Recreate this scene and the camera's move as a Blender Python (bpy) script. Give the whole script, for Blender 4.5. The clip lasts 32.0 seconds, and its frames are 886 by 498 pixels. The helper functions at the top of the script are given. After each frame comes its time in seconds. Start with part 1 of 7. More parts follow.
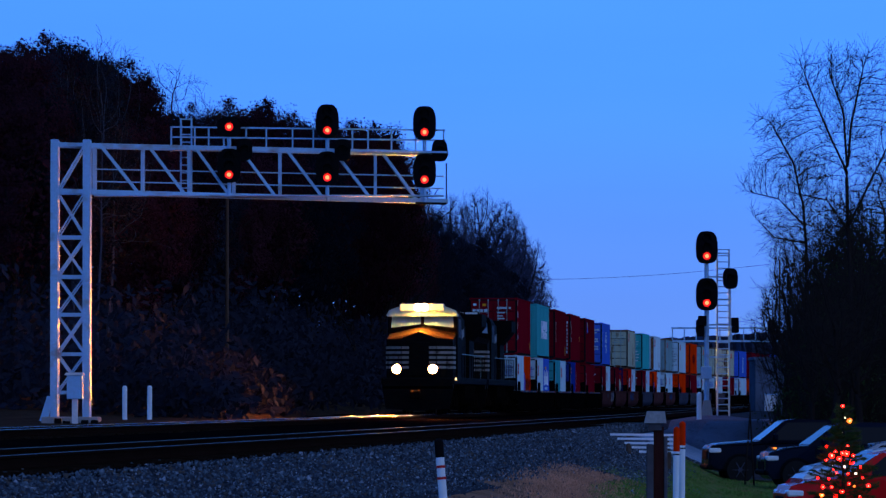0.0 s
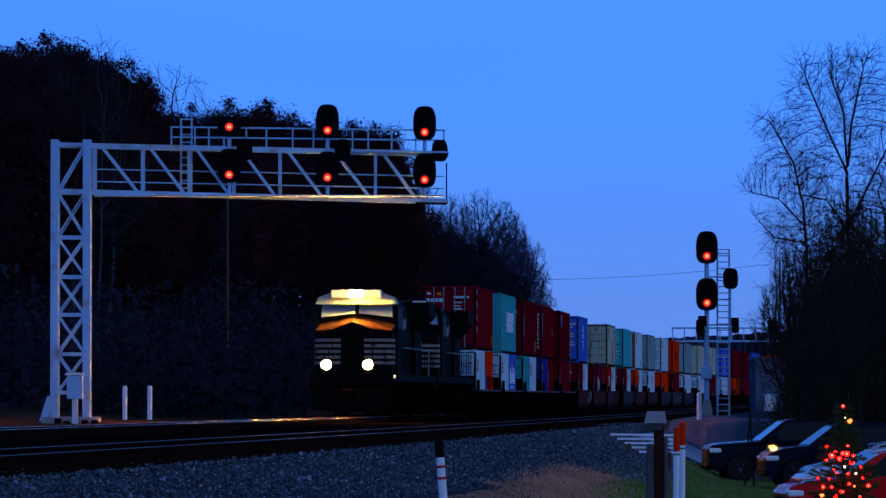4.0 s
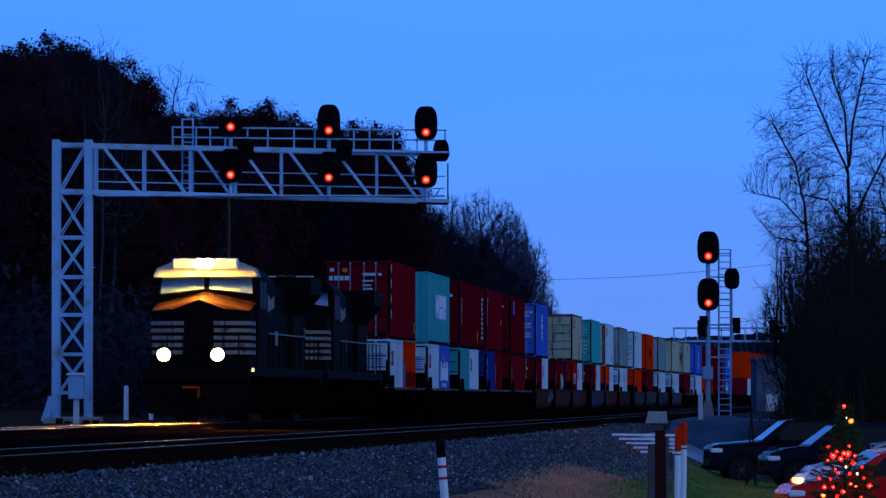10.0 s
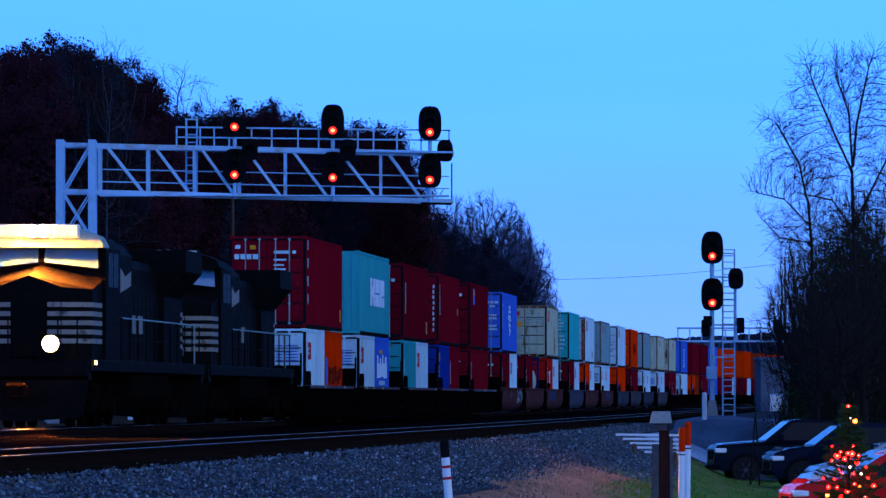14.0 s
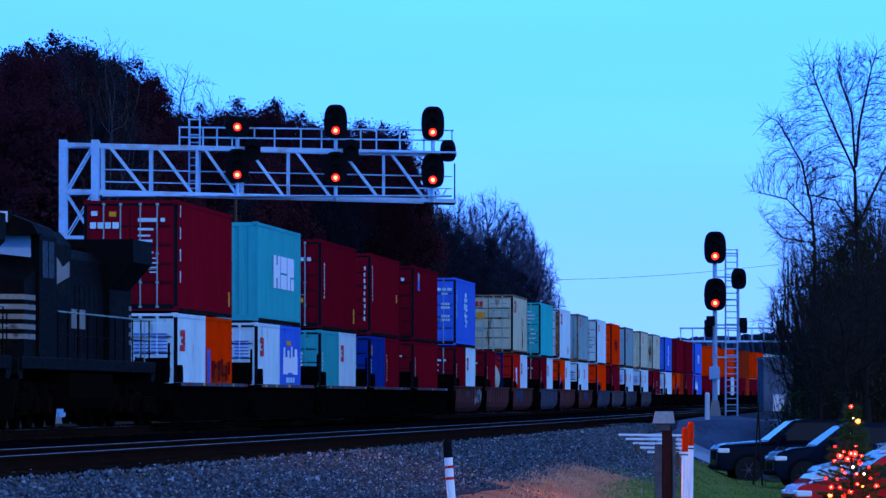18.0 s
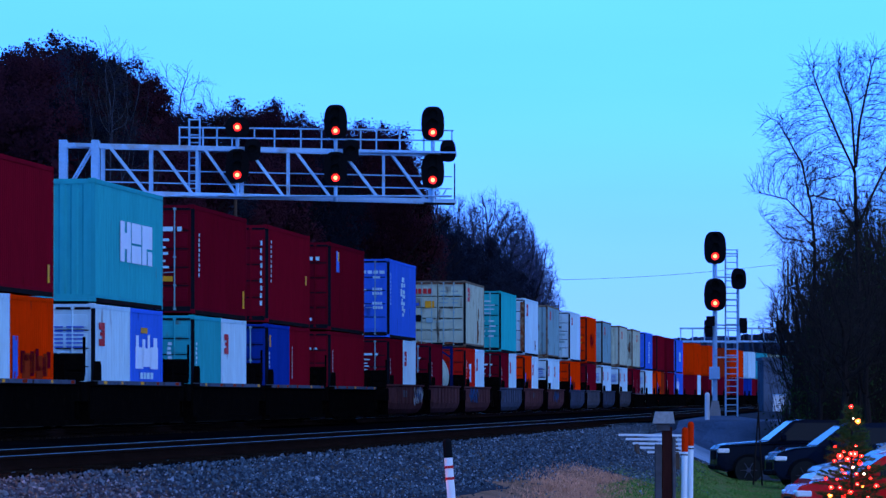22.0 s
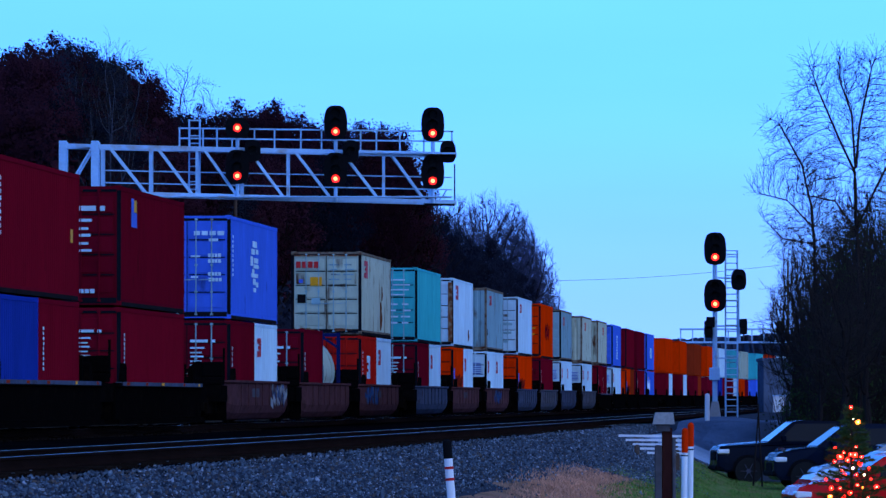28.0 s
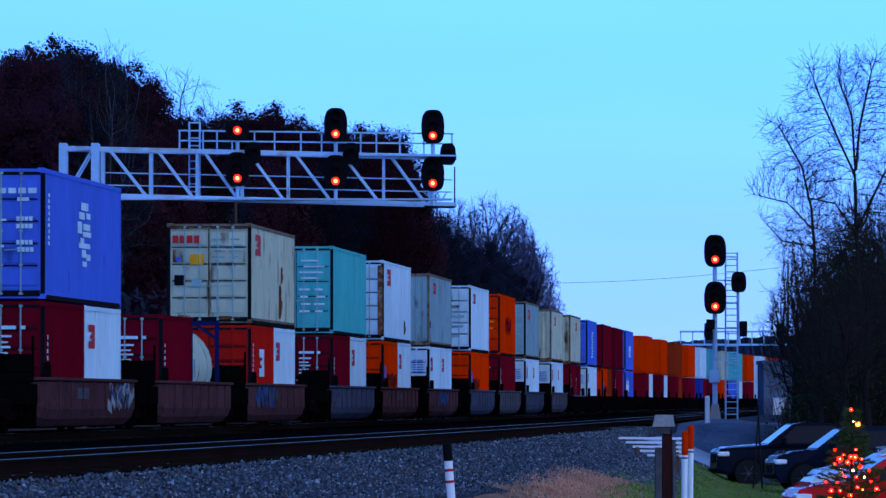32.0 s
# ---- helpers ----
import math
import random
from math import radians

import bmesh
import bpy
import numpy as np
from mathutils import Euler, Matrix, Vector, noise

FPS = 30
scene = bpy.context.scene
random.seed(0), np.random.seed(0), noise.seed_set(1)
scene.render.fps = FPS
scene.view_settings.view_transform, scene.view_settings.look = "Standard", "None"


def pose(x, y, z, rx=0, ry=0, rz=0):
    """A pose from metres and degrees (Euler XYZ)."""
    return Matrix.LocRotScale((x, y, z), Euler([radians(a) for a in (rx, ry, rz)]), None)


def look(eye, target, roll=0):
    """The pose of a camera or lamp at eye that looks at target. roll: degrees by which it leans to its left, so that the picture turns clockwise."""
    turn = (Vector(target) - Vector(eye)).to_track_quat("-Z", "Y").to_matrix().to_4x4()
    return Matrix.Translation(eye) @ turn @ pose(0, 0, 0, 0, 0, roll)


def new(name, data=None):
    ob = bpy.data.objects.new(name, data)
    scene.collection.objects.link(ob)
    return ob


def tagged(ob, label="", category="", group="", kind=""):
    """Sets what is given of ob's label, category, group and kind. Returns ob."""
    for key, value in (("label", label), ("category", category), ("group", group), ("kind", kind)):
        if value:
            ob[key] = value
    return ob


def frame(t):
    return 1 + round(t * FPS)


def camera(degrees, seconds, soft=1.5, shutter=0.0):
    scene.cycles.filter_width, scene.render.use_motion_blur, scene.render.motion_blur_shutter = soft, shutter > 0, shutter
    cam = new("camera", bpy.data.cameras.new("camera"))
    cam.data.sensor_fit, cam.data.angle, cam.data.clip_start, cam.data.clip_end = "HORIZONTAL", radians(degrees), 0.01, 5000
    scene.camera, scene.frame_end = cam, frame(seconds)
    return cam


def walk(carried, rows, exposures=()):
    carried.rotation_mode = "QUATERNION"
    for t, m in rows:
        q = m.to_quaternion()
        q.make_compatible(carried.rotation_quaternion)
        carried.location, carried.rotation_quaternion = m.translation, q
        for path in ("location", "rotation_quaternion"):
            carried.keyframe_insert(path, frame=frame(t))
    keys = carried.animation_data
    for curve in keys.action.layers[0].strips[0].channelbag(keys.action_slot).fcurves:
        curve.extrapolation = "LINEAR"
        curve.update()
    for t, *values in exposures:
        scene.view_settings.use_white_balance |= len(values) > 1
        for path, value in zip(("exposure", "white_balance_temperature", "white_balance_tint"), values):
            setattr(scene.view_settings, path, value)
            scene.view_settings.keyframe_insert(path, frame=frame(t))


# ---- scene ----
# ---------------------------------------------------------------- camera: a long lens on a tripod, 1.17 m over the yard
RAIL = 0.5            # top of rail; the gravel yard beside the tracks lies at about 0.3 and falls to the car park
EYE = 1.17
cam = camera(8.69, 32.0, soft=1.4, shutter=0.4)
FOCUS = 10318.0
PAN = ((0, 0), (6, 0.4), (8, 1.2), (9, 2), (10, 2.6), (11, 3.8), (12, 5.2), (13, 7.2), (14, 9.6), (15, 12), (16.5, 14.4), (17, 14.7), (24, 14.6), (32, 14.7))
NOD = ((0, 0), (16, 0.3), (25.5, 0.8), (27.5, 2.0), (29.5, 2.4), (30, 3.3), (31, 5.0), (32, 6.3))


def along(table, t):
    return float(np.interp(t, [a for a, b in table], [b for a, b in table]))


def camera_pose(t):
    up = math.degrees(math.atan((265.0 + along(NOD, t)) / FOCUS))
    left = math.degrees(math.atan(along(PAN, t) / FOCUS))
    return pose(0, 0, EYE, 90 + up, 0, left)


TIMES = (0, 3, 6, 7, 8, 9, 10, 11, 12, 13, 14, 15, 16.5, 17, 20, 24, 25.5, 27.5, 29.5, 30, 31, 32)
EXPOSURES = ((0, -1.17, 6700, 10), (2, -1.2, 6700, 10), (3, -1.32, 6700, 10), (8, -1.35, 6700, 10), (10, -1.2, 6650, 10), (11, -1.02, 6650, 10), (12, -0.85, 6600, 10), (13, -0.65, 6500, 10), (14, -0.42, 6450, 10), (15, -0.25, 6400, 10), (16.5, -0.05, 6400, 10), (17.5, 0.0, 6400, 10), (21, 0.0, 6350, 10), (25, 0.0, 6550, 10), (28, 0.0, 6900, 10), (32, 0.0, 7600, 10))
walk(cam, [(t, camera_pose(t)) for t in TIMES], EXPOSURES)

# ---------------------------------------------------------------- dusk sky and the last light of the sun behind the cloud
SUN_UP, SUN_ROUND = 26.0, 140.0
world = bpy.data.worlds.new("dusk")
scene.world = world
world.use_nodes = True
wn, wl = world.node_tree.nodes, world.node_tree.links
wn.clear()
sky = wn.new("ShaderNodeTexSky")
sky.sky_type, sky.sun_disc = "NISHITA", False
sky.sun_elevation, sky.sun_rotation = radians(SUN_UP), radians(SUN_ROUND)
sky.air_density, sky.dust_density, sky.ozone_density = 1.0, 1.0, 3.0
cloud_co = wn.new("ShaderNodeTexCoord")
cloud_map = wn.new("ShaderNodeMapping")
cloud_map.inputs["Scale"].default_value = (3.0, 3.0, 22.0)
cloud = wn.new("ShaderNodeTexNoise")
cloud.inputs["Scale"].default_value = 1.4
cloud.inputs["Detail"].default_value = 5
cloud_ramp = wn.new("ShaderNodeMapRange")
cloud_ramp.inputs["To Min"].default_value, cloud_ramp.inputs["To Max"].default_value = 0.86, 1.14
veil = wn.new("ShaderNodeMix")
veil.data_type, veil.blend_type = "RGBA", "MIX"
veil.inputs["Factor"].default_value = 0.9
haze = wn.new("ShaderNodeMix")
haze.data_type = "RGBA"
haze.inputs["A"].default_value, haze.inputs["B"].default_value = (3.4, 8.0, 25.0, 1), (1.5, 8.45, 35.0, 1)
haze_up = wn.new("ShaderNodeMapRange")
haze_up.interpolation_type = "SMOOTHSTEP"
haze_up.inputs["From Min"].default_value, haze_up.inputs["From Max"].default_value = -0.005, 0.06
tone = wn.new("ShaderNodeMix")
tone.data_type, tone.blend_type = "RGBA", "MULTIPLY"
tone.inputs["Factor"].default_value = 1.0
bg = wn.new("ShaderNodeBackground")
bg.inputs["Strength"].default_value = 0.093
wo = wn.new("ShaderNodeOutputWorld")
wl.new(cloud_co.outputs["Generated"], cloud_map.inputs["Vector"])
wl.new(cloud_map.outputs["Vector"], cloud.inputs["Vector"])
wl.new(cloud.outputs["Fac"], cloud_ramp.inputs["Value"])
wl.new(sky.outputs["Color"], veil.inputs["A"])
wl.new(veil.outputs["Result"], tone.inputs["A"])
# at dusk the sky is brightest low down and deepens overhead
height = wn.new("ShaderNodeSeparateXYZ")
deepen = wn.new("ShaderNodeMapRange")
deepen.interpolation_type = "SMOOTHSTEP"
deepen.inputs["From Min"].default_value, deepen.inputs["From Max"].default_value = 0.06, 0.7
deepen.inputs["To Min"].default_value, deepen.inputs["To Max"].default_value = 1.0, 0.26
both = wn.new("ShaderNodeMath")
both.operation = "MULTIPLY"
wl.new(cloud_co.outputs["Generated"], height.inputs["Vector"])
wl.new(height.outputs["Z"], deepen.inputs["Value"])
wl.new(height.outputs["Z"], haze_up.inputs["Value"])
wl.new(haze_up.outputs["Result"], haze.inputs["Factor"])
wl.new(haze.outputs["Result"], veil.inputs["B"])
wl.new(cloud_ramp.outputs["Result"], both.inputs[0])
wl.new(deepen.outputs["Result"], both.inputs[1])
wl.new(both.outputs["Value"], tone.inputs["B"])
wl.new(tone.outputs["Result"], bg.inputs["Color"])
wl.new(bg.outputs["Background"], wo.inputs["Surface"])

sun = new("sun", bpy.data.lights.new("sun", "SUN"))
sun.data.energy, sun.data.angle, sun.data.color = 0.9, radians(90), (0.86, 0.84, 0.62)
_a, _e = radians(SUN_ROUND), radians(SUN_UP)
sun.matrix_world = look((0, 0, 0), (-math.sin(_a) * math.cos(_e), -math.cos(_a) * math.cos(_e), -math.sin(_e)))


# ---------------------------------------------------------------- materials
def material(name, color, rough=0.6, metal=0.0, grain=8.0, vary=0.25, bump=0.15, stretch=(1, 1, 1), dirt=None, dirt_amount=0.35, spread=0.0, coarse=0.6, spec=None):
    """A surface with two scales of variation, bump, an optional dirt colour in patches, and a random shade for each object."""
    m = bpy.data.materials.new(name)
    m.use_nodes = True
    n, l = m.node_tree.nodes, m.node_tree.links
    b = n["Principled BSDF"]
    co = n.new("ShaderNodeTexCoord")
    mp = n.new("ShaderNodeMapping")
    mp.inputs["Scale"].default_value = stretch
    l.new(co.outputs["Object"], mp.inputs["Vector"])
    fine = n.new("ShaderNodeTexNoise")
    fine.inputs["Scale"].default_value, fine.inputs["Detail"].default_value = grain, 6
    wide = n.new("ShaderNodeTexNoise")
    wide.inputs["Scale"].default_value, wide.inputs["Detail"].default_value = coarse, 4
    l.new(mp.outputs["Vector"], fine.inputs["Vector"])
    l.new(mp.outputs["Vector"], wide.inputs["Vector"])
    mix = n.new("ShaderNodeMath")
    mix.operation = "ADD"
    l.new(fine.outputs["Fac"], mix.inputs[0])
    l.new(wide.outputs["Fac"], mix.inputs[1])
    shade = n.new("ShaderNodeMapRange")
    shade.inputs["From Min"].default_value, shade.inputs["From Max"].default_value = 0.6, 1.4
    shade.inputs["To Min"].default_value, shade.inputs["To Max"].default_value = 1 - vary, 1 + vary
    l.new(mix.outputs["Value"], shade.inputs["Value"])
    value = shade.outputs["Result"]
    if spread:
        info = n.new("ShaderNodeObjectInfo")
        shift = n.new("ShaderNodeMath")
        shift.operation = "MULTIPLY"
        shift.inputs[1].default_value = 57.0
        l.new(info.outputs["Random"], shift.inputs[0])
        l.new(shift.outputs["Value"], mp.inputs["Location"])
        rnd = n.new("ShaderNodeMapRange")
        rnd.inputs["To Min"].default_value, rnd.inputs["To Max"].default_value = 1 - spread, 1 + spread
        l.new(info.outputs["Random"], rnd.inputs["Value"])
        both = n.new("ShaderNodeMath")
        both.operation = "MULTIPLY"
        l.new(value, both.inputs[0])
        l.new(rnd.outputs["Result"], both.inputs[1])
        value = both.outputs["Value"]
    tint = n.new("ShaderNodeMix")
    tint.data_type, tint.blend_type = "RGBA", "MULTIPLY"
    tint.inputs["Factor"].default_value = 1
    tint.inputs["A"].default_value = (*color, 1)
    l.new(value, tint.inputs["B"])
    out = tint.outputs["Result"]
    if dirt:
        patch = n.new("ShaderNodeTexNoise")
        patch.inputs["Scale"].default_value, patch.inputs["Detail"].default_value = coarse * 3.1, 8
        l.new(mp.outputs["Vector"], patch.inputs["Vector"])
        edge = n.new("ShaderNodeMapRange")
        edge.inputs["From Min"].default_value, edge.inputs["From Max"].default_value = 0.72 - dirt_amount * 0.4, 0.86 - dirt_amount * 0.4
        l.new(patch.outputs["Fac"], edge.inputs["Value"])
        soil = n.new("ShaderNodeMix")
        soil.data_type = "RGBA"
        soil.inputs["B"].default_value = (*dirt, 1)
        l.new(edge.outputs["Result"], soil.inputs["Factor"])
        l.new(out, soil.inputs["A"])
        out = soil.outputs["Result"]
    l.new(out, b.inputs["Base Color"])
    rr = n.new("ShaderNodeMapRange")
    rr.inputs["From Min"].default_value, rr.inputs["From Max"].default_value = 0.3, 0.7
    rr.inputs["To Min"].default_value, rr.inputs["To Max"].default_value = max(0.03, rough - 0.12), min(1, rough + 0.12)
    l.new(fine.outputs["Fac"], rr.inputs["Value"])
    l.new(rr.outputs["Result"], b.inputs["Roughness"])
    b.inputs["Metallic"].default_value = metal
    b.inputs["Specular IOR Level"].default_value = (0.0 if rough >= 0.75 else 0.14 if rough >= 0.4 else 0.5) if spec is None else spec
    if bump:
        bp = n.new("ShaderNodeBump")
        bp.inputs["Strength"].default_value, bp.inputs["Distance"].default_value = bump, 0.03
        l.new(fine.outputs["Fac"], bp.inputs["Height"])
        l.new(bp.outputs["Normal"], b.inputs["Normal"])
    return m


def glow(name, color, strength):
    m = bpy.data.materials.new(name)
    m.use_nodes = True
    b = m.node_tree.nodes["Principled BSDF"]
    b.inputs["Base Color"].default_value = (0.02, 0.02, 0.02, 1)
    b.inputs["Emission Color"].default_value = (*color, 1)
    b.inputs["Emission Strength"].default_value = strength
    return m


def glass(name, color, rough=0.04):
    m = bpy.data.materials.new(name)
    m.use_nodes = True
    b = m.node_tree.nodes["Principled BSDF"]
    b.inputs["Base Color"].default_value = (*color, 1)
    b.inputs["Roughness"].default_value = rough
    b.inputs["IOR"].default_value = 1.5
    b.inputs["Specular IOR Level"].default_value = 0.45
    return m


RUST = (0.12, 0.045, 0.02)
M = {
    "gravel": material("gravel", (0.04, 0.05, 0.064), 0.95, grain=22, vary=0.55, bump=0.8, dirt=(0.05, 0.048, 0.05), coarse=0.35),
    # near-black: the shade under and beside the train is put into this colour
    "bed": material("shaded_ballast", (0.003, 0.003, 0.004), 0.95, grain=22, vary=0.6, bump=0.8, dirt=(0.012, 0.009, 0.008), coarse=0.35),
    "grass": material("grass", (0.11, 0.19, 0.04), 0.9, grain=14, vary=0.5, bump=0.5, dirt=(0.25, 0.17, 0.08), dirt_amount=0.6),
    "blade": material("blade", (0.13, 0.24, 0.045), 0.85, grain=4, vary=0.5, bump=0, dirt=(0.3, 0.19, 0.08), dirt_amount=0.4, coarse=0.35),
    "dry_ground": material("dry_ground", (0.3, 0.15, 0.09), 0.95, grain=18, vary=0.5, bump=0.6, dirt=(0.16, 0.1, 0.07), coarse=0.5),
    "dry_blade": material("dry_blade", (0.64, 0.29, 0.17), 0.9, grain=4, vary=0.4, bump=0, coarse=0.4),
    "asphalt": material("asphalt", (0.06, 0.06, 0.065), 0.85, grain=60, vary=0.3, bump=0.3),
    "concrete": material("concrete", (0.33, 0.32, 0.31), 0.85, grain=20, vary=0.25, bump=0.3, dirt=(0.16, 0.15, 0.14)),
    "rail": material("rail", (0.016, 0.008, 0.006), 0.8, 0.0, grain=20, vary=0.3, bump=0.2),
    "railhead": material("railhead", (0.07, 0.06, 0.055), 0.42, 0.0, grain=30, vary=0.3, bump=0.02, spec=0.12),
    "polished_rail": material("polished_rail", (0.5, 0.48, 0.45), 0.24, 1.0, grain=30, vary=0.15, bump=0.03),
    "tie": material("tie", (0.018, 0.011, 0.008), 0.9, grain=12, vary=0.4, bump=0.5, stretch=(0.3, 3, 3), spread=0.3),
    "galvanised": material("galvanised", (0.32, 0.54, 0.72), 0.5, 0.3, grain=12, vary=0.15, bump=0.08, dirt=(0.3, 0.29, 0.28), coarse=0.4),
    "black_paint": material("black_paint", (0.007, 0.007, 0.008), 0.7, grain=15, vary=0.3, bump=0.05, spec=0.015),
    "loco_black": material("loco_black", (0.0062, 0.0058, 0.006), 0.6, grain=8, vary=0.35, bump=0.03, dirt=(0.014, 0.009, 0.006), dirt_amount=0.4, coarse=0.5, spec=0.003),
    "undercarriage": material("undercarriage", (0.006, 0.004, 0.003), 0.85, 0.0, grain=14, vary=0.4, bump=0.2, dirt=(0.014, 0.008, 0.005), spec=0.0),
    "steel": material("steel", (0.35, 0.33, 0.31), 0.4, 0.9, grain=20, vary=0.2),
    "white_paint": material("white_paint", (0.72, 0.72, 0.7), 0.5, grain=10, vary=0.1, bump=0.05, dirt=(0.4, 0.36, 0.3), dirt_amount=0.15, coarse=1.2),
    "post_white": material("post_white", (0.86, 0.87, 0.86), 0.5, grain=10, vary=0.06, bump=0.03, dirt=(0.5, 0.48, 0.44), dirt_amount=0.12, coarse=2.0),
    "orange_paint": material("orange_paint", (0.85, 0.03, 0.002), 0.5, grain=10, vary=0.12, bump=0.05, spec=0.01),
    "red_paint": material("red_paint", (0.62, 0.03, 0.03), 0.5, grain=10, vary=0.15, bump=0.03, spec=0.01),
    "yellow_paint": material("yellow_paint", (0.85, 0.34, 0.02), 0.5, grain=10, vary=0.12, bump=0.03, spec=0.01),
    "blue_mark": material("blue_mark", (0.05, 0.12, 0.5), 0.5, grain=10, vary=0.12, bump=0.03, spec=0.01),
    "wood": material("wood", (0.11, 0.07, 0.05), 0.85, grain=10, vary=0.4, bump=0.4, stretch=(4, 4, 0.3)),
    "bark": material("bark", (0.024, 0.018, 0.016), 0.95, grain=9, vary=0.45, bump=0.6, stretch=(3, 3, 0.5)),
    "twig": material("twig", (0.03, 0.023, 0.02), 0.95, grain=9, vary=0.35, bump=0),
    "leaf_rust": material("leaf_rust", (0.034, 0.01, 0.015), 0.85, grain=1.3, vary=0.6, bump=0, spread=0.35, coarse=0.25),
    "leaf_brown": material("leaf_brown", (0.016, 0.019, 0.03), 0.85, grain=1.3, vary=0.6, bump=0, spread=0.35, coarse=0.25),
    "leaf_green": material("leaf_green", (0.035, 0.06, 0.02), 0.8, grain=1.3, vary=0.5, bump=0, spread=0.2, coarse=0.5),
    "pale_bark": material("pale_bark", (0.055, 0.065, 0.09), 0.95, grain=9, vary=0.4, bump=0.3, stretch=(3, 3, 0.5)),
    # distance haze is mixed into the twig colour as blue
    "hazy_twig": material("hazy_twig", (0.06, 0.07, 0.125), 0.95, grain=3, vary=0.4, bump=0),
    "needle": material("needle", (0.04, 0.075, 0.02), 0.8, grain=5, vary=0.5, bump=0),
    "worn_white": material("worn_white", (0.26, 0.23, 0.19), 0.7, grain=12, vary=0.3, bump=0.05, dirt=(0.06, 0.05, 0.04), coarse=1.0),
    "path": material("path", (0.34, 0.43, 0.52), 0.9, grain=20, vary=0.3, bump=0.3, coarse=0.5),
    "mound": material("gravel_mound", (0.11, 0.15, 0.21), 0.95, grain=24, vary=0.5, bump=0.8, dirt=(0.06, 0.08, 0.11), coarse=0.6),
    "worn_frame": material("worn_frame", (0.2, 0.15, 0.1), 0.75, grain=9, vary=0.4, bump=0.1, dirt=RUST, dirt_amount=0.5, coarse=1.2),
    "rust": material("rust", (0.2, 0.06, 0.025), 0.9, grain=9, vary=0.5, bump=0.2, dirt=(0.32, 0.22, 0.13), dirt_amount=0.45, coarse=1.4),
    "soil": material("soil", (0.05, 0.035, 0.025), 0.95, grain=6, vary=0.5, bump=0.5),
    "tyre": material("tyre", (0.02, 0.02, 0.02), 0.85, grain=40, vary=0.2, bump=0.2),
    # dark strip colour for the shadow between stacked containers
    "shade_rail": material("shade_rail", (0.016, 0.013, 0.014), 0.85, grain=9, vary=0.4, bump=0.1),
    "gasket": material("gasket", (0.01, 0.01, 0.01), 0.8, grain=9, vary=0.2, bump=0),
    "window": glass("window", (0.01, 0.013, 0.016)),
    "windshield": glass("windshield", (0.02, 0.025, 0.03), 0.06),
    "car_windshield": glass("car_windshield", (0.02, 0.03, 0.04), 0.03),
    # blue base colour paints the sky's reflection into the cab windshields
    "sky_tint_glass": glass("sky_tint_glass", (0.1, 0.27, 0.42), 0.05),
    "headlight": glow("headlight", (1.0, 0.25, 0.022), 32000),
    "ditch_light": glow("ditch_light", (1.0, 0.25, 0.022), 50000),
    "marker_glow": glow("marker_glow", (1.0, 0.6, 0.2), 12),
    "signal_red": glow("signal_red", (1.0, 0.014, 0.01), 2.6),
    "signal_core": glow("signal_core", (1.0, 0.3, 0.11), 4.5),
    "fairy_red": glow("fairy_red", (1.0, 0.006, 0.003), 22),
    "fairy_white": glow("fairy_white", (1.0, 0.75, 0.5), 7),
    "fairy_orange": glow("fairy_orange", (1.0, 0.16, 0.02), 9),
    "dark_lens": material("dark_lens", (0.008, 0.008, 0.008), 0.5, bump=0, spec=0.04),
    # ridge colour carries painted blue haze
    "hazy_wood": material("hazy_wood", (0.045, 0.055, 0.085), 0.95, grain=0.6, vary=0.5, bump=0, coarse=0.05),
}
for key, color in (("maroon", (0.215, 0.004, 0.014)), ("teal", (0.035, 0.38, 0.38)), ("sea", (0.03, 0.46, 0.43)), ("dark_red", (0.165, 0.003, 0.012)), ("blue", (0.045, 0.15, 0.62)), ("navy", (0.008, 0.035, 0.24)),
                   ("cream", (0.49, 0.53, 0.37)), ("white", (0.53, 0.72, 0.74)), ("grey", (0.25, 0.42, 0.42)), ("orange", (0.92, 0.036, 0.001)), ("brick_red", (0.5, 0.012, 0.008)), ("rust_red", (0.36, 0.03, 0.008))):
    M[key] = material("paint_" + key, color, 0.55, grain=5, vary=0.16, bump=0.06, stretch=(1, 1, 0.35), dirt=RUST if key in ("cream", "white", "grey", "teal") else (0.05, 0.006, 0.004) if "red" in key or key == "maroon" else (0.02, 0.016, 0.02), dirt_amount=0.34 if key in ("cream", "grey") else 0.16, spread=0.08, coarse=0.7, spec=0.0)
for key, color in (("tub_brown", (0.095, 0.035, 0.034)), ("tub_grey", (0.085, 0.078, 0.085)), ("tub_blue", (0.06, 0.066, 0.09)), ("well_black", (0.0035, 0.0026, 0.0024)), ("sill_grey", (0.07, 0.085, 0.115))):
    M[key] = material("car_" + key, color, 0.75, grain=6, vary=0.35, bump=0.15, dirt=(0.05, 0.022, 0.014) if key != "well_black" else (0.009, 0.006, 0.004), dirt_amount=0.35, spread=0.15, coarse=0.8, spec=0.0)


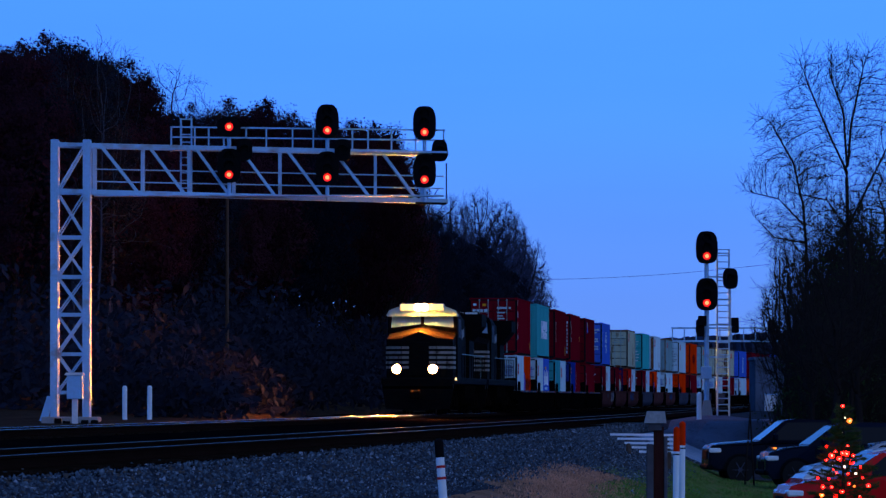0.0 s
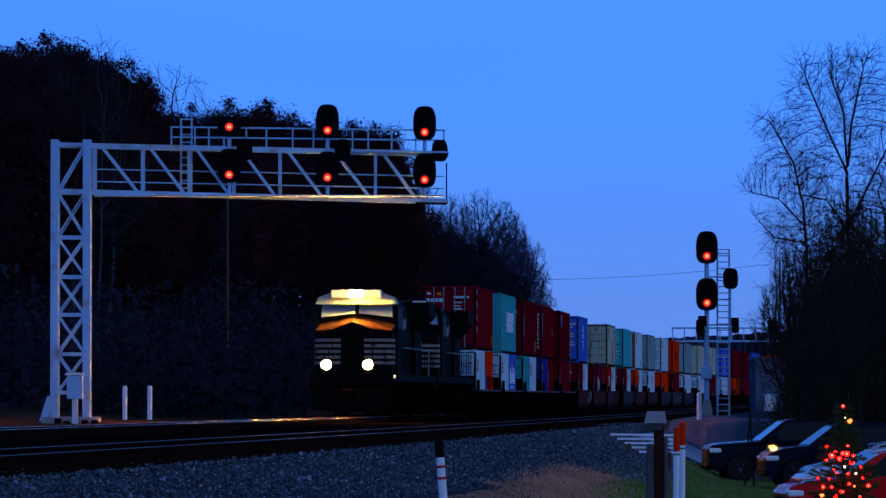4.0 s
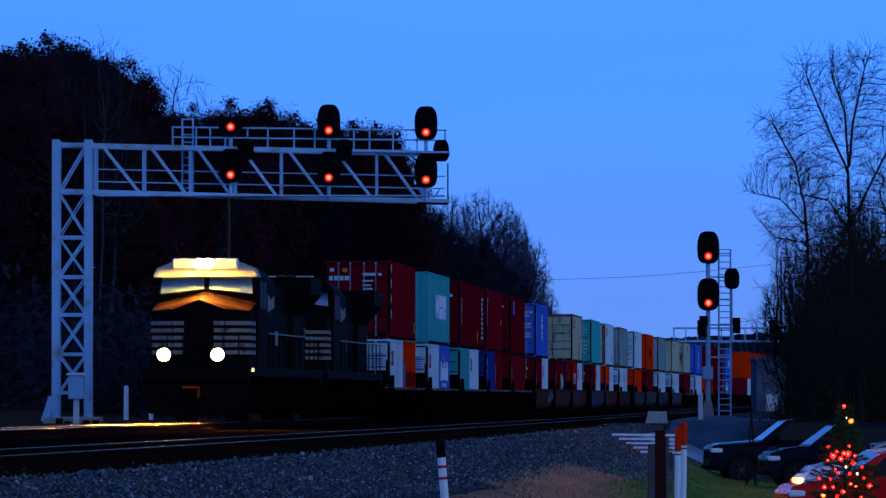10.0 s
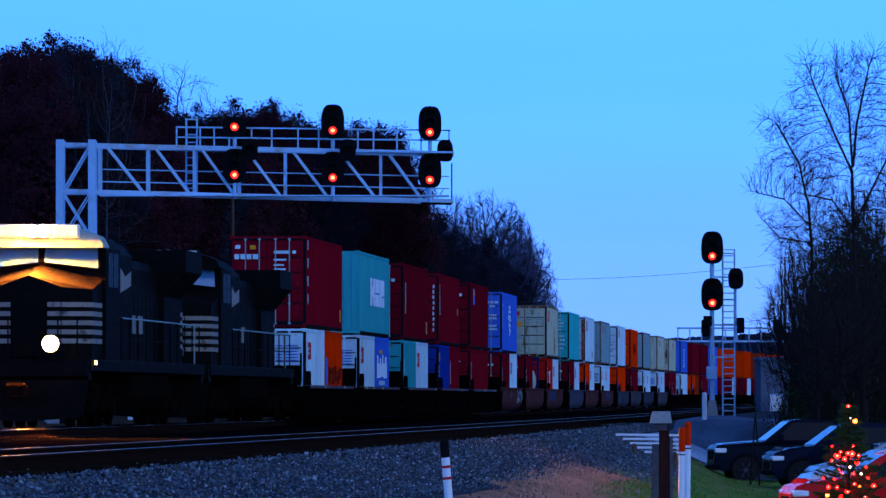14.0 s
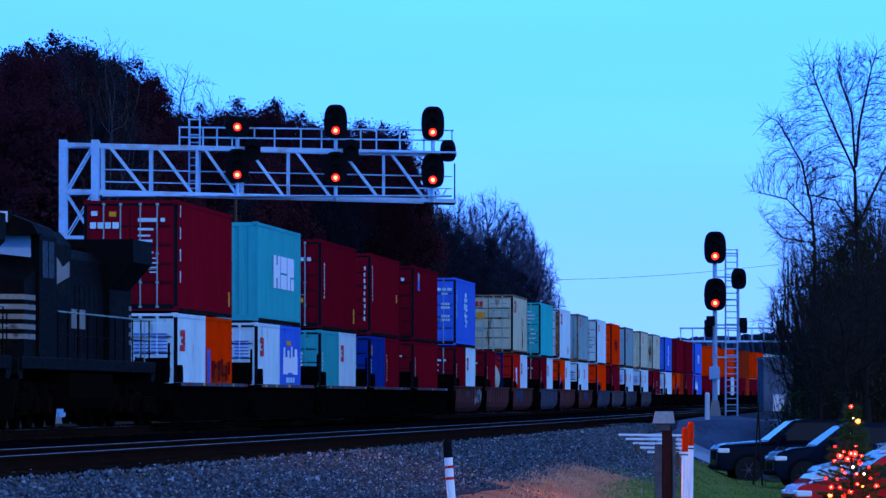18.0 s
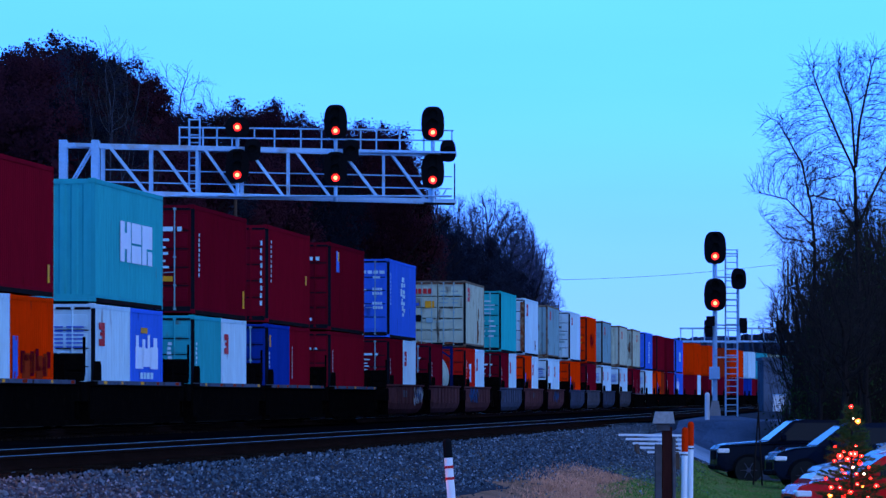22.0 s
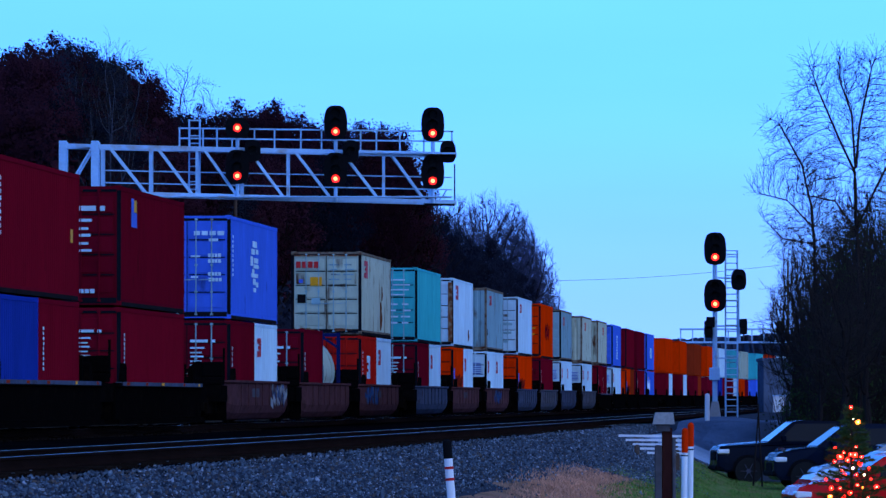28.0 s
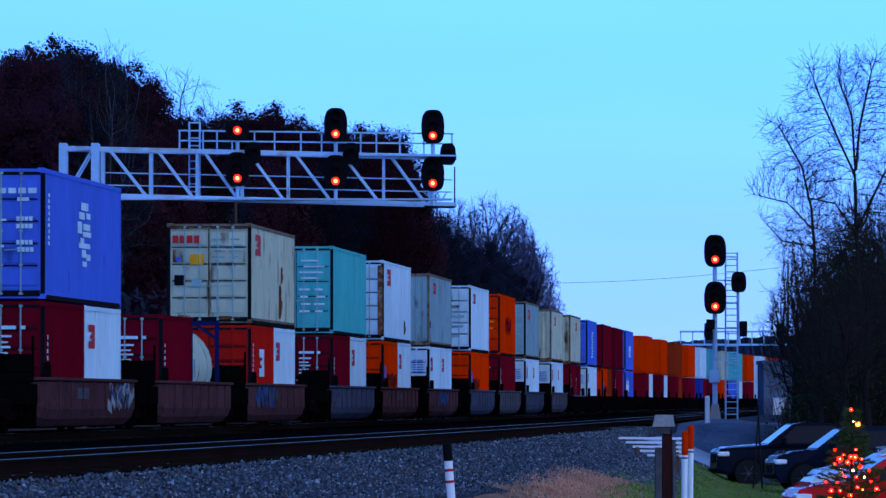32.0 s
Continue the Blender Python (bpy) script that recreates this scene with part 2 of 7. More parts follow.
# ---------------------------------------------------------------- mesh helpers
def box(bm, x0, x1, y0, y1, z0, z1, m=None, bevel=0.0):
    vs = [bm.verts.new((x, y, z)) for z in (z0, z1) for y in (y0, y1) for x in (x0, x1)]
    fs = [bm.faces.new([vs[i] for i in f]) for f in ((0, 2, 3, 1), (4, 5, 7, 6), (0, 1, 5, 4), (2, 6, 7, 3), (0, 4, 6, 2), (1, 3, 7, 5))]
    if bevel:
        es = list({e for f in fs for e in f.edges})
        r = bmesh.ops.bevel(bm, geom=es, offset=bevel, segments=1, affect="EDGES")
        vs = list({v for v in r["verts"]} | {v for v in vs if v.is_valid})
    if m is not None:
        bmesh.ops.transform(bm, matrix=m, verts=vs)
    return vs


def prism(bm, profile, a0, a1, axis="x"):
    """A closed outline, swept along an axis: (y, z) along x, (x, z) along y, (x, y) along z."""
    def at(p, a):
        return {"x": (a, p[0], p[1]), "y": (p[0], a, p[1]), "z": (p[0], p[1], a)}[axis]
    lo = [bm.verts.new(at(p, a0)) for p in profile]
    hi = [bm.verts.new(at(p, a1)) for p in profile]
    n = len(profile)
    bm.faces.new(lo)
    bm.faces.new(hi[::-1])
    for i in range(n):
        bm.faces.new((lo[i], hi[i], hi[(i + 1) % n], lo[(i + 1) % n]))
    return lo + hi


def tube(bm, p, q, r0, r1=None, n=8, caps=True):
    p, q = Vector(p), Vector(q)
    r1 = r0 if r1 is None else r1
    d = (q - p).normalized()
    a = d.orthogonal().normalized()
    b = d.cross(a)
    ring = [[bm.verts.new(c + (a * math.cos(t) + b * math.sin(t)) * r) for t in (2 * math.pi * i / n for i in range(n))] for c, r in ((p, r0), (q, r1))]
    for i in range(n):
        bm.faces.new((ring[0][i], ring[0][(i + 1) % n], ring[1][(i + 1) % n], ring[1][i]))
    if caps:
        bm.faces.new(ring[0][::-1])
        bm.faces.new(ring[1])


def bar(bm, p, q, w, h=None):
    """A rectangular bar from p to q."""
    p, q, h = Vector(p), Vector(q), h or w
    d = q - p
    m = Matrix.Translation((p + q) / 2) @ d.to_track_quat("Y", "Z").to_matrix().to_4x4()
    box(bm, -w / 2, w / 2, -d.length / 2, d.length / 2, -h / 2, h / 2, m)


def mesh_of(name, bm, mat, smooth=False):
    bmesh.ops.recalc_face_normals(bm, faces=bm.faces)
    me = bpy.data.meshes.new(name)
    bm.to_mesh(me)
    bm.free()
    for mm in (mat if isinstance(mat, (list, tuple)) else (mat,)):
        me.materials.append(mm)
    if smooth:
        for p in me.polygons:
            p.use_smooth = True
    return me


def part(name, bm, mat, parent, label="", smooth=False, m=None):
    me = bm if isinstance(bm, bpy.types.Mesh) else mesh_of(name, bm, mat, smooth)
    ob = new(name, me)
    ob.parent = parent
    if m is not None:
        ob.matrix_basis = m
    if label:
        ob["label"] = label
    return ob


def thing(name, m, label, category, group="", kind=""):
    ob = new(name)
    ob.matrix_basis = m
    return tagged(ob, label, category, group, kind)


def solid(name, bm, mat, label, category, m=None, group="", kind="", smooth=False):
    ob = new(name, mesh_of(name, bm, mat, smooth))
    if m is not None:
        ob.matrix_basis = m
    return tagged(ob, label, category, group, kind)


# ---------------------------------------------------------------- the line of the tracks
_S = np.arange(-260.0, 1500.0, 2.0)
_c = np.clip(_S, -260, 760)
_H = math.radians(4.8406) - 1.34236e-4 * _c + 3.13338e-7 * _c ** 2 + 1.0136e-10 * _c ** 3
_i0 = int(np.argmin(abs(_S)))
_X = np.concatenate(([0], np.cumsum(2.0 * np.sin((_H[1:] + _H[:-1]) / 2))))
_Y = np.concatenate(([0], np.cumsum(2.0 * np.cos((_H[1:] + _H[:-1]) / 2))))
_X, _Y = _X - _X[_i0] - 11.699, _Y - _Y[_i0] + 110.0
NEAR = 9.3            # the empty track lies this far to the side of the train's


def line(s, side=0.0):
    h = float(np.interp(s, _S, _H))
    return float(np.interp(s, _S, _X)) + side * math.cos(h), float(np.interp(s, _S, _Y)) - side * math.sin(h), h


def on_line(s, side=0.0, z=RAIL):
    x, y, h = line(s, side)
    return pose(x, y, z, 0, 0, -math.degrees(h))


def near_x(y):
    return float(np.interp(y, _Y, _X)) + NEAR


def smooth_step(a, b, v):
    k = min(1.0, max(0.0, (v - a) / (b - a)))
    return k * k * (3 - 2 * k)


def ground_z(x, y):
    """Height of the ground: the ballast bed of the tracks, the fall to the car park, the wooded hill."""
    u = x - near_x(y)
    toe = 9.0 - 3.6 * smooth_step(70, 180, y)
    z = 0.29
    if u > 1.9:
        z = 0.29 - 1.49 * min(1.0, (u - 1.9) / (toe - 1.9)) if u < toe else -1.2
    z -= 0.4 * (1 - smooth_step(140, 215, y)) * smooth_step(toe - 1, toe + 2, u)
    if y > 215:
        z = z + (0.29 - z) * smooth_step(215, 250, y)
    mound = math.exp(-((x - 10.2) / 1.5) ** 2 - ((y - 219) / 7.0) ** 2)
    z = max(z, 0.29 * (1 - mound) + 0.56 * mound) if mound > 0.12 else z
    w = -NEAR - 5.0 - u
    if w > 0:
        z += min(14.0, w * 0.28) * smooth_step(200, 300, y) * (1 - 0.9 * smooth_step(400, 540, y)) + 0.05 * math.sin(y * 0.3 + x)
    if y > 700 and u > 0:
        z += 7.0 * smooth_step(700, 1500, y)
    return z


def ground_sheet():
    ys = list(np.arange(-80, 40, 12)) + list(np.arange(40, 130, 1.5)) + list(np.arange(130, 260, 2.5)) + list(np.arange(260, 700, 12)) + [720, 780, 860, 980, 1150, 1400, 1800, 2400, 3200, 4400]
    us = [-2600, -1200, -600, -300, -160, -100, -70, -50, -40] + list(np.arange(-34, -2, 1.6)) + list(np.arange(-2, 13, 0.5)) + [14, 16, 19, 23, 28, 36, 50, 80, 130, 240, 500, 1100, 2600]
    verts = []
    for y in ys:
        c = near_x(y) if y < 900 else near_x(900)
        for u in us:
            x = c + u
            verts.append((x, y, ground_z(x, y) + 0.025 * noise.noise((x * 0.9, y * 0.4, 0)) * (1 if abs(u) < 40 else 0)))
    n = len(us)
    faces = [(j * n + i, j * n + i + 1, (j + 1) * n + i + 1, (j + 1) * n + i) for j in range(len(ys) - 1) for i in range(n - 1)]
    me = bpy.data.meshes.new("ground")
    me.from_pydata(verts, [], faces)
    for key in ("gravel", "grass", "asphalt", "soil", "bed", "path", "dry_ground", "mound"):
        me.materials.append(M[key])
    for p in me.polygons:
        x, y, z = p.center
        u = x - near_x(min(y, 900))
        p.use_smooth = True
        if u < -NEAR - 5.2 or (y > 330 and u > 5):
            p.material_index = 3
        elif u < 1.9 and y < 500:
            # track bed, coloured as if always in the train's shade
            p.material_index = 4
        elif u > 4.4 - 0.3 * math.sin(y * 0.2) and z < -0.2 and y < 172 + 2 * math.sin(x):
            p.material_index = 6 if u < 5.6 + 0.4 * math.sin(y * 0.5) and y < 128 else 1
        elif x > 0.0398 * y and 100 < y < 181 + 2 * math.sin(x) and u > 2.5 and x < 0.09 * y:
            p.material_index = 1
        elif 203 < y < 250 and u > 2.6 and z > -1.1:
            p.material_index = 7
        elif 176 < y < 207 and u > 2.6 and z > -1.1:
            p.material_index = 5
        elif u > 4.6 and z < -1.05:
            p.material_index = 2
    return tagged(new("ground", me), "grey crushed-stone ballast, worn grass and asphalt", "ground", kind="structure")


ground = ground_sheet()


def build_track(name, side, s0, s1, step, label, ties):
    track = tagged(new(name), label, "railway track", kind="structure")
    for off in (-0.755, 0.755):
        bm, head = bmesh.new(), bmesh.new()
        s = s0
        while s < s1:
            e = min(s + step, s1)
            (xa, ya, ha), (xb, yb, hb) = line(s, side + off), line(e, side + off)
            for b, prof in ((bm, ((-0.07, -0.17), (0.07, -0.17), (0.07, -0.15), (0.012, -0.12), (0.012, -0.045), (0.036, -0.04), (0.036, -0.006), (-0.036, -0.006), (-0.036, -0.04), (-0.012, -0.045), (-0.012, -0.12), (-0.07, -0.15))),
                            (head, ((-0.016, -0.0058), (0.016, -0.0058), (0.012, -0.002), (0.006, 0.0), (-0.006, 0.0), (-0.012, -0.002)))):
                lo = [b.verts.new((xa + p * math.cos(ha), ya - p * math.sin(ha), RAIL + q)) for p, q in prof]
                hi = [b.verts.new((xb + p * math.cos(hb), yb - p * math.sin(hb), RAIL + q)) for p, q in prof]
                for i in range(len(prof)):
                    b.faces.new((lo[i], lo[(i + 1) % len(prof)], hi[(i + 1) % len(prof)], hi[i]))
            s = e
        rail = part("rail", bm, M["rail"], track)
        part("rail_head", head, M["railhead" if side else "polished_rail"], rail, "polished steel running surface", smooth=True)
    tie_bm = bmesh.new()
    box(tie_bm, -1.28, 1.28, -0.11, 0.11, -0.36, -0.172)
    tie = mesh_of("tie", tie_bm, M["tie"])
    s = ties[0]
    while s < ties[1]:
        part("tie", tie, None, track, m=on_line(s, side) @ pose(random.uniform(-0.04, 0.04), 0, 0, 0, 0, random.uniform(-0.8, 0.8)))
        s += 0.54
    return track


build_track("track_near", NEAR, -120, 900, 6.0, "empty steel railway track on dark timber ties", (-50, 80))
build_track("track_far", 0.0, -220, 1100, 6.0, "steel railway track under the train", (-20, 60))


def scatter_stones():
    """Loose ballast on the shoulder and the yard beside the near track."""
    rnd = random.Random(5)
    verts, faces = [], []
    base = [Vector(v) for v in ((1, 0, 0), (-1, 0, 0), (0, 1, 0), (0, -1, 0), (0, 0, 1), (0, 0, -1))]
    tri = ((0, 2, 4), (2, 1, 4), (1, 3, 4), (3, 0, 4), (2, 0, 5), (1, 2, 5), (3, 1, 5), (0, 3, 5))
    for i in range(125000):
        y = 48 + 165 * rnd.random() ** 1.35
        u = rnd.uniform(-1.8, 6.6) if y < 150 else rnd.uniform(0.5, 5.2)
        if (u < 1.7 and rnd.random() < 0.9) or (y > 184 and u > 2.4):
            continue
        if 82 < y < 128 and u > 4.3 + 0.5 * noise.noise((y * 0.3, 4, 0)) and rnd.random() < 0.93:
            continue
        x = near_x(y) + u
        if x > 0.0398 * y + rnd.gauss(0, 0.12) and 100 < y < 181 and rnd.random() < 0.94:
            continue
        r = rnd.uniform(0.011, 0.028) if rnd.random() < 0.96 else rnd.uniform(0.028, 0.048)
        c = Vector((x, y, ground_z(x, y) + r * 0.35))
        q = Euler((rnd.random() * 6, rnd.random() * 6, rnd.random() * 6)).to_matrix()
        k = len(verts)
        verts += [tuple(c + q @ Vector((v.x * r * rnd.uniform(0.7, 1.3), v.y * r * rnd.uniform(0.7, 1.2), v.z * r * rnd.uniform(0.6, 1)))) for v in base]
        faces += [tuple(k + j for j in f) for f in tri]
    me = bpy.data.meshes.new("ballast_stones")
    me.from_pydata(verts, [], faces)
    me.materials.append(M["ballast"])
    return tagged(new("ballast_stones", me), "loose grey crushed stone beside the track", "gravel", kind="stuff")


def stone_material():
    m = bpy.data.materials.new("ballast")
    m.use_nodes = True
    n, l = m.node_tree.nodes, m.node_tree.links
    b = n["Principled BSDF"]
    geo = n.new("ShaderNodeNewGeometry")
    ramp = n.new("ShaderNodeValToRGB")
    ramp.color_ramp.elements[0].color = (0.014, 0.018, 0.026, 1)
    ramp.color_ramp.elements[1].color = (0.32, 0.36, 0.4, 1)
    ramp.color_ramp.elements[1].position = 0.985
    for place, tone in ((0.25, (0.036, 0.047, 0.064, 1)), (0.42, (0.11, 0.085, 0.065, 1)), (0.47, (0.055, 0.08, 0.1, 1)), (0.7, (0.075, 0.11, 0.14, 1)), (0.92, (0.13, 0.18, 0.21, 1))):
        ramp.color_ramp.elements.new(place).color = tone
    l.new(geo.outputs["Random Per Island"], ramp.inputs["Fac"])
    l.new(ramp.outputs["Color"], b.inputs["Base Color"])
    b.inputs["Roughness"].default_value = 0.85
    b.inputs["Specular IOR Level"].default_value = 0.1
    return m


M["ballast"] = stone_material()
scatter_stones()
M["sky_tint_glass"].node_tree.nodes["Principled BSDF"].inputs["Specular IOR Level"].default_value = 1.0
# ---------------------------------------------------------------- the train
SPEED, GAIN = 7.97325, 0.023428
KEYED = []            # (thing, distance along the line of its middle at the start)
SPUN = []             # wheelsets (thing, radius)
KEY_TIMES = [2 * i for i in range(17)]


def gone(t):
    return SPEED * t + GAIN * t * t / 2


def ride(ob, s):
    """Puts a thing of the train on the line, its middle s metres along at the start."""
    ob.matrix_basis = on_line(s)
    KEYED.append((ob, s))
    return ob


MESHES = {}


def shared(key, make, mat, smooth=False):
    if key not in MESHES:
        bm = bmesh.new()
        make(bm)
        MESHES[key] = mesh_of(key[0], bm, mat, smooth)
    return MESHES[key]


W = 1.219


def corrugated(bm, L, H, open_front):
    """Side walls, roof and closed ends of a container, pressed in trapezoids. y runs along, the front is at -L/2."""
    pitch, depth = 0.28, 0.024
    n = int((L - 0.3) / pitch)
    y0 = -n * pitch / 2
    ys = []
    for i in range(n):
        a = y0 + i * pitch
        ys += [(a, 0), (a + 0.07, 0), (a + 0.14 - 0.035, 1), (a + 0.21, 1), (a + 0.245, 0)]
    ys = [(-L / 2 + 0.08, 0)] + ys + [(L / 2 - 0.08, 0)]
    for sgn in (-1, 1):
        lo = [bm.verts.new((sgn * (W - 0.012 - depth * k), y, 0.15)) for y, k in ys]
        hi = [bm.verts.new((sgn * (W - 0.012 - depth * k), y, H - 0.1)) for y, k in ys]
        for i in range(len(ys) - 1):
            bm.faces.new((lo[i], lo[i + 1], hi[i + 1], hi[i]))
    for end in ((1,) if open_front else (-1, 1)):
        m = int((2 * W - 0.3) / pitch)
        xs = [(-W + 0.08, 0)]
        for i in range(m):
            a = -m * pitch / 2 + i * pitch
            xs += [(a, 0), (a + 0.08, 0), (a + 0.115, 1), (a + 0.21, 1), (a + 0.245, 0)]
        xs.append((W - 0.08, 0))
        lo = [bm.verts.new((x, end * (L / 2 - 0.02 - 0.045 * k), 0.15)) for x, k in xs]
        hi = [bm.verts.new((x, end * (L / 2 - 0.02 - 0.045 * k), H - 0.1)) for x, k in xs]
        for i in range(len(xs) - 1):
            bm.faces.new((lo[i], lo[i + 1], hi[i + 1], hi[i]))
    box(bm, -W + 0.05, W - 0.05, -L / 2 + 0.05, L / 2 - 0.05, H - 0.06, H - 0.02)
    box(bm, -W + 0.05, W - 0.05, -L / 2 + 0.05, L / 2 - 0.05, 0.1, 0.16)


def container_frame(bm, L, H):
    """Corner posts, top and bottom rails."""
    for sx in (-1, 1):
        x0, x1 = sorted((sx * W, sx * (W - 0.1)))
        box(bm, x0, x1, -L / 2, -L / 2 + 0.12, 0.118, H - 0.118)
        box(bm, x0, x1, L / 2 - 0.12, L / 2, 0.118, H - 0.118)
        box(bm, x0, x1, -L / 2 + 0.12, L / 2 - 0.12, H - 0.115, H - 0.015)
        box(bm, x0, x1, -L / 2 + 0.12, L / 2 - 0.12, 0.02, 0.17)
    for y0, y1 in ((-L / 2 + 0.01, -L / 2 + 0.12), (L / 2 - 0.12, L / 2 - 0.01)):
        box(bm, -W + 0.1, W - 0.1, y0, y1, H - 0.14, H - 0.02)
        box(bm, -W + 0.1, W - 0.1, y0, y1, 0.02, 0.18)


def casting(bm):
    box(bm, -0.085, 0.085, -0.09, 0.09, 0, 0.118, bevel=0.012)
    for sx in (-1, 1):
        box(bm, sx * 0.086 - 0.003, sx * 0.086 + 0.003, -0.04, 0.04, 0.035, 0.085)


def door_leaf(bm, H):
    """A door leaf hinged at x = 0."""
    box(bm, 0.004, W - 0.104, -0.02, 0.02, 0.2, H - 0.16)


def door_panel(bm, H):
    box(bm, 0.07, W - 0.17, -0.046, -0.021, 0, (H - 0.46) / 5 - 0.1, bevel=0.018)


def rod(bm, H):
    tube(bm, (0, -0.075, 0.1), (0, -0.075, H - 0.08), 0.018, n=6)
    for z in (0.12, 0.75, 1.5, H - 0.12):
        box(bm, -0.04, 0.04, -0.08, -0.02, z - 0.025, z + 0.025)
    bar(bm, (0, -0.1, 1.1), (0.36, -0.1, 1.08), 0.03, 0.02)


# near-black for door frames, and for dirt and painted shadow in door seams
M["grime_shade"] = material("grime_shade", (0.008, 0.009, 0.012), 0.85, grain=12, vary=0.4, bump=0.05, spec=0.0)
GLYPHS = {  # plain slabs in place of lettering: x, z, width, height in units of the mark's size
    "block": ((0, 0, 0.13, 1), (0.13, 0.32, 0.07, 0.4), (0.2, 0, 0.12, 1), (0.35, 0, 0.3, 0.44), (0.35, 0.5, 0.3, 0.5), (0.68, 0, 0.14, 1), (0.82, 0.42, 0.18, 0.58), (0.86, 0, 0.14, 0.36)),
    "word": ((0, 0, 0.2, 1), (0.26, 0, 0.2, 1), (0.52, 0, 0.2, 1), (0.78, 0, 0.22, 1)),
    "stack": ((0, 0.0, 0.5, 0.05), (0, 0.14, 0.4, 0.05), (0.02, 0.3, 0.45, 0.06), (0, 0.44, 0.4, 0.05), (0, 0.6, 0.5, 0.06), (0.0, 0.82, 0.62, 0.1), (0.74, 0.82, 0.14, 0.1)),
    "column": tuple((0.1 * ((i * 7) % 3), i / 9.0, 0.8 - 0.1 * ((i * 5) % 3), 0.07) for i in range(9)),
    "hook": ((0, 0, 0.95, 0.3), (0.52, 0.3, 0.43, 0.4), (0.0, 0.7, 0.95, 0.3), (0.18, 0.42, 0.34, 0.16)),
    "patch": ((0, 0, 1, 1),),
    "castle": ((0, 0, 0.34, 0.62), (0.3, 0.06, 0.4, 0.54), (0.66, 0, 0.34, 0.64), (0.02, 0.6, 0.12, 0.36), (0.3, 0.58, 0.13, 0.28), (0.54, 0.58, 0.1, 0.42), (0.8, 0.62, 0.17, 0.3)),
    "totem": ((0.25, 0.86, 0.5, 0.12), (0.1, 0.72, 0.4, 0.11), (0.62, 0.74, 0.3, 0.09), (0.0, 0.5, 0.3, 0.18), (0.36, 0.46, 0.6, 0.08), (0.4, 0.56, 0.5, 0.1), (0.1, 0.28, 0.8, 0.08), (0.2, 0.36, 0.25, 0.08), (0.3, 0.14, 0.3, 0.12), (0.62, 0.1, 0.3, 0.1), (0.35, 0.0, 0.3, 0.08)),
    "lines": tuple((0.0 if i % 2 else 0.5, 0.17 * (i // 2), 0.42 if i % 2 else 0.46, 0.06) for i in range(12)),
    "scrawl": ((0, 0.1, 0.14, 0.8), (0.1, 0.55, 0.3, 0.2), (0.32, 0, 0.12, 0.9), (0.5, 0.2, 0.1, 0.8), (0.56, 0.2, 0.26, 0.16), (0.75, 0, 0.1, 0.7), (0.88, 0.3, 0.12, 0.6)),
    "dashes": tuple((0, i * 0.3, 1, 0.16) for i in range(4)),
    "rows": tuple((0.55 * (i % 2) + 0.04 * (i % 3), 0.24 * (i // 2), 0.4 - 0.06 * ((i * 5) % 3), 0.065) for i in range(8)),
    "rust": ((0, 0, 0.5, 1), (0.4, 0.1, 0.35, 0.55), (0.7, 0.3, 0.3, 0.25), (0.1, 0.7, 0.6, 0.2)),
    "edge": ((0, 0, 0.3, 1), (0.32, 0.2, 0.2, 0.8), (0.55, 0, 0.25, 0.9), (0.84, 0.1, 0.16, 0.9)),
}


def mark(parent, glyph, face, a, z, w, h, mat, L=12.19):
    """A painted mark: face 'side' (a runs along y from the front), 'front' (a is x)."""
    for gx, gz, gw, gh in GLYPHS[glyph]:
        bm = bmesh.new()
        if face == "side":
            y = -L / 2 + a + gx * w
            box(bm, W + 0.001, W + 0.006, y, y + gw * w, z + gz * h, z + (gz + gh) * h)
        else:
            x = a + gx * w
            box(bm, x, x + gw * w, -L / 2 - 0.075, -L / 2 - 0.055, z + gz * h, z + (gz + gh) * h)
        part("marking", bm, M[mat], parent)


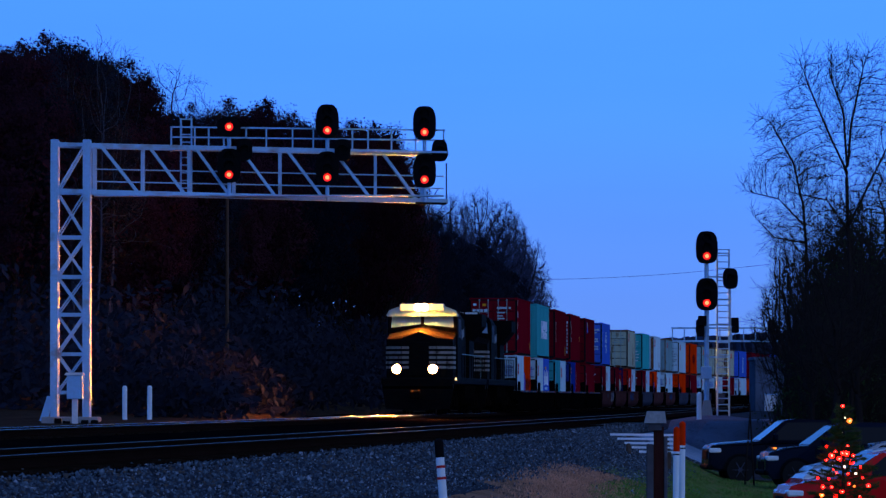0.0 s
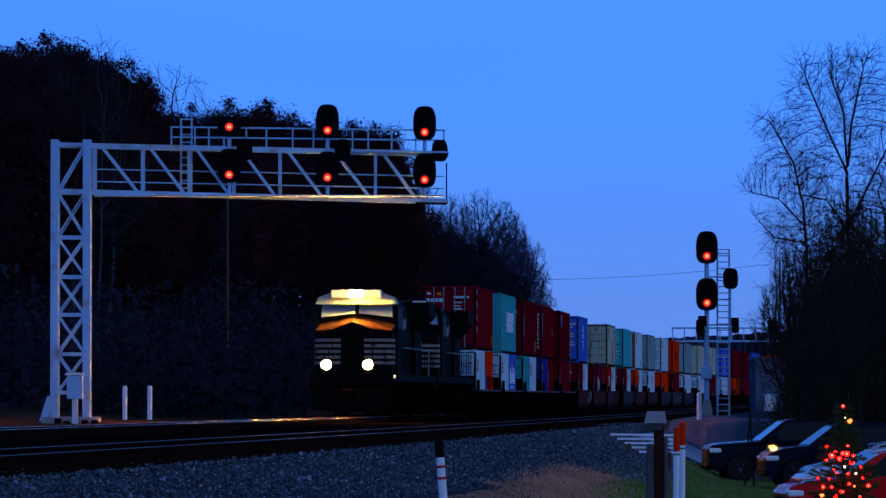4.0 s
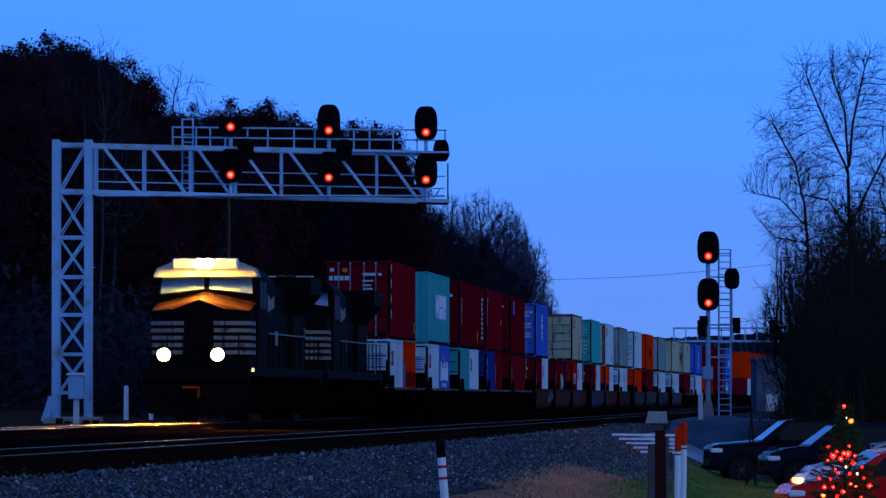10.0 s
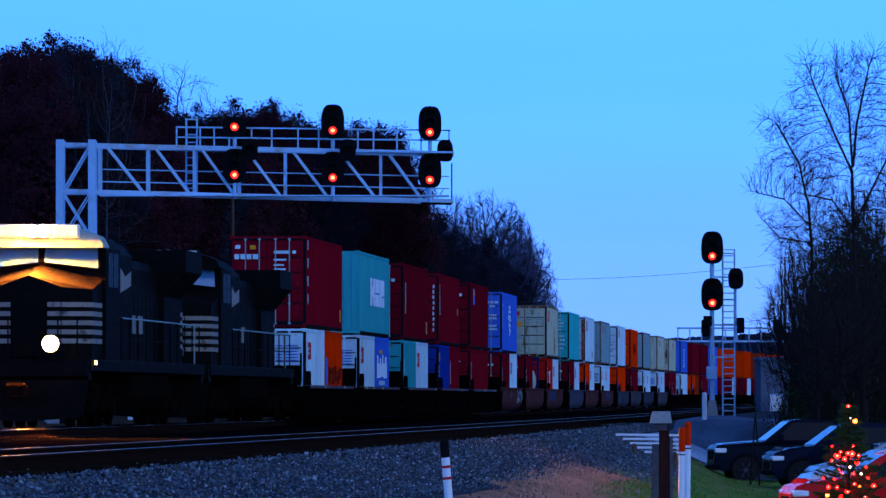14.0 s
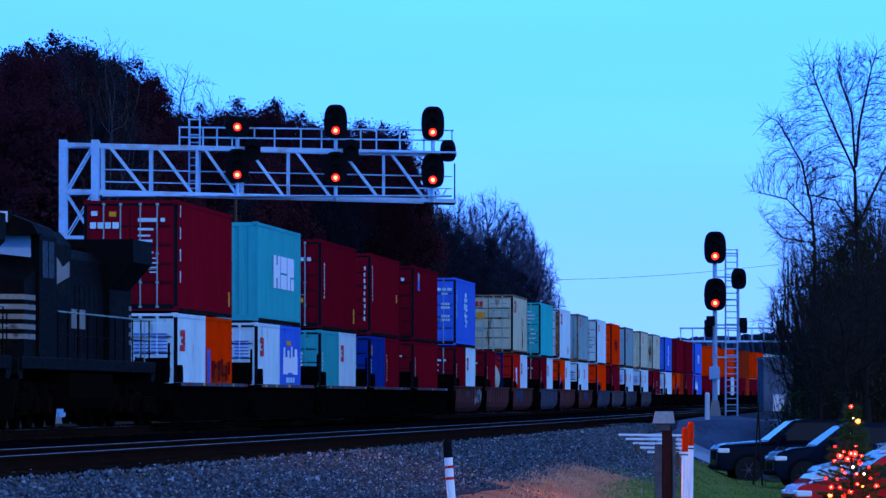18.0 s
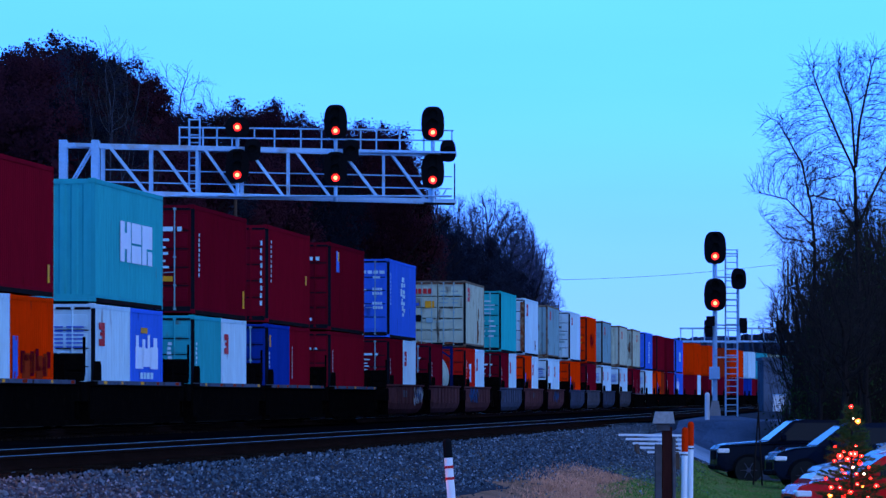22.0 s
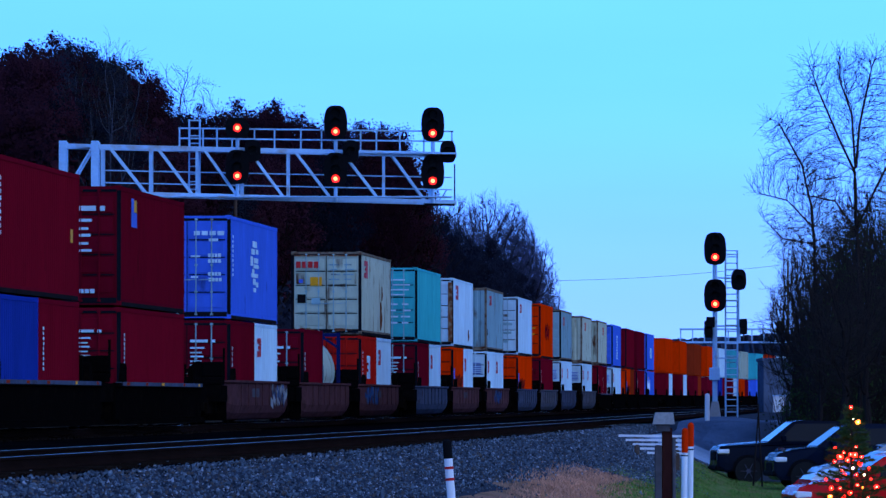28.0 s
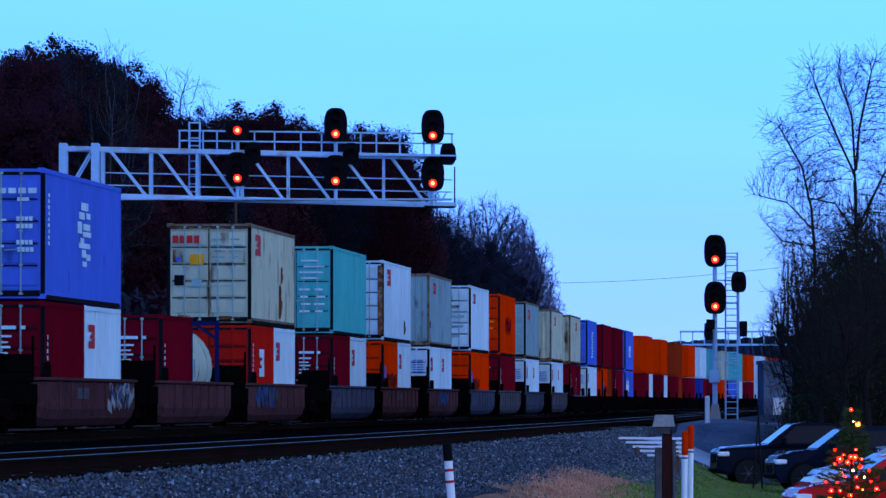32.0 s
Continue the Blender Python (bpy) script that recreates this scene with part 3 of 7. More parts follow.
def container(color, L, H, z, s, doors=True, detail=2, marks=(), label="", frame_color=None, pale_rods=False, group="containers of the train"):
    """A shipping container whose floor is z over the rails and whose front is s along at the start."""
    ob = new("shipping_container")
    kind = "short" if L < 8 else "long"
    tagged(ob, label or "%s corrugated steel %s shipping container on the train" % (color.replace("_", " "), kind), "shipping container", group)
    ride(ob, s + L / 2)
    m = pose(0, 0, z)
    part("body", shared(("body", color, L, H, doors), lambda b: corrugated(b, L, H, doors), M[color]), None, ob, m=m)
    fc = frame_color or color
    rods = "grey" if pale_rods else color
    part("frame", shared(("frame", fc, L, H), lambda b: container_frame(b, L, H), M[fc]), None, ob, m=m)
    if detail >= 1:
        for sx in (-1, 1):
            for sy in (-1, 1):
                for zz in (0, H - 0.118):
                    part("corner_casting", shared(("casting", fc), casting, M[fc]), None, ob, m=m @ pose(sx * (W - 0.08), sy * (L / 2 - 0.088), zz))
    if doors:
        for sx in (-1, 1):
            leaf = part("door", shared(("door", color, H), lambda b: door_leaf(b, H), M[color]), None, ob, m=m @ pose(sx * (W - 0.1), -L / 2 + 0.03, 0) @ (Matrix.Identity(4) if sx < 0 else Matrix.Diagonal((-1, 1, 1, 1))))
            if detail >= 1:
                for i in range(5):
                    part("door_panel", shared(("panel", color, H), lambda b: door_panel(b, H), M[color]), None, leaf, m=pose(0, 0, 0.3 + i * (H - 0.46) / 5))
            if detail >= 2:
                for x in (0.42, 0.86):
                    part("lock_rod", shared(("rod", H, rods), lambda b: rod(b, H), M[rods]), None, leaf, "vertical locking rod", m=pose(x, -0.02, 0))
                for i in range(1, 5):
                    # dark strips between panels: dirt plus the recess shadow, as colour
                    part("door_seam", shared(("seam",), lambda b: box(b, 0.05, W - 0.15, -0.05, -0.022, -0.03, 0.0), M["grime_shade"]), None, leaf, m=pose(0, 0, 0.27 + i * (H - 0.46) / 5))
            if detail >= 2:
                part("gasket", shared(("gasket", H), lambda b: box(b, W - 0.112, W - 0.1, -0.03, -0.018, 0.2, H - 0.16), M["gasket"]), None, leaf)
    if doors and detail >= 1:
        def posts(b):
            for sx in (-1, 1):
                x0, x1 = sorted((sx * (W - 0.09), sx * (W + 0.004)))
                box(b, x0, x1, -L / 2 - 0.004, -L / 2 + 0.06, 0.12, H - 0.12)
            box(b, -W + 0.1, W - 0.1, -L / 2 - 0.004, -L / 2 + 0.05, H - 0.15, H - 0.09)
            box(b, -W + 0.1, W - 0.1, -L / 2 - 0.004, -L / 2 + 0.05, 0.06, 0.19)
        part("door_frame", shared(("door_frame", L, H), posts, M["grime_shade"]), None, ob, "dark door frame", m=m)
    # dark strips low on upper loads paint the shadow of the stacking gap
    if detail >= 1 and z > 1:
        def sill(b):
            for sx in (-1, 1):
                x0, x1 = sorted((sx * (W - 0.05), sx * (W + 0.004)))
                box(b, x0, x1, -L / 2 + 0.19, L / 2 - 0.19, 0.0, 0.1)
        part("bottom_rail", shared(("bottom_rail", L), sill, M["shade_rail"]), None, ob, "bottom side rails darkened to stand for the shaded gap", m=m)
    for mk in marks:
        glyph, face, a, mz, w, h, mat = mk
        mark(ob, glyph, face, a, z + mz, w, h, mat, L)
    return ob


def disc_wheel(bm, x, r):
    tube(bm, (x - 0.06, 0, 0), (x + 0.06, 0, 0), r, n=24)
    sx = 1 if x > 0 else -1
    tube(bm, (x - sx * 0.09, 0, 0), (x - sx * 0.06, 0, 0), r + 0.028, n=24)


def wheelset(parent, y, r, spin):
    bm = bmesh.new()
    for x in (-0.75, 0.75):
        disc_wheel(bm, x, r)
    tube(bm, (-0.9, 0, 0), (0.9, 0, 0), 0.08, n=8)
    for a in range(4):
        c, s = math.cos(a * math.pi / 2) * r * 0.62, math.sin(a * math.pi / 2) * r * 0.62
        for x in (-0.82, 0.82):
            tube(bm, (x - 0.02, c, s), (x + 0.02, c, s), 0.06, n=6)
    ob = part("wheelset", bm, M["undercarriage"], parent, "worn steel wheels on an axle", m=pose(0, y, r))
    if spin:
        SPUN.append((ob, y, r))
    return ob


def car_truck(parent, y, spin):
    """A two-axle truck under a joint of the well cars."""
    bm = bmesh.new()
    for sx in (-1, 1):
        prism(bm, ((-1.25, 0.38), (-0.6, 0.3), (0.6, 0.3), (1.25, 0.38), (1.25, 0.62), (0.7, 0.74), (-0.7, 0.74), (-1.25, 0.62)), sx * 0.98 - 0.07, sx * 0.98 + 0.07)
        for yy in (-0.9, 0.9):
            box(bm, sx * 1.08 - 0.06, sx * 1.08 + 0.06, yy - 0.14, yy + 0.14, 0.33, 0.6)
        for yy in (-0.16, 0, 0.16):
            tube(bm, (sx * 0.98, yy, 0.34), (sx * 0.98, yy, 0.62), 0.06, n=6)
    box(bm, -1.0, 1.0, -0.2, 0.2, 0.45, 0.75)
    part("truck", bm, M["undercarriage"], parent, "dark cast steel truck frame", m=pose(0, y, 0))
    for dy in (-0.88, 0.88):
        wheelset(parent, y + dy, 0.42, spin)


def well_car(s, pitch, kind, detail, mat, tag):
    """One unit of an articulated well car. s: front of its container at the start."""
    gap = (pitch - 12.19) / 2
    half = pitch / 2 - 0.12
    car = tagged(new("well_car"), tag, "well car", "well cars of the train")
    ride(car, s + 6.095)
    hw = min(8.0 if kind == "tub" else 8.3, half - 1.1)
    end = 12.19 / 2 + 0.3
    for sx in (-1, 1):
        bm = bmesh.new()
        if kind == "tub":
            prof = ((1.30, 1.22), (1.5, 1.22), (1.5, 1.16), (1.44, 1.12), (1.44, 0.52), (1.36, 0.3), (1.2, 0.14), (1.0, 0.1), (1.0, 0.16), (1.16, 0.2), (1.3, 0.34), (1.36, 0.54), (1.36, 1.16))
            rings = []
            for t in (0.0, 0.07, 0.2, 0.4, 0.65, 0.95, 1.3):
                rings.append((t - hw, math.sqrt(max(0.0, 1 - (1 - t / 1.3) ** 2))))
            rings += [(-y, f) for y, f in rings[::-1]]
            loops = []
            for y, f in rings:
                # the ends of the tub are drawn in and up like a bowl
                loops.append([bm.verts.new((sx * (a - 0.42 * (1 - f) * (1 if b < 1.14 else 0.6)), y, b + (1.16 - b) * 0.4 * (1 - f) if b < 1.16 else b)) for a, b in prof])
            for u, v in zip(loops, loops[1:]):
                for i in range(len(prof)):
                    bm.faces.new((u[i], u[(i + 1) % len(prof)], v[(i + 1) % len(prof)], v[i]))
            bm.faces.new(loops[0])
            bm.faces.new(loops[-1][::-1])
            part("well_side", bm, M[mat], car)
            for i in range(7):
                bm = bmesh.new()
                y = -hw + 2.6 + i * (2 * hw - 5.2) / 6
                x0, x1 = sorted((sx * 1.442, sx * 1.5))
                box(bm, x0, x1 - 0.03 if sx > 0 else x1, y - 0.04, y + 0.04, 0.5, 1.15)
                if detail:
                    part("side_post", bm, M[mat], car)
                else:
                    bm.free()
        else:
            prof = ((1.32, 1.08), (1.5, 1.08), (1.5, 0.98), (1.4, 0.96), (1.4, 0.22), (1.5, 0.2), (1.5, 0.08), (1.0, 0.08), (1.0, 0.14), (1.34, 0.16), (1.34, 0.96))
            prism(bm, [(sx * a, b) for a, b in prof], -hw, hw, "y")
            part("well_side", bm, M[mat], car)
            if detail:
                bm = bmesh.new()
                x0, x1 = sorted((sx * 1.32, sx * 1.5))
                box(bm, min(x0, x1 + 0.006 * sx), max(x1, x1 + 0.006 * sx), -hw + 0.6, hw - 0.6, 1.01, 1.1)
                part("top_chord", bm, M["sill_grey"], car, "worn pale-edged top sill")
        for sy in (-1, 1):
            bm = bmesh.new()
            x0, x1 = sorted((sx * 1.28, sx * 1.42))
            prism(bm, ((sy * end, 1.04), (sy * (end + 0.55), 1.04), (sy * (end + 0.2), 1.55), (sy * (end + 0.02), 1.45)), x0, x1)
            part("corner_guide", bm, M["well_black"], car)
    for sy in (-1, 1):
        bm = bmesh.new()
        y0, y1 = sorted((sy * hw, sy * half))
        prism(bm, ((-1.36, 0.62), (1.36, 0.62), (1.36, 1.06), (0.5, 1.14), (-0.5, 1.14), (-1.36, 1.06)), y0, y1, "y")
        part("end_platform", bm, M["well_black"], car)
        if detail:
            bm = bmesh.new()
            yb = sy * (hw + 0.25)
            for x in (-1.15, -0.4, 0.45, 1.15):
                tube(bm, (x, yb, 1.05), (x, yb, 1.75 if abs(x) < 1 else 1.5), 0.025, n=5)
            tube(bm, (-1.15, yb, 1.48), (1.15, yb, 1.48), 0.022, n=5)
            box(bm, 0.5, 0.95, yb - 0.15, yb + 0.15, 1.1, 1.62)
            part("brake_stand", bm, M["well_black"], car)
            if sy < 0:
                bm = bmesh.new()
                box(bm, 0.2, 1.3, yb - 0.5, yb + 0.1, 1.08, 1.3, bevel=0.03)
                box(bm, 0.75, 1.32, yb - 0.45, yb - 0.1, 1.3, 1.72, bevel=0.04)
                bar(bm, (1.28, yb + 0.1, 1.2), (1.28, yb + 0.1, 2.1), 0.06)
                tube(bm, (0.62, yb - 0.3, 1.5), (0.62, yb - 0.24, 1.5), 0.24, n=14)
                part("brake_gear", bm, M["well_black"], car, "black hand brake wheel and valve gear")
        bm = bmesh.new()
        y0, y1 = sorted((sy * (hw - 0.08), sy * (hw - 0.02)))
        box(bm, -1.33, 1.33, y0, y1, 0.1, 0.95)
        part("end_bulkhead", bm, M["well_black"], car)
    if kind == "flat" and detail:
        rnd = random.Random(int(s))
        for i in range(5):
            y = -hw + 1.5 + i * (2 * hw - 3) / 4 + rnd.uniform(-0.6, 0.6)
            bm = bmesh.new()
            box(bm, 1.507, 1.511, y, y + rnd.uniform(0.25, 0.7), 1.02, 1.09)
            part("reflector", bm, M["rust_red" if rnd.random() < 0.6 else "yellow_paint"], car, "faded reflector strip")
    bm = bmesh.new()
    box(bm, -1.0, 1.0, -hw, hw, 0.2, 0.3)
    part("well_floor", bm, M["well_black"], car)
    car_truck(car, -half, detail and s < 330)
    return car


# front of the upper load of each unit, metres along the line at the start
SLOTS = [188.62, 207.29, 225.98, 243.9, 262.98, 285.55, 305.5, 325.4, 349.8, 369.2, 390.7, 414.7, 435.0, 456.0, 480.5, 501.2, 521.8, 542.5, 559.5, 575.8, 608.2, 634.0, 660.2, 683.8, 704.3]
while SLOTS[-1] < 905:
    SLOTS.append(SLOTS[-1] + (24.5 if len(SLOTS) % 5 == 2 else 19.6))

UP = [  # colour, doors towards the front, marks (glyph, face, place along, height, width, height, paint)
    ("maroon", True, (("word", "front", -1.05, 2.15, 0.75, 0.16, "white"), ("patch", "front", -1.02, 2.48, 0.16, 0.12, "white"), ("patch", "front", -0.55, 2.46, 0.18, 0.13, "yellow_paint"), ("stack", "front", 0.2, 1.5, 0.8, 1.0, "white"), ("rows", "front", 0.15, 1.0, 0.6, 0.5, "white"),
                      ("dashes", "side", 0.55, 0.75, 0.16, 1.9, "white"), ("patch", "side", 11.3, 0.3, 0.3, 0.4, "yellow_paint"))),
    ("teal", False, (("block", "side", 4.3, 1.05, 5.8, 0.98, "post_white"), ("word", "front", -1.05, 2.48, 1.2, 0.14, "white"))),
    ("dark_red", True, (("stack", "front", 0.1, 1.2, 0.9, 1.2, "white"), ("patch", "front", 0.35, 0.85, 0.3, 0.14, "yellow_paint"), ("column", "side", 0.9, 1.0, 0.28, 1.2, "white"), ("patch", "side", 11.2, 0.3, 0.4, 0.5, "yellow_paint"))),
    ("maroon", True, (("column", "front", 0.98, 0.5, 0.08, 2.0, "white"), ("column", "side", 0.7, 1.2, 0.22, 1.3, "white"), ("patch", "side", 10.8, 1.3, 0.35, 0.3, "yellow_paint"))),
    ("dark_red", True, (("stack", "front", 0.1, 1.3, 0.85, 1.2, "white"), ("patch", "side", 1.9, 1.95, 1.0, 0.36, "blue_mark"), ("patch", "side", 1.9, 2.31, 0.45, 0.34, "blue_mark"), ("patch", "side", 2.36, 2.32, 0.5, 0.3, "yellow_paint"), ("word", "front", 0.1, 0.3, 0.5, 0.1, "white"))),
    ("blue", True, (("word", "front", 0.2, 2.33, 0.85, 0.12, "white"), ("patch", "front", 0.62, 2.16, 0.26, 0.08, "white"), ("word", "front", 0.6, 1.72, 0.36, 0.1, "white"), ("word", "front", 0.6, 1.56, 0.36, 0.1, "white"), ("word", "front", 0.6, 1.2, 0.36, 0.1, "white"), ("word", "front", 0.62, 1.04, 0.36, 0.1, "white"), ("patch", "front", 0.12, 1.72, 0.26, 0.05, "white"), ("patch", "front", 0.12, 1.14, 0.2, 0.05, "white"), ("totem", "side", 5.0, 0.85, 2.2, 1.5, "white"), ("column", "side", 0.5, 1.2, 0.25, 1.2, "white"))),
    None,
    ("cream", True, (("word", "front", -1.05, 2.32, 0.8, 0.22, "red_paint"), ("patch", "front", -0.55, 1.7, 0.4, 0.3, "yellow_paint"), ("patch", "front", -1.0, 1.1, 0.32, 0.3, "black_paint"), ("patch", "front", -0.5, 1.05, 0.3, 0.22, "grey"), ("patch", "front", -0.95, 1.8, 0.14, 0.12, "blue_mark"),
                     ("rows", "front", 0.1, 1.9, 0.9, 0.7, "grey"), ("hook", "side", 1.2, 2.0, 1.4, 0.6, "red_paint"), ("rust", "side", 7.6, 0.25, 0.9, 1.0, "rust"), ("rust", "side", 8.2, 1.3, 0.5, 0.5, "rust"), ("edge", "front", -1.1, 2.72, 2.2, 0.05, "rust"), ("rust", "front", -0.9, 0.12, 0.5, 0.12, "rust"), ("rust", "front", 0.3, 0.12, 0.6, 0.1, "rust"), ("patch", "front", -0.012, 0.22, 0.024, 2.5, "black_paint"))),
    ("sea", True, (("rows", "front", -1.0, 0.7, 1.0, 1.0, "white"), ("rows", "front", 0.1, 0.7, 0.9, 1.0, "white"), ("rows", "front", -1.0, 1.8, 2.0, 0.8, "white"))),
    ("white", True, (("hook", "side", 1.5, 2.0, 1.6, 0.6, "red_paint"), ("rust", "front", -0.3, 0.5, 0.5, 0.9, "rust"), ("patch", "front", 1.0, 0.2, 0.18, 2.5, "rust"), ("rust", "side", 9.0, 0.3, 0.8, 0.5, "rust"))),
    ("grey", False, (("hook", "side", 2.0, 2.1, 1.5, 0.45, "red_paint"), ("patch", "side", 0.3, 0.7, 0.4, 0.3, "black_paint"))),
    ("white", True, (("hook", "side", 1.6, 2.1, 1.5, 0.45, "red_paint"), ("rows", "front", -1.0, 0.6, 2.0, 1.8, "grey"))),
    ("orange", True, (("scrawl", "side", 4.5, 1.0, 4.0, 0.9, "dark_red"), ("rows", "front", -1.0, 0.9, 2.0, 1.3, "yellow_paint"))),
    ("grey", True, (("hook", "side", 2.2, 2.0, 1.6, 0.5, "red_paint"),)),
    ("cream", False, (("hook", "side", 3.0, 2.0, 1.6, 0.5, "red_paint"),)),
    ("cream", False, (("hook", "side", 6.0, 2.0, 1.6, 0.5, "red_paint"),)),
    ("blue", True, (("column", "side", 5.2, 0.55, 2.4, 1.7, "white"),)),
    ("maroon", True, ()), ("dark_red", False, ()), ("blue", True, (("block", "side", 5.0, 1.0, 3.0, 0.8, "white"),)),
    ("orange", True, (("scrawl", "side", 4.5, 1.0, 4.0, 0.9, "dark_red"),)), ("orange", True, (("scrawl", "side", 4.5, 1.0, 4.0, 0.9, "dark_red"),)), ("rust_red", True, ()),
    ("orange", False, ()), ("white", True, ()), ("teal", True, ()), ("cream", False, ()), ("sea", True, ()), ("orange", True, ()), ("white", False, ()), ("orange", True, ()), ("maroon", True, ()), ("orange", False, ()),
]
LOW = [  # colours of the two short loads in each well, from the front; one colour: a long load
    ("white", "orange"), ("white", "blue"), ("teal", "white"), ("navy", "maroon"), ("maroon",), ("dark_red", "white"), ("dark_red", "tank"), ("brick_red", "white"), ("dark_red", "white"), ("orange", "white"), ("white", "white"),
    ("orange",), ("maroon",), ("white", "white"), ("white", "white"), ("maroon", "dark_red"), ("white",), ("orange", "rust_red"), ("maroon",), ("blue",), ("maroon", "white"), ("dark_red", "white"), ("maroon", "rust_red"), ("maroon",), ("navy", "maroon"),
    ("dark_red", "white"), ("orange", "maroon"), ("blue", "white"), ("maroon",), ("white", "orange"), ("dark_red", "navy"), ("maroon",), ("orange", "white"),
]
LOW_MARKS = {
    "white": (("hook", "side", 0.7, 1.6, 1.0, 0.55, "red_paint"), ("lines", "front", 0.1, 1.55, 0.9, 0.55, "blue_mark"), ("lines", "front", -1.0, 1.75, 0.8, 0.4, "blue_mark")),
    "orange": (("scrawl", "side", 1.4, 0.85, 4.2, 0.6, "dark_red"), ("edge", "side", 1.6, 0.8, 3.6, 0.55, "rust_red"), ("edge", "side", 0.3, 0.75, 0.7, 0.95, "blue_mark")),
    "teal": (("column", "side", 0.35, 0.8, 0.3, 1.1, "white"), ("column", "front", 0.5, 0.8, 0.14, 1.1, "white")),
    "blue": (("castle", "side", 0.9, 1.1, 4.2, 0.85, "post_white"), ("patch", "side", 1.9, 1.98, 1.2, 0.14, "yellow_paint"), ("word", "side", 1.8, 0.85, 2.4, 0.16, "white")),
    "navy": (("patch", "side", 0.4, 1.9, 0.3, 0.35, "yellow_paint"), ("column", "side", 0.25, 0.6, 0.2, 1.2, "white")),
    "maroon": (("column", "side", 0.6, 1.0, 0.18, 1.0, "white"), ("stack", "front", 0.15, 1.4, 0.7, 0.7, "white")),
    "dark_red": (("stack", "front", 0.1, 1.3, 0.8, 0.8, "white"), ("column", "side", 0.4, 0.5, 0.16, 1.4, "white")),
    "brick_red": (("hook", "side", 2.2, 1.1, 1.3, 0.8, "white"), ("column", "side", 0.5, 0.8, 0.2, 1.3, "white")),
}


def tank_container(s):
    """A tank in a short blue frame."""
    ob = tagged(new("tank_container"), "cream tank in a blue steel frame on the train", "tank container", "containers of the train")
    ride(ob, s + 3.03)
    z, L, H = 0.32, 6.06, 2.59
    bm = bmesh.new()
    rows = []
    for y, r in ((-2.8, 0.25), (-2.72, 0.7), (-2.5, 1.02), (-2.2, 1.12), (2.2, 1.12), (2.5, 1.02), (2.72, 0.7), (2.8, 0.25)):
        rows.append([bm.verts.new((r * math.cos(a), y, z + 1.3 + r * math.sin(a))) for a in (2 * math.pi * i / 28 for i in range(28))])
    for a, b in zip(rows, rows[1:]):
        for i in range(28):
            bm.faces.new((a[i], a[(i + 1) % 28], b[(i + 1) % 28], b[i]))
    bm.faces.new(rows[0])
    bm.faces.new(rows[-1][::-1])
    part("tank", bm, M["cream"], ob, "cream dished tank", smooth=True)
    bm = bmesh.new()
    for y in (-L / 2 + 0.06, L / 2 - 0.06):
        for sx in (-1, 1):
            bar(bm, (sx * (W - 0.06), y, z), (sx * (W - 0.06), y, z + H), 0.12)
            bar(bm, (sx * (W - 0.06), y, z + H - 0.5), (sx * 0.5, y, z + H - 0.06), 0.08)
        for zz in (z + 0.07, z + H - 0.07):
            bar(bm, (-W + 0.12, y, zz), (W - 0.12, y, zz), 0.12)
    for sx in (-1, 1):
        bar(bm, (sx * (W - 0.06), -L / 2 + 0.12, z + 0.07), (sx * (W - 0.06), L / 2 - 0.12, z + 0.07), 0.12)
    part("tank_frame", bm, M["frame_blue"], ob, "blue steel frame")
    bm = bmesh.new()
    box(bm, 1.105, 1.14, -2.4, -1.8, z + 1.0, z + 1.5)
    part("placard", bm, M["grey"], ob)
    return ob


SPRAYED = {5: ("worn_white", 2.6, 6.0), 7: ("faded_blue", -6.6, -2.0), 10: ("faded_blue", -4.0, 0.5)}   # unit: paint, from, to
M["frame_blue"] = material("frame_blue", (0.004, 0.012, 0.07), 0.6, grain=8, vary=0.25, bump=0.05, spec=0.0)
M["faded_blue"] = material("faded_blue", (0.03, 0.07, 0.16), 0.75, grain=9, vary=0.4, bump=0.05, coarse=1.5)


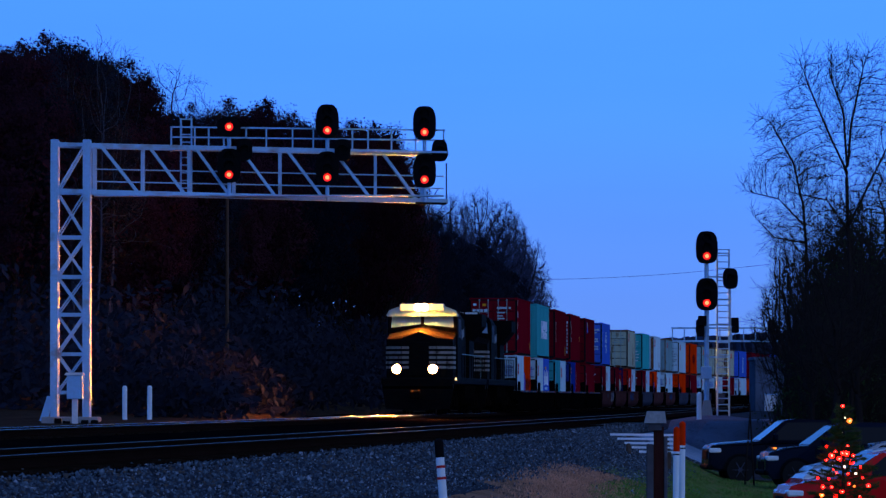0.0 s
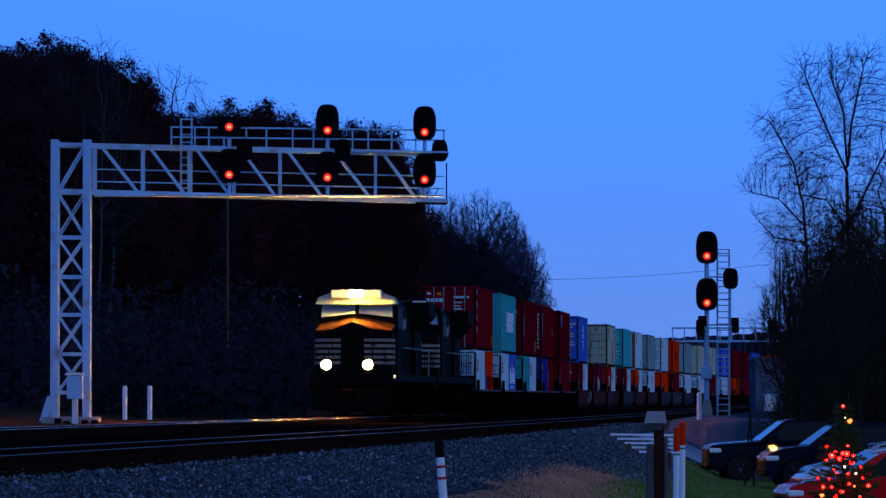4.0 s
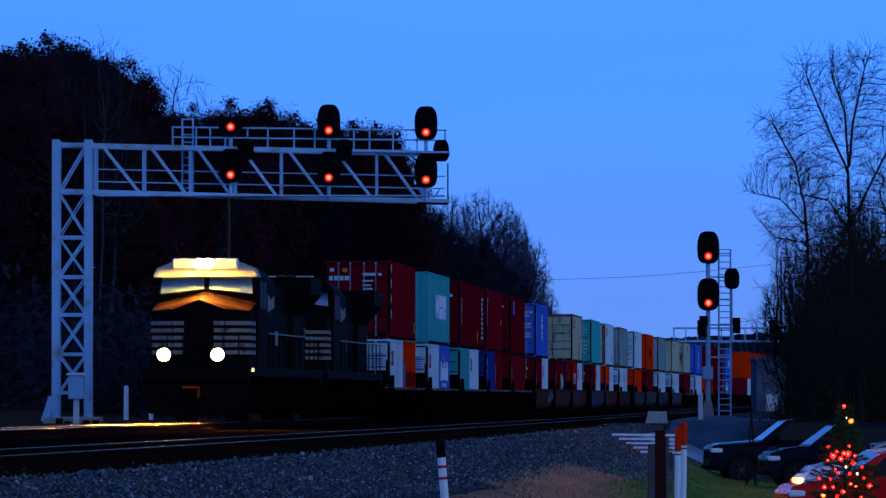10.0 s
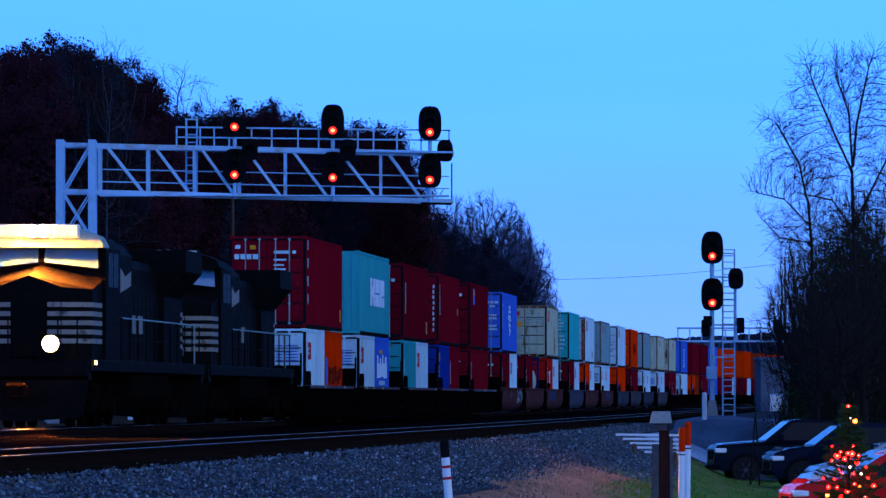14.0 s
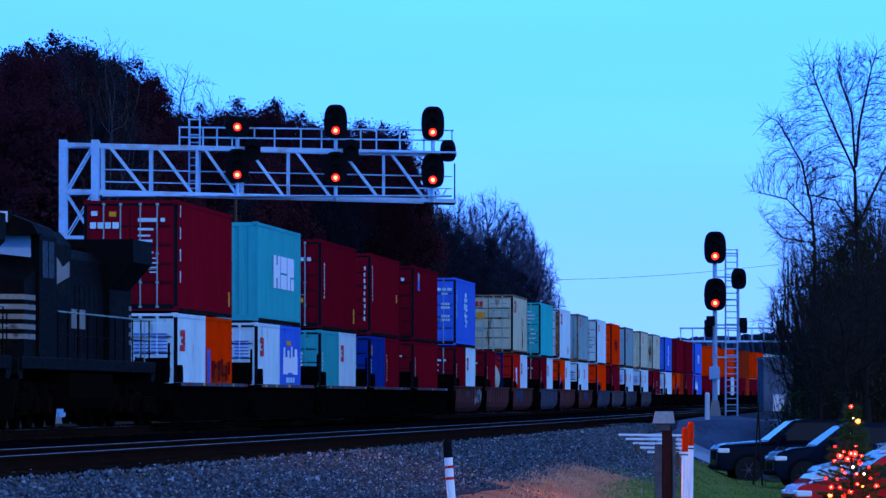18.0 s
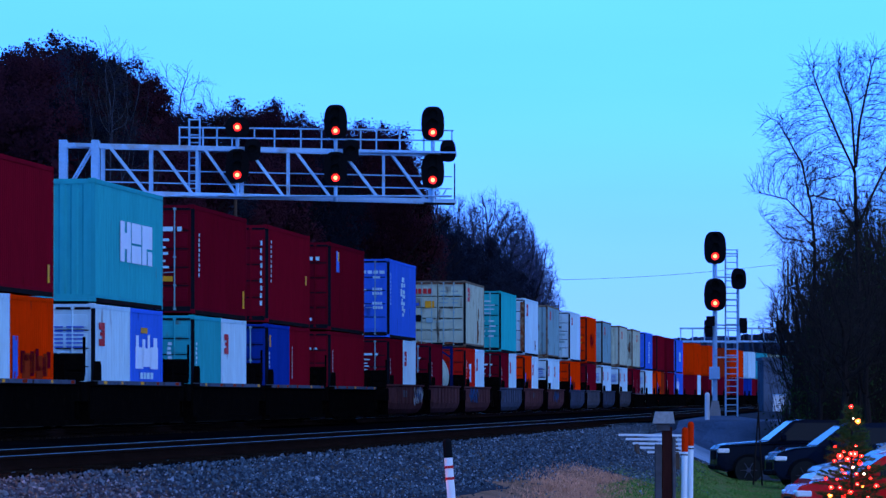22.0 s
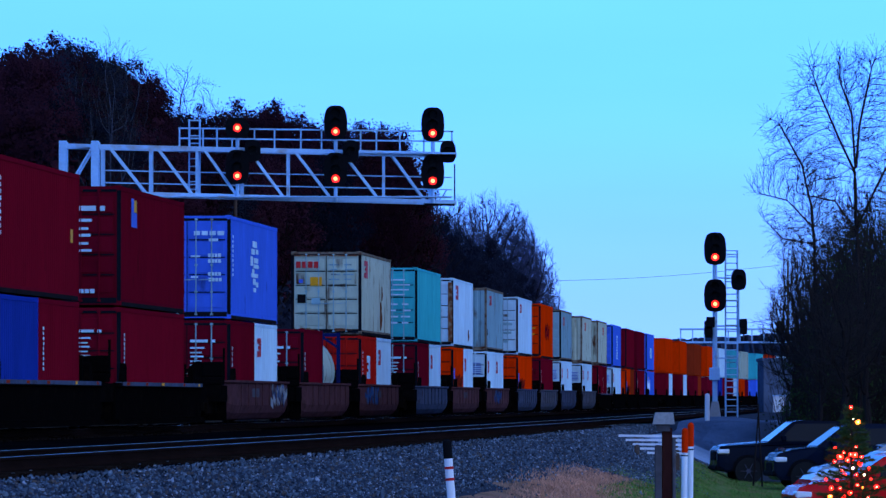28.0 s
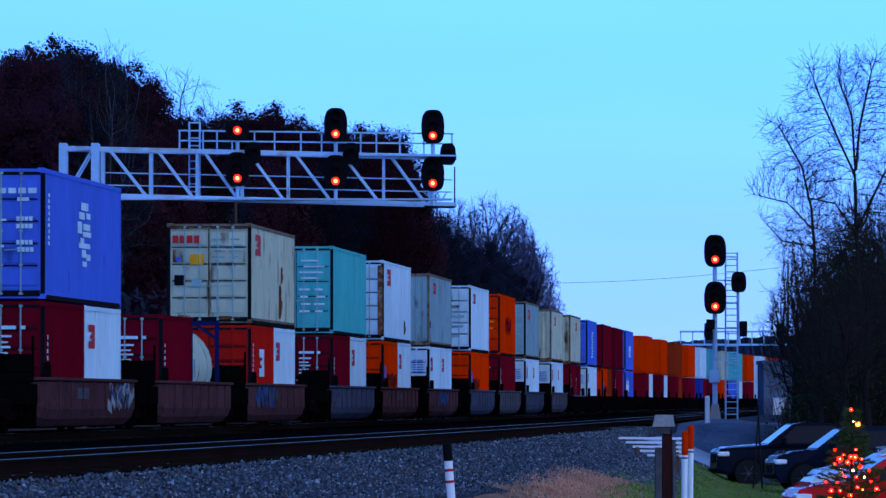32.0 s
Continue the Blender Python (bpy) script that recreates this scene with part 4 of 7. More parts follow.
def freight():
    tags = {"tub": "rust-brown rounded tub well car carrying stacked containers", "flat": "black straight-sided well car carrying stacked containers"}
    for i, s in enumerate(SLOTS):
        pitch = (SLOTS[i + 1] if i + 1 < len(SLOTS) else s + 20) - s
        detail = 2 if i < 13 else 1 if i < 20 else 0
        kind = "tub" if 5 <= i < 15 else "flat"
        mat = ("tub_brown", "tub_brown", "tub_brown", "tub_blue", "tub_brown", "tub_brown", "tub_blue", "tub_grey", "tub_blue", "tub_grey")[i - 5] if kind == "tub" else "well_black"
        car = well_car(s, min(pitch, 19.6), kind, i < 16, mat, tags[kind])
        if i in SPRAYED:
            paint, y0, y1 = SPRAYED[i]
            rnd = random.Random(i)
            for j in range(44):
                a = y0 + (y1 - y0) * (j * 7 % 44 + rnd.random()) / 44
                b = a + rnd.uniform(-0.7, 0.7)
                za = rnd.uniform(0.5, 0.95)
                zb = min(1.1, za + rnd.uniform(0.05, 0.4))
                bm = bmesh.new()
                bar(bm, (1.447 + j * 0.0006, a, za), (1.447 + j * 0.0006, b, zb), 0.006, rnd.uniform(0.06, 0.26))
                part("sprayed_stroke", bm, M[("faded_blue", paint, "sill_grey", paint)[j % 4]], car, "sprayed paint stroke")
        if kind == "tub" and i in (5, 7, 9, 12):
            bm = bmesh.new()
            box(bm, 1.444, 1.449, -2.6, -0.8, 0.75, 1.0)
            part("stencil_panel", bm, M["tub_grey"], car, "pale stencil panel")
        up = UP[i] if i < len(UP) else UP[20 + i % 12]
        if up:
            color, doors, marks = up
            container(color, 12.19, 2.896, 2.94, s, doors, detail, marks if detail else (), pale_rods=i in (0, 2, 5, 7, 8, 9, 11), frame_color="worn_frame" if color in ("cream", "grey") and i < 16 else None)
        low = LOW[i] if i < len(LOW) else LOW[20 + i % 12]
        if len(low) == 1:
            container(low[0], 12.19, 2.59, 0.32, s, True, detail, LOW_MARKS.get(low[0], ()) if detail else ())
        else:
            for j, color in enumerate(low):
                at = s + j * 6.13
                if color == "tank":
                    tank_container(at)
                else:
                    container(color, 6.06, 2.59, 0.32, at, j == 0, detail, [mk for mk in LOW_MARKS.get(color, ()) if j == 0 or mk[1] == "side"] if detail else (), pale_rods=color in ("dark_red", "maroon", "navy"))


freight()


# ---------------------------------------------------------------- locomotives
def handrail(parent, y0, y1, x, z0, z1, gap=1.5):
    n = max(1, int(round((y1 - y0) / gap)))
    for i in range(n + 1):
        bm = bmesh.new()
        y = y0 + (y1 - y0) * i / n
        tube(bm, (x, y, z0), (x, y, z1), 0.02, n=5)
        part("stanchion", bm, M["loco_black"], parent)
    for z, r, mat in ((z1, 0.02, "grey"), ((z0 + z1) / 2, 0.016, "loco_black")):
        bm = bmesh.new()
        tube(bm, (x, y0, z), (x, y1, z), r, n=5)
        part("handrail", bm, M[mat], parent, "thin pale handrail" if mat == "grey" else "")


def loco_truck(parent, y, spin):
    bm = bmesh.new()
    for sx in (-1, 1):
        prism(bm, ((-2.5, 0.62), (-2.3, 0.45), (2.3, 0.45), (2.5, 0.62), (2.5, 0.92), (1.9, 1.02), (-1.9, 1.02), (-2.5, 0.92)), sx * 1.08 - 0.08, sx * 1.08 + 0.08)
        for yy in (-1.85, 0, 1.85):
            box(bm, sx * 1.2 - 0.08, sx * 1.2 + 0.08, yy - 0.22, yy + 0.22, 0.33, 0.75, bevel=0.03)
        for yy in (-0.95, 0.95):
            for k in (-0.14, 0.14):
                tube(bm, (sx * 1.2, yy + k, 0.62), (sx * 1.2, yy + k, 1.0), 0.1, n=8)
        tube(bm, (sx * 1.22, -2.2, 0.9), (sx * 1.22, -1.5, 0.98), 0.09, n=8)
        tube(bm, (sx * 1.22, 1.5, 0.98), (sx * 1.22, 2.2, 0.9), 0.09, n=8)
    box(bm, -1.0, 1.0, -2.4, 2.4, 0.7, 0.95)
    part("truck", bm, M["undercarriage"], parent, "dusty black truck frame", m=pose(0, y, 0))
    for dy in (-1.85, 0, 1.85):
        wheelset(parent, y + dy, 0.53, spin)


def locomotive(s, lit):
    """A wide-nosed diesel locomotive, nose towards the camera. s: its front deck along the line at the start."""
    L = 22.3
    ob = tagged(new("locomotive"), "black diesel locomotive with pale nose stripes%s" % (" and blazing headlights" if lit else ", second in the train"), "locomotive", "locomotives of the train")
    ride(ob, s + L / 2 - 0.45)
    F = -L / 2
    bm = bmesh.new()
    box(bm, -1.55, 1.55, F + 0.45, L / 2 - 0.45, 1.3, 1.58, bevel=0.02)
    prism(bm, ((F + 0.45, 1.58), (F + 0.2, 1.5), (F + 0.2, 1.2), (F + 0.45, 1.1), (F + 0.9, 1.1), (F + 0.9, 1.58)), -1.5, 1.5)
    prism(bm, ((-F - 0.45, 1.58), (-F - 0.2, 1.5), (-F - 0.2, 1.2), (-F - 0.45, 1.1), (-F - 0.9, 1.1), (-F - 0.9, 1.58)), -1.5, 1.5)
    part("underframe", bm, M["loco_black"], ob)
    bm = bmesh.new()
    prism(bm, ((-1.5, 1.1), (1.5, 1.1), (1.35, 0.25), (0.12, 0.15), (-0.12, 0.15), (-1.35, 0.25)), F + 0.28, F + 0.4, "y")
    part("plow", bm, M["loco_black"], ob, "black snow plow")
    bm = bmesh.new()
    box(bm, -0.16, 0.16, F - 0.45, F + 0.25, 0.72, 0.98, bevel=0.04)
    box(bm, -0.26, 0.2, F - 0.62, F - 0.36, 0.66, 1.04, bevel=0.06)
    part("coupler", bm, M["undercarriage"], ob)
    for sx in (-1, 1):
        for yy in (F + 0.55, -F - 1.15):
            bm = bmesh.new()
            for k in range(4):
                z = 0.35 + k * 0.31
                x0, x1 = sorted((sx * 1.28, sx * 1.52))
                box(bm, x0, x1, yy, yy + 0.6, z, z + 0.04)
            part("steps", bm, M["undercarriage"], ob)
    # nose: chamfered plan, peaked top
    bm = bmesh.new()
    plan = ((-0.75, F + 1.15), (0.75, F + 1.15), (1.42, F + 1.55), (1.42, F + 3.2), (-1.42, F + 3.2), (-1.42, F + 1.55))
    tops = (3.25, 3.25, 3.2, 3.45, 3.45, 3.2)
    lo = [bm.verts.new((x, y, 1.58)) for x, y in plan]
    hi = [bm.verts.new((x, y, z)) for (x, y), z in zip(plan, tops)]
    p0, p1 = bm.verts.new((0, F + 1.15, 3.52)), bm.verts.new((0, F + 3.2, 3.8))
    for i in range(6):
        j = (i + 1) % 6
        if i == 0:
            bm.faces.new((lo[0], lo[1], hi[1], p0, hi[0]))
        elif i == 3:
            bm.faces.new((lo[3], lo[4], hi[4], p1, hi[3]))
        else:
            bm.faces.new((lo[i], lo[j], hi[j], hi[i]))
    bm.faces.new((hi[1], hi[2], hi[3], p1, p0))
    bm.faces.new((hi[0], p0, p1, hi[4], hi[5]))
    nose = part("nose", bm, M["loco_black"], ob)
    bm = bmesh.new()
    box(bm, -0.42, 0.42, F + 1.1, F + 1.148, 1.62, 3.1, bevel=0.03)
    part("nose_door", bm, M["loco_black"], nose)
    for sx in (-1, 1):
        for k in range(5):
            bm = bmesh.new()
            z = 1.95 + k * 0.21
            d = Vector((sx * 0.67, 0.4, 0)).normalized()
            a, b = Vector((sx * 0.76, F + 1.142, z)), Vector((sx * 1.43, F + 1.542, z))
            nrm = Vector((sx * 0.4, -0.67, 0)).normalized() * 0.012
            q = [bm.verts.new(v + nrm + Vector((0, 0, h))) for v, h in ((a, 0), (b, 0), (b, 0.11), (a, 0.11))]
            bm.faces.new(q)
            bmesh.ops.extrude_face_region(bm, geom=list(bm.faces))
            bm.verts.ensure_lookup_table()
            for v in bm.verts[4:]:
                v.co -= nrm * 0.7
            part("stripe", bm, M["worn_white"], nose, "dingy white painted stripe")
            bm = bmesh.new()
            x0, x1 = sorted((sx * 0.43, sx * 0.74))
            box(bm, x0, x1, F + 1.135, F + 1.147, z, z + 0.11)
            part("stripe", bm, M["worn_white"], nose)
            bm = bmesh.new()
            x0, x1 = sorted((sx * 1.423, sx * 1.43))
            box(bm, x0, x1, F + 1.6, F + 3.1, z, z + 0.11)
            part("stripe", bm, M["worn_white"], nose)
    # cab
    bm = bmesh.new()
    prof = ((-1.5, 1.58), (1.5, 1.58), (1.5, 4.2), (1.38, 4.42), (0.82, 4.62), (-0.82, 4.62), (-1.38, 4.42), (-1.5, 4.2))
    prism(bm, prof, F + 3.2, F + 5.7, "y")
    cab = part("cab", bm, M["loco_black"], ob)
    bm = bmesh.new()
    prism(bm, ((-1.52, 4.24), (-1.4, 4.46), (-0.84, 4.68), (0.84, 4.68), (1.4, 4.46), (1.52, 4.24), (1.5, 4.2), (-1.5, 4.2)), F + 2.75, F + 3.6, "y")
    # brow and number box turn pale when lit: headlight spill put into the paint
    part("cab_visor", bm, M["grey" if lit else "loco_black"], cab, "cab roof brow coloured pale for headlight spill" if lit else "dark cab roof brow")
    bm = bmesh.new()
    box(bm, -0.95, 0.95, F + 2.6, F + 2.95, 4.42, 4.74, bevel=0.04)
    hb = part("number_box", bm, M["white_paint" if lit else "loco_black"], cab, "light box over the windshields, coloured pale where headlights burn")
    for sx in (-1, 1):
        bm = bmesh.new()
        x0, x1 = sorted((sx * 0.32, sx * 0.9))
        box(bm, x0, x1, F + 2.58, F + 2.61, 4.47, 4.7)
        part("number_board", bm, M["number_glow" if lit else "white_paint"], hb, "lit blank number board")
    for sx in (-1, 1):
        bm = bmesh.new()
        low = [bm.verts.new((sx * x, F + 3.02, z)) for x, z in ((0.08, 3.86), (1.34, 3.72))]
        top = [bm.verts.new((sx * x, F + 3.19, 4.24)) for x in (1.3, 0.08)]
        bm.faces.new(low + top)
        bm.faces.new([bm.verts.new(v.co + Vector((0, 0.03, 0))) for v in low + top][::-1])
        part("windshield", bm, M["sky_tint_glass"], cab, "windshield pane coloured blue for reflected sky")
        for y0, y1 in ((F + 3.5, F + 4.3), (F + 4.4, F + 5.2)):
            bm = bmesh.new()
            x0, x1 = sorted((sx * 1.502, sx * 1.52))
            box(bm, x0, x1, y0, y1, 3.3, 4.1)
            part("side_window", bm, M["dark_lens"], cab)
    for sx in (-1, 1):
        bm = bmesh.new()
        tube(bm, (sx * 0.13, F + 2.48, 4.58), (sx * 0.13, F + 2.62, 4.58), 0.145, n=16)
        housing = part("headlight", bm, M["steel"], ob, "round headlight")
        bm = bmesh.new()
        tube(bm, (sx * 0.13, F + 2.455, 4.58), (sx * 0.13, F + 2.478, 4.58), 0.135, n=16)
        part("lens", bm, M["headlight" if lit else "dark_lens"], housing, "glaring lens" if lit else "unlit lens")
        x = sx * 0.77 - 0.12
        bm = bmesh.new()
        tube(bm, (x, F + 0.3, 1.93), (x, F + 0.52, 1.93), 0.19, n=16)
        box(bm, x - 0.05, x + 0.05, F + 0.36, F + 0.46, 1.55, 1.8)
        housing = part("ditch_light", bm, M["loco_black"], ob, "round ditch light on the front deck")
        bm = bmesh.new()
        tube(bm, (x, F + 0.27, 1.93), (x, F + 0.298, 1.93), 0.17, n=16)
        part("lens", bm, M["ditch_light" if lit else "dark_lens"], housing, "glaring lens" if lit else "unlit lens")
        bm = bmesh.new()
        for r in (0.176, 0.192):
            tube(bm, (x, F + 0.13, 1.93), (x, F + 0.3, 1.93), r, n=20, caps=False)
        part("rim", bm, M["steel"], housing)
    if lit:
        bm = bmesh.new()
        tube(bm, (1.56, F + 1.0, 1.5), (1.6, F + 1.0, 1.5), 0.05, n=10)
        part("step_light", bm, M["marker_glow"], ob, "small warm step light")
    # hood
    bm = bmesh.new()
    prism(bm, ((-1.45, 1.58), (1.45, 1.58), (1.45, 4.1), (1.2, 4.4), (-1.2, 4.4), (-1.45, 4.1)), F + 5.7, F + 8.2, "y")
    part("equipment_cab", bm, M["loco_black"], ob)
    bm = bmesh.new()
    prism(bm, ((-0.9, 1.58), (0.9, 1.58), (0.9, 3.9), (0.7, 4.15), (-0.7, 4.15), (-0.9, 3.9)), F + 8.2, F + 17.2, "y")
    hood = part("engine_hood", bm, M["loco_black"], ob)
    for i in range(11):
        for sx in (-1, 1):
            bm = bmesh.new()
            x0, x1 = sorted((sx * 0.902, sx * 0.92))
            y = F + 8.35 + i * 0.8
            box(bm, x0, x1, y, y + 0.72, 1.75, 3.3)
            part("hood_door", bm, M["loco_black"], hood)
    bm = bmesh.new()
    box(bm, -0.5, 0.5, F + 11.5, F + 13.2, 4.15, 4.5, bevel=0.05)
    part("exhaust_housing", bm, M["undercarriage"], hood)
    bm = bmesh.new()
    box(bm, -0.6, 0.6, F + 14.2, F + 16.5, 4.15, 4.3, bevel=0.04)
    part("roof_hatch", bm, M["undercarriage"], hood)
    bm = bmesh.new()
    prism(bm, ((-1.05, 1.58), (1.05, 1.58), (1.05, 3.3), (1.62, 3.95), (1.62, 4.5), (-1.62, 4.5), (-1.62, 3.95), (-1.05, 3.3)), F + 17.2, F + 20.6, "y")
    part("radiator", bm, M["loco_black"], ob, "flared black radiator section")
    bm = bmesh.new()
    prism(bm, ((-1.0, 1.58), (1.0, 1.58), (1.0, 3.7), (0.8, 3.95), (-0.8, 3.95), (-1.0, 3.7)), F + 20.6, F + 21.4, "y")
    part("rear_hood", bm, M["loco_black"], ob)
    for sx in (-1, 1):
        bm = bmesh.new()
        x0, x1 = sorted((sx * 1.452, sx * 1.458))
        prism(bm, ((F + 6.0, 3.2), (F + 7.9, 3.4), (F + 7.9, 3.75), (F + 6.9, 3.6), (F + 6.0, 3.8)), x0, x1)
        part("emblem", bm, M["worn_white"], ob, "plain white painted emblem")
        for k in range(5):
            bm = bmesh.new()
            x0, x1 = sorted((sx * 1.002, sx * 1.008))
            box(bm, x0, x1, F + 20.7, F + 21.35, 2.0 + k * 0.21, 2.11 + k * 0.21)
            part("stripe", bm, M["worn_white"], ob)
            bm = bmesh.new()
            x0, x1 = sorted((sx * 0.922, sx * 0.93))
            box(bm, x0, x1, F + 9.2 + k * 1.3, F + 10.1 + k * 1.3, 2.3, 2.75)
            if k < 4:
                part("lettering_bar", bm, M["worn_white"], ob)
            else:
                bm.free()
    bm = bmesh.new()
    prism(bm, ((-1.35, 0.45), (-1.5, 0.7), (-1.5, 1.25), (1.5, 1.25), (1.5, 0.7), (1.35, 0.45)), -3.4, 3.4, "y")
    part("fuel_tank", bm, M["undercarriage"], ob, "grimy fuel tank")
    for sx in (-1, 1):
        handrail(ob, F + 5.9, -F - 1.3, sx * 1.5, 1.58, 2.6)
        for yy, tall in ((F + 0.3, 2.5), (-F - 0.3, 2.6)):
            bm = bmesh.new()
            for x in (0.35, 0.8, 1.25):
                tube(bm, (sx * x, yy, 1.5), (sx * x, yy, tall), 0.02, n=5)
            tube(bm, (sx * 0.35, yy, tall), (sx * 1.45, yy, tall), 0.02, n=5)
            tube(bm, (sx * 0.35, yy, tall - 0.4), (sx * 1.45, yy, tall - 0.4), 0.016, n=5)
            part("end_rail", bm, M["grey" if yy > 0 else "loco_black"], ob)
    loco_truck(ob, F + 4.6, lit)
    loco_truck(ob, -F - 4.6, lit)
    return ob


M["number_glow"] = glow("number_glow", (1.0, 0.62, 0.25), 4)
locomotive(137.66, True)
locomotive(137.66 + 22.75, False)
# ---------------------------------------------------------------- signals
def signal_head(parent, x, z, red, tall=True, y=0.0, short=False):
    """A hooded colour-light head on a dark backing plate, facing the camera (-y)."""
    bm = bmesh.new()
    w, h = (0.42, 0.62) if tall else (0.29, 0.4)
    if short:
        w, h = 0.43, 0.37
    pts = []
    for i in range(28):
        a = 2 * math.pi * i / 28
        c, s = math.cos(a), math.sin(a)
        k = 1.0 if not tall else 1.0
        px = w * (abs(c) ** 0.62) * (1 if c >= 0 else -1)
        pz = h * (abs(s) ** (0.62 if s < 0 else 0.85)) * (1 if s >= 0 else -1)
        pts.append((x + px * k, z + pz))
    prism(bm, pts, y, y + 0.05, "y")
    head = part("signal_head", bm, M["black_paint"], parent, "black oval signal backing plate")
    bm = bmesh.new()
    box(bm, x - w * 0.55, x + w * 0.55, y + 0.05, y + 0.3, z - h * 0.8, z + h * 0.8, bevel=0.03)
    part("lamp_case", bm, M["black_paint"], head)
    for k, dz in enumerate((0.36, 0.0, -0.33) if tall else (0.0,)):
        bm = bmesh.new()
        n = 18
        for i in range(n):
            a0, a1 = (math.pi * (-0.15 + 1.3 * j / n) for j in (i, i + 1))
            r = 0.165
            q = [bm.verts.new((x + r * math.cos(a), yy, z + dz + r * math.sin(a))) for a, yy in ((a0, y), (a1, y), (a1, y - 0.3), (a0, y - 0.3))]
            bm.faces.new(q)
        part("hood", bm, M["black_paint"], head)
        lit = red and (k == 2 if tall else True)
        bm = bmesh.new()
        tube(bm, (x, y - 0.03, z + dz), (x, y - 0.005, z + dz), 0.145, n=20)
        lens = part("lens", bm, M["signal_red" if lit else "dark_lens"], head, "glowing red lens" if lit else "unlit dark lens")
        if lit:
            bm = bmesh.new()
            tube(bm, (x, y - 0.045, z + dz), (x, y - 0.032, z + dz), 0.075, n=14)
            part("filament", bm, M["signal_core"], lens, "bright lamp core")
    return head


def signal_bridge():
    """The cantilever signal bridge: a lattice tower, a double truss over the tracks, walkway and three pairs of heads."""
    k = 210.0 / FOCUS
    X = lambda px: (px - 784) * k
    Z = lambda py: EYE + (706 - py) * k
    root = thing("signal_bridge", pose(0, 210, 0), "galvanised steel cantilever signal bridge over the tracks", "signal bridge")
    slope = 6.0 / (X(790) - X(92))
    depth = 1.15
    Y = lambda x: (x - X(92)) * slope * 0.35
    foot = ground_z(X(120), 210) - 0.02
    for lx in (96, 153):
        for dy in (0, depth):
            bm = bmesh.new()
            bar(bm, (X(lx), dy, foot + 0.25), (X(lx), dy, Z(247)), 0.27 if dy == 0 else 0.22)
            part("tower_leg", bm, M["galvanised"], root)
    levels = [247 + 9, 340, 420, 490, 557, 627, 695]
    for i, py in enumerate(levels):
        bm = bmesh.new()
        for dy in (0, depth):
            bar(bm, (X(96) + 0.13, dy, Z(py)), (X(153) - 0.13, dy, Z(py)), 0.1, 0.12)
        for lx in (96, 153):
            bar(bm, (X(lx), 0.13, Z(py)), (X(lx), depth - 0.13, Z(py)), 0.08)
        part("strut", bm, M["galvanised"], root)
        if i + 1 < len(levels):
            for dy in (0, depth):
                bm = bmesh.new()
                a, b = (X(100), X(149)) if i % 2 else (X(149), X(100))
                bar(bm, (a, dy, Z(py)), (b, dy, Z(levels[i + 1])), 0.07)
                if i:
                    bar(bm, (b, dy + 0.05, Z(py)), (a, dy + 0.05, Z(levels[i + 1])), 0.05)
                part("brace", bm, M["galvanised"], root)
    bm = bmesh.new()
    box(bm, X(75), X(175), -0.5, depth + 0.5, foot - 0.3, foot + 0.25, bevel=0.04)
    part("footing", bm, M["concrete"], root, "concrete footing")
    bm = bmesh.new()
    prism(bm, ((X(70), foot + 0.1), (X(86), foot + 0.1), (X(92), foot + 1.0), (X(84), foot + 1.0)), -0.1, 0.1, "y")
    part("gusset", bm, M["galvanised"], root)
    top = lambda px: Z(256 + (px - 92) * 0.0165)
    low = lambda px: Z(338 + (px - 92) * 0.0215)
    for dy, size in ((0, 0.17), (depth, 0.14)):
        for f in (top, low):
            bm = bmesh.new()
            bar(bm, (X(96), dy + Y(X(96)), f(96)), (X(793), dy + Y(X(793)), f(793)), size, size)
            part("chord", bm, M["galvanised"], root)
    panels = [165, 250, 332, 411, 493, 577, 663, 745]
    for i, px in enumerate(panels):
        for dy, size in ((0, 0.1), (depth, 0.085)):
            bm = bmesh.new()
            x = X(px)
            bar(bm, (x, dy + Y(x), low(px)), (x, dy + Y(x), top(px)), size)
            part("truss_post", bm, M["galvanised"], root)
            if i + 1 < len(panels):
                bm = bmesh.new()
                q = panels[i + 1] - 7
                bar(bm, (X(px + 12), dy + Y(x), top(px + 12)), (X(q), dy + Y(X(q)), low(q)), size)
                part("diagonal", bm, M["galvanised"], root)
        bm = bmesh.new()
        for f in (top, low):
            bar(bm, (X(px), Y(X(px)) + 0.1, f(px)), (X(px), Y(X(px)) + depth - 0.1, f(px)), 0.07)
        part("cross_strut", bm, M["galvanised"], root)
    bm = bmesh.new()
    for f in (297, 319):
        bar(bm, (X(165), depth + 0.1, Z(f)), (X(785), depth + 0.1 + Y(X(785)), Z(f + 9)), 0.045)
    part("inner_rail", bm, M["galvanised"], root)
    bm = bmesh.new()
    box(bm, X(165), X(785), 0.15, depth - 0.12, low(400) - 0.05, low(400) - 0.0)
    part("grating", bm, M["galvanised"], root, "open walkway grating")
    # walkway rail behind the truss
    for px in [298, 316, 340, 365, 392, 432, 468, 515, 552, 622, 650, 692, 735, 785]:
        bm = bmesh.new()
        bar(bm, (X(px), depth + 0.9, top(px) - 0.1), (X(px), depth + 0.9, Z(219 + (px - 298) * 0.012)), 0.055)
        part("rail_post", bm, M["galvanised"], root)
    for py in (220, 238):
        bm = bmesh.new()
        bar(bm, (X(296), depth + 0.9, Z(py)), (X(788), depth + 0.9, Z(py + 6)), 0.055)
        part("walkway_rail", bm, M["galvanised"], root)
    bm = bmesh.new()
    bar(bm, (X(296), depth + 0.5, top(500) + 0.02), (X(792), depth + 0.5, top(792) + 0.02), 0.7, 0.06)
    part("walkway", bm, M["galvanised"], root, "steel walkway deck")
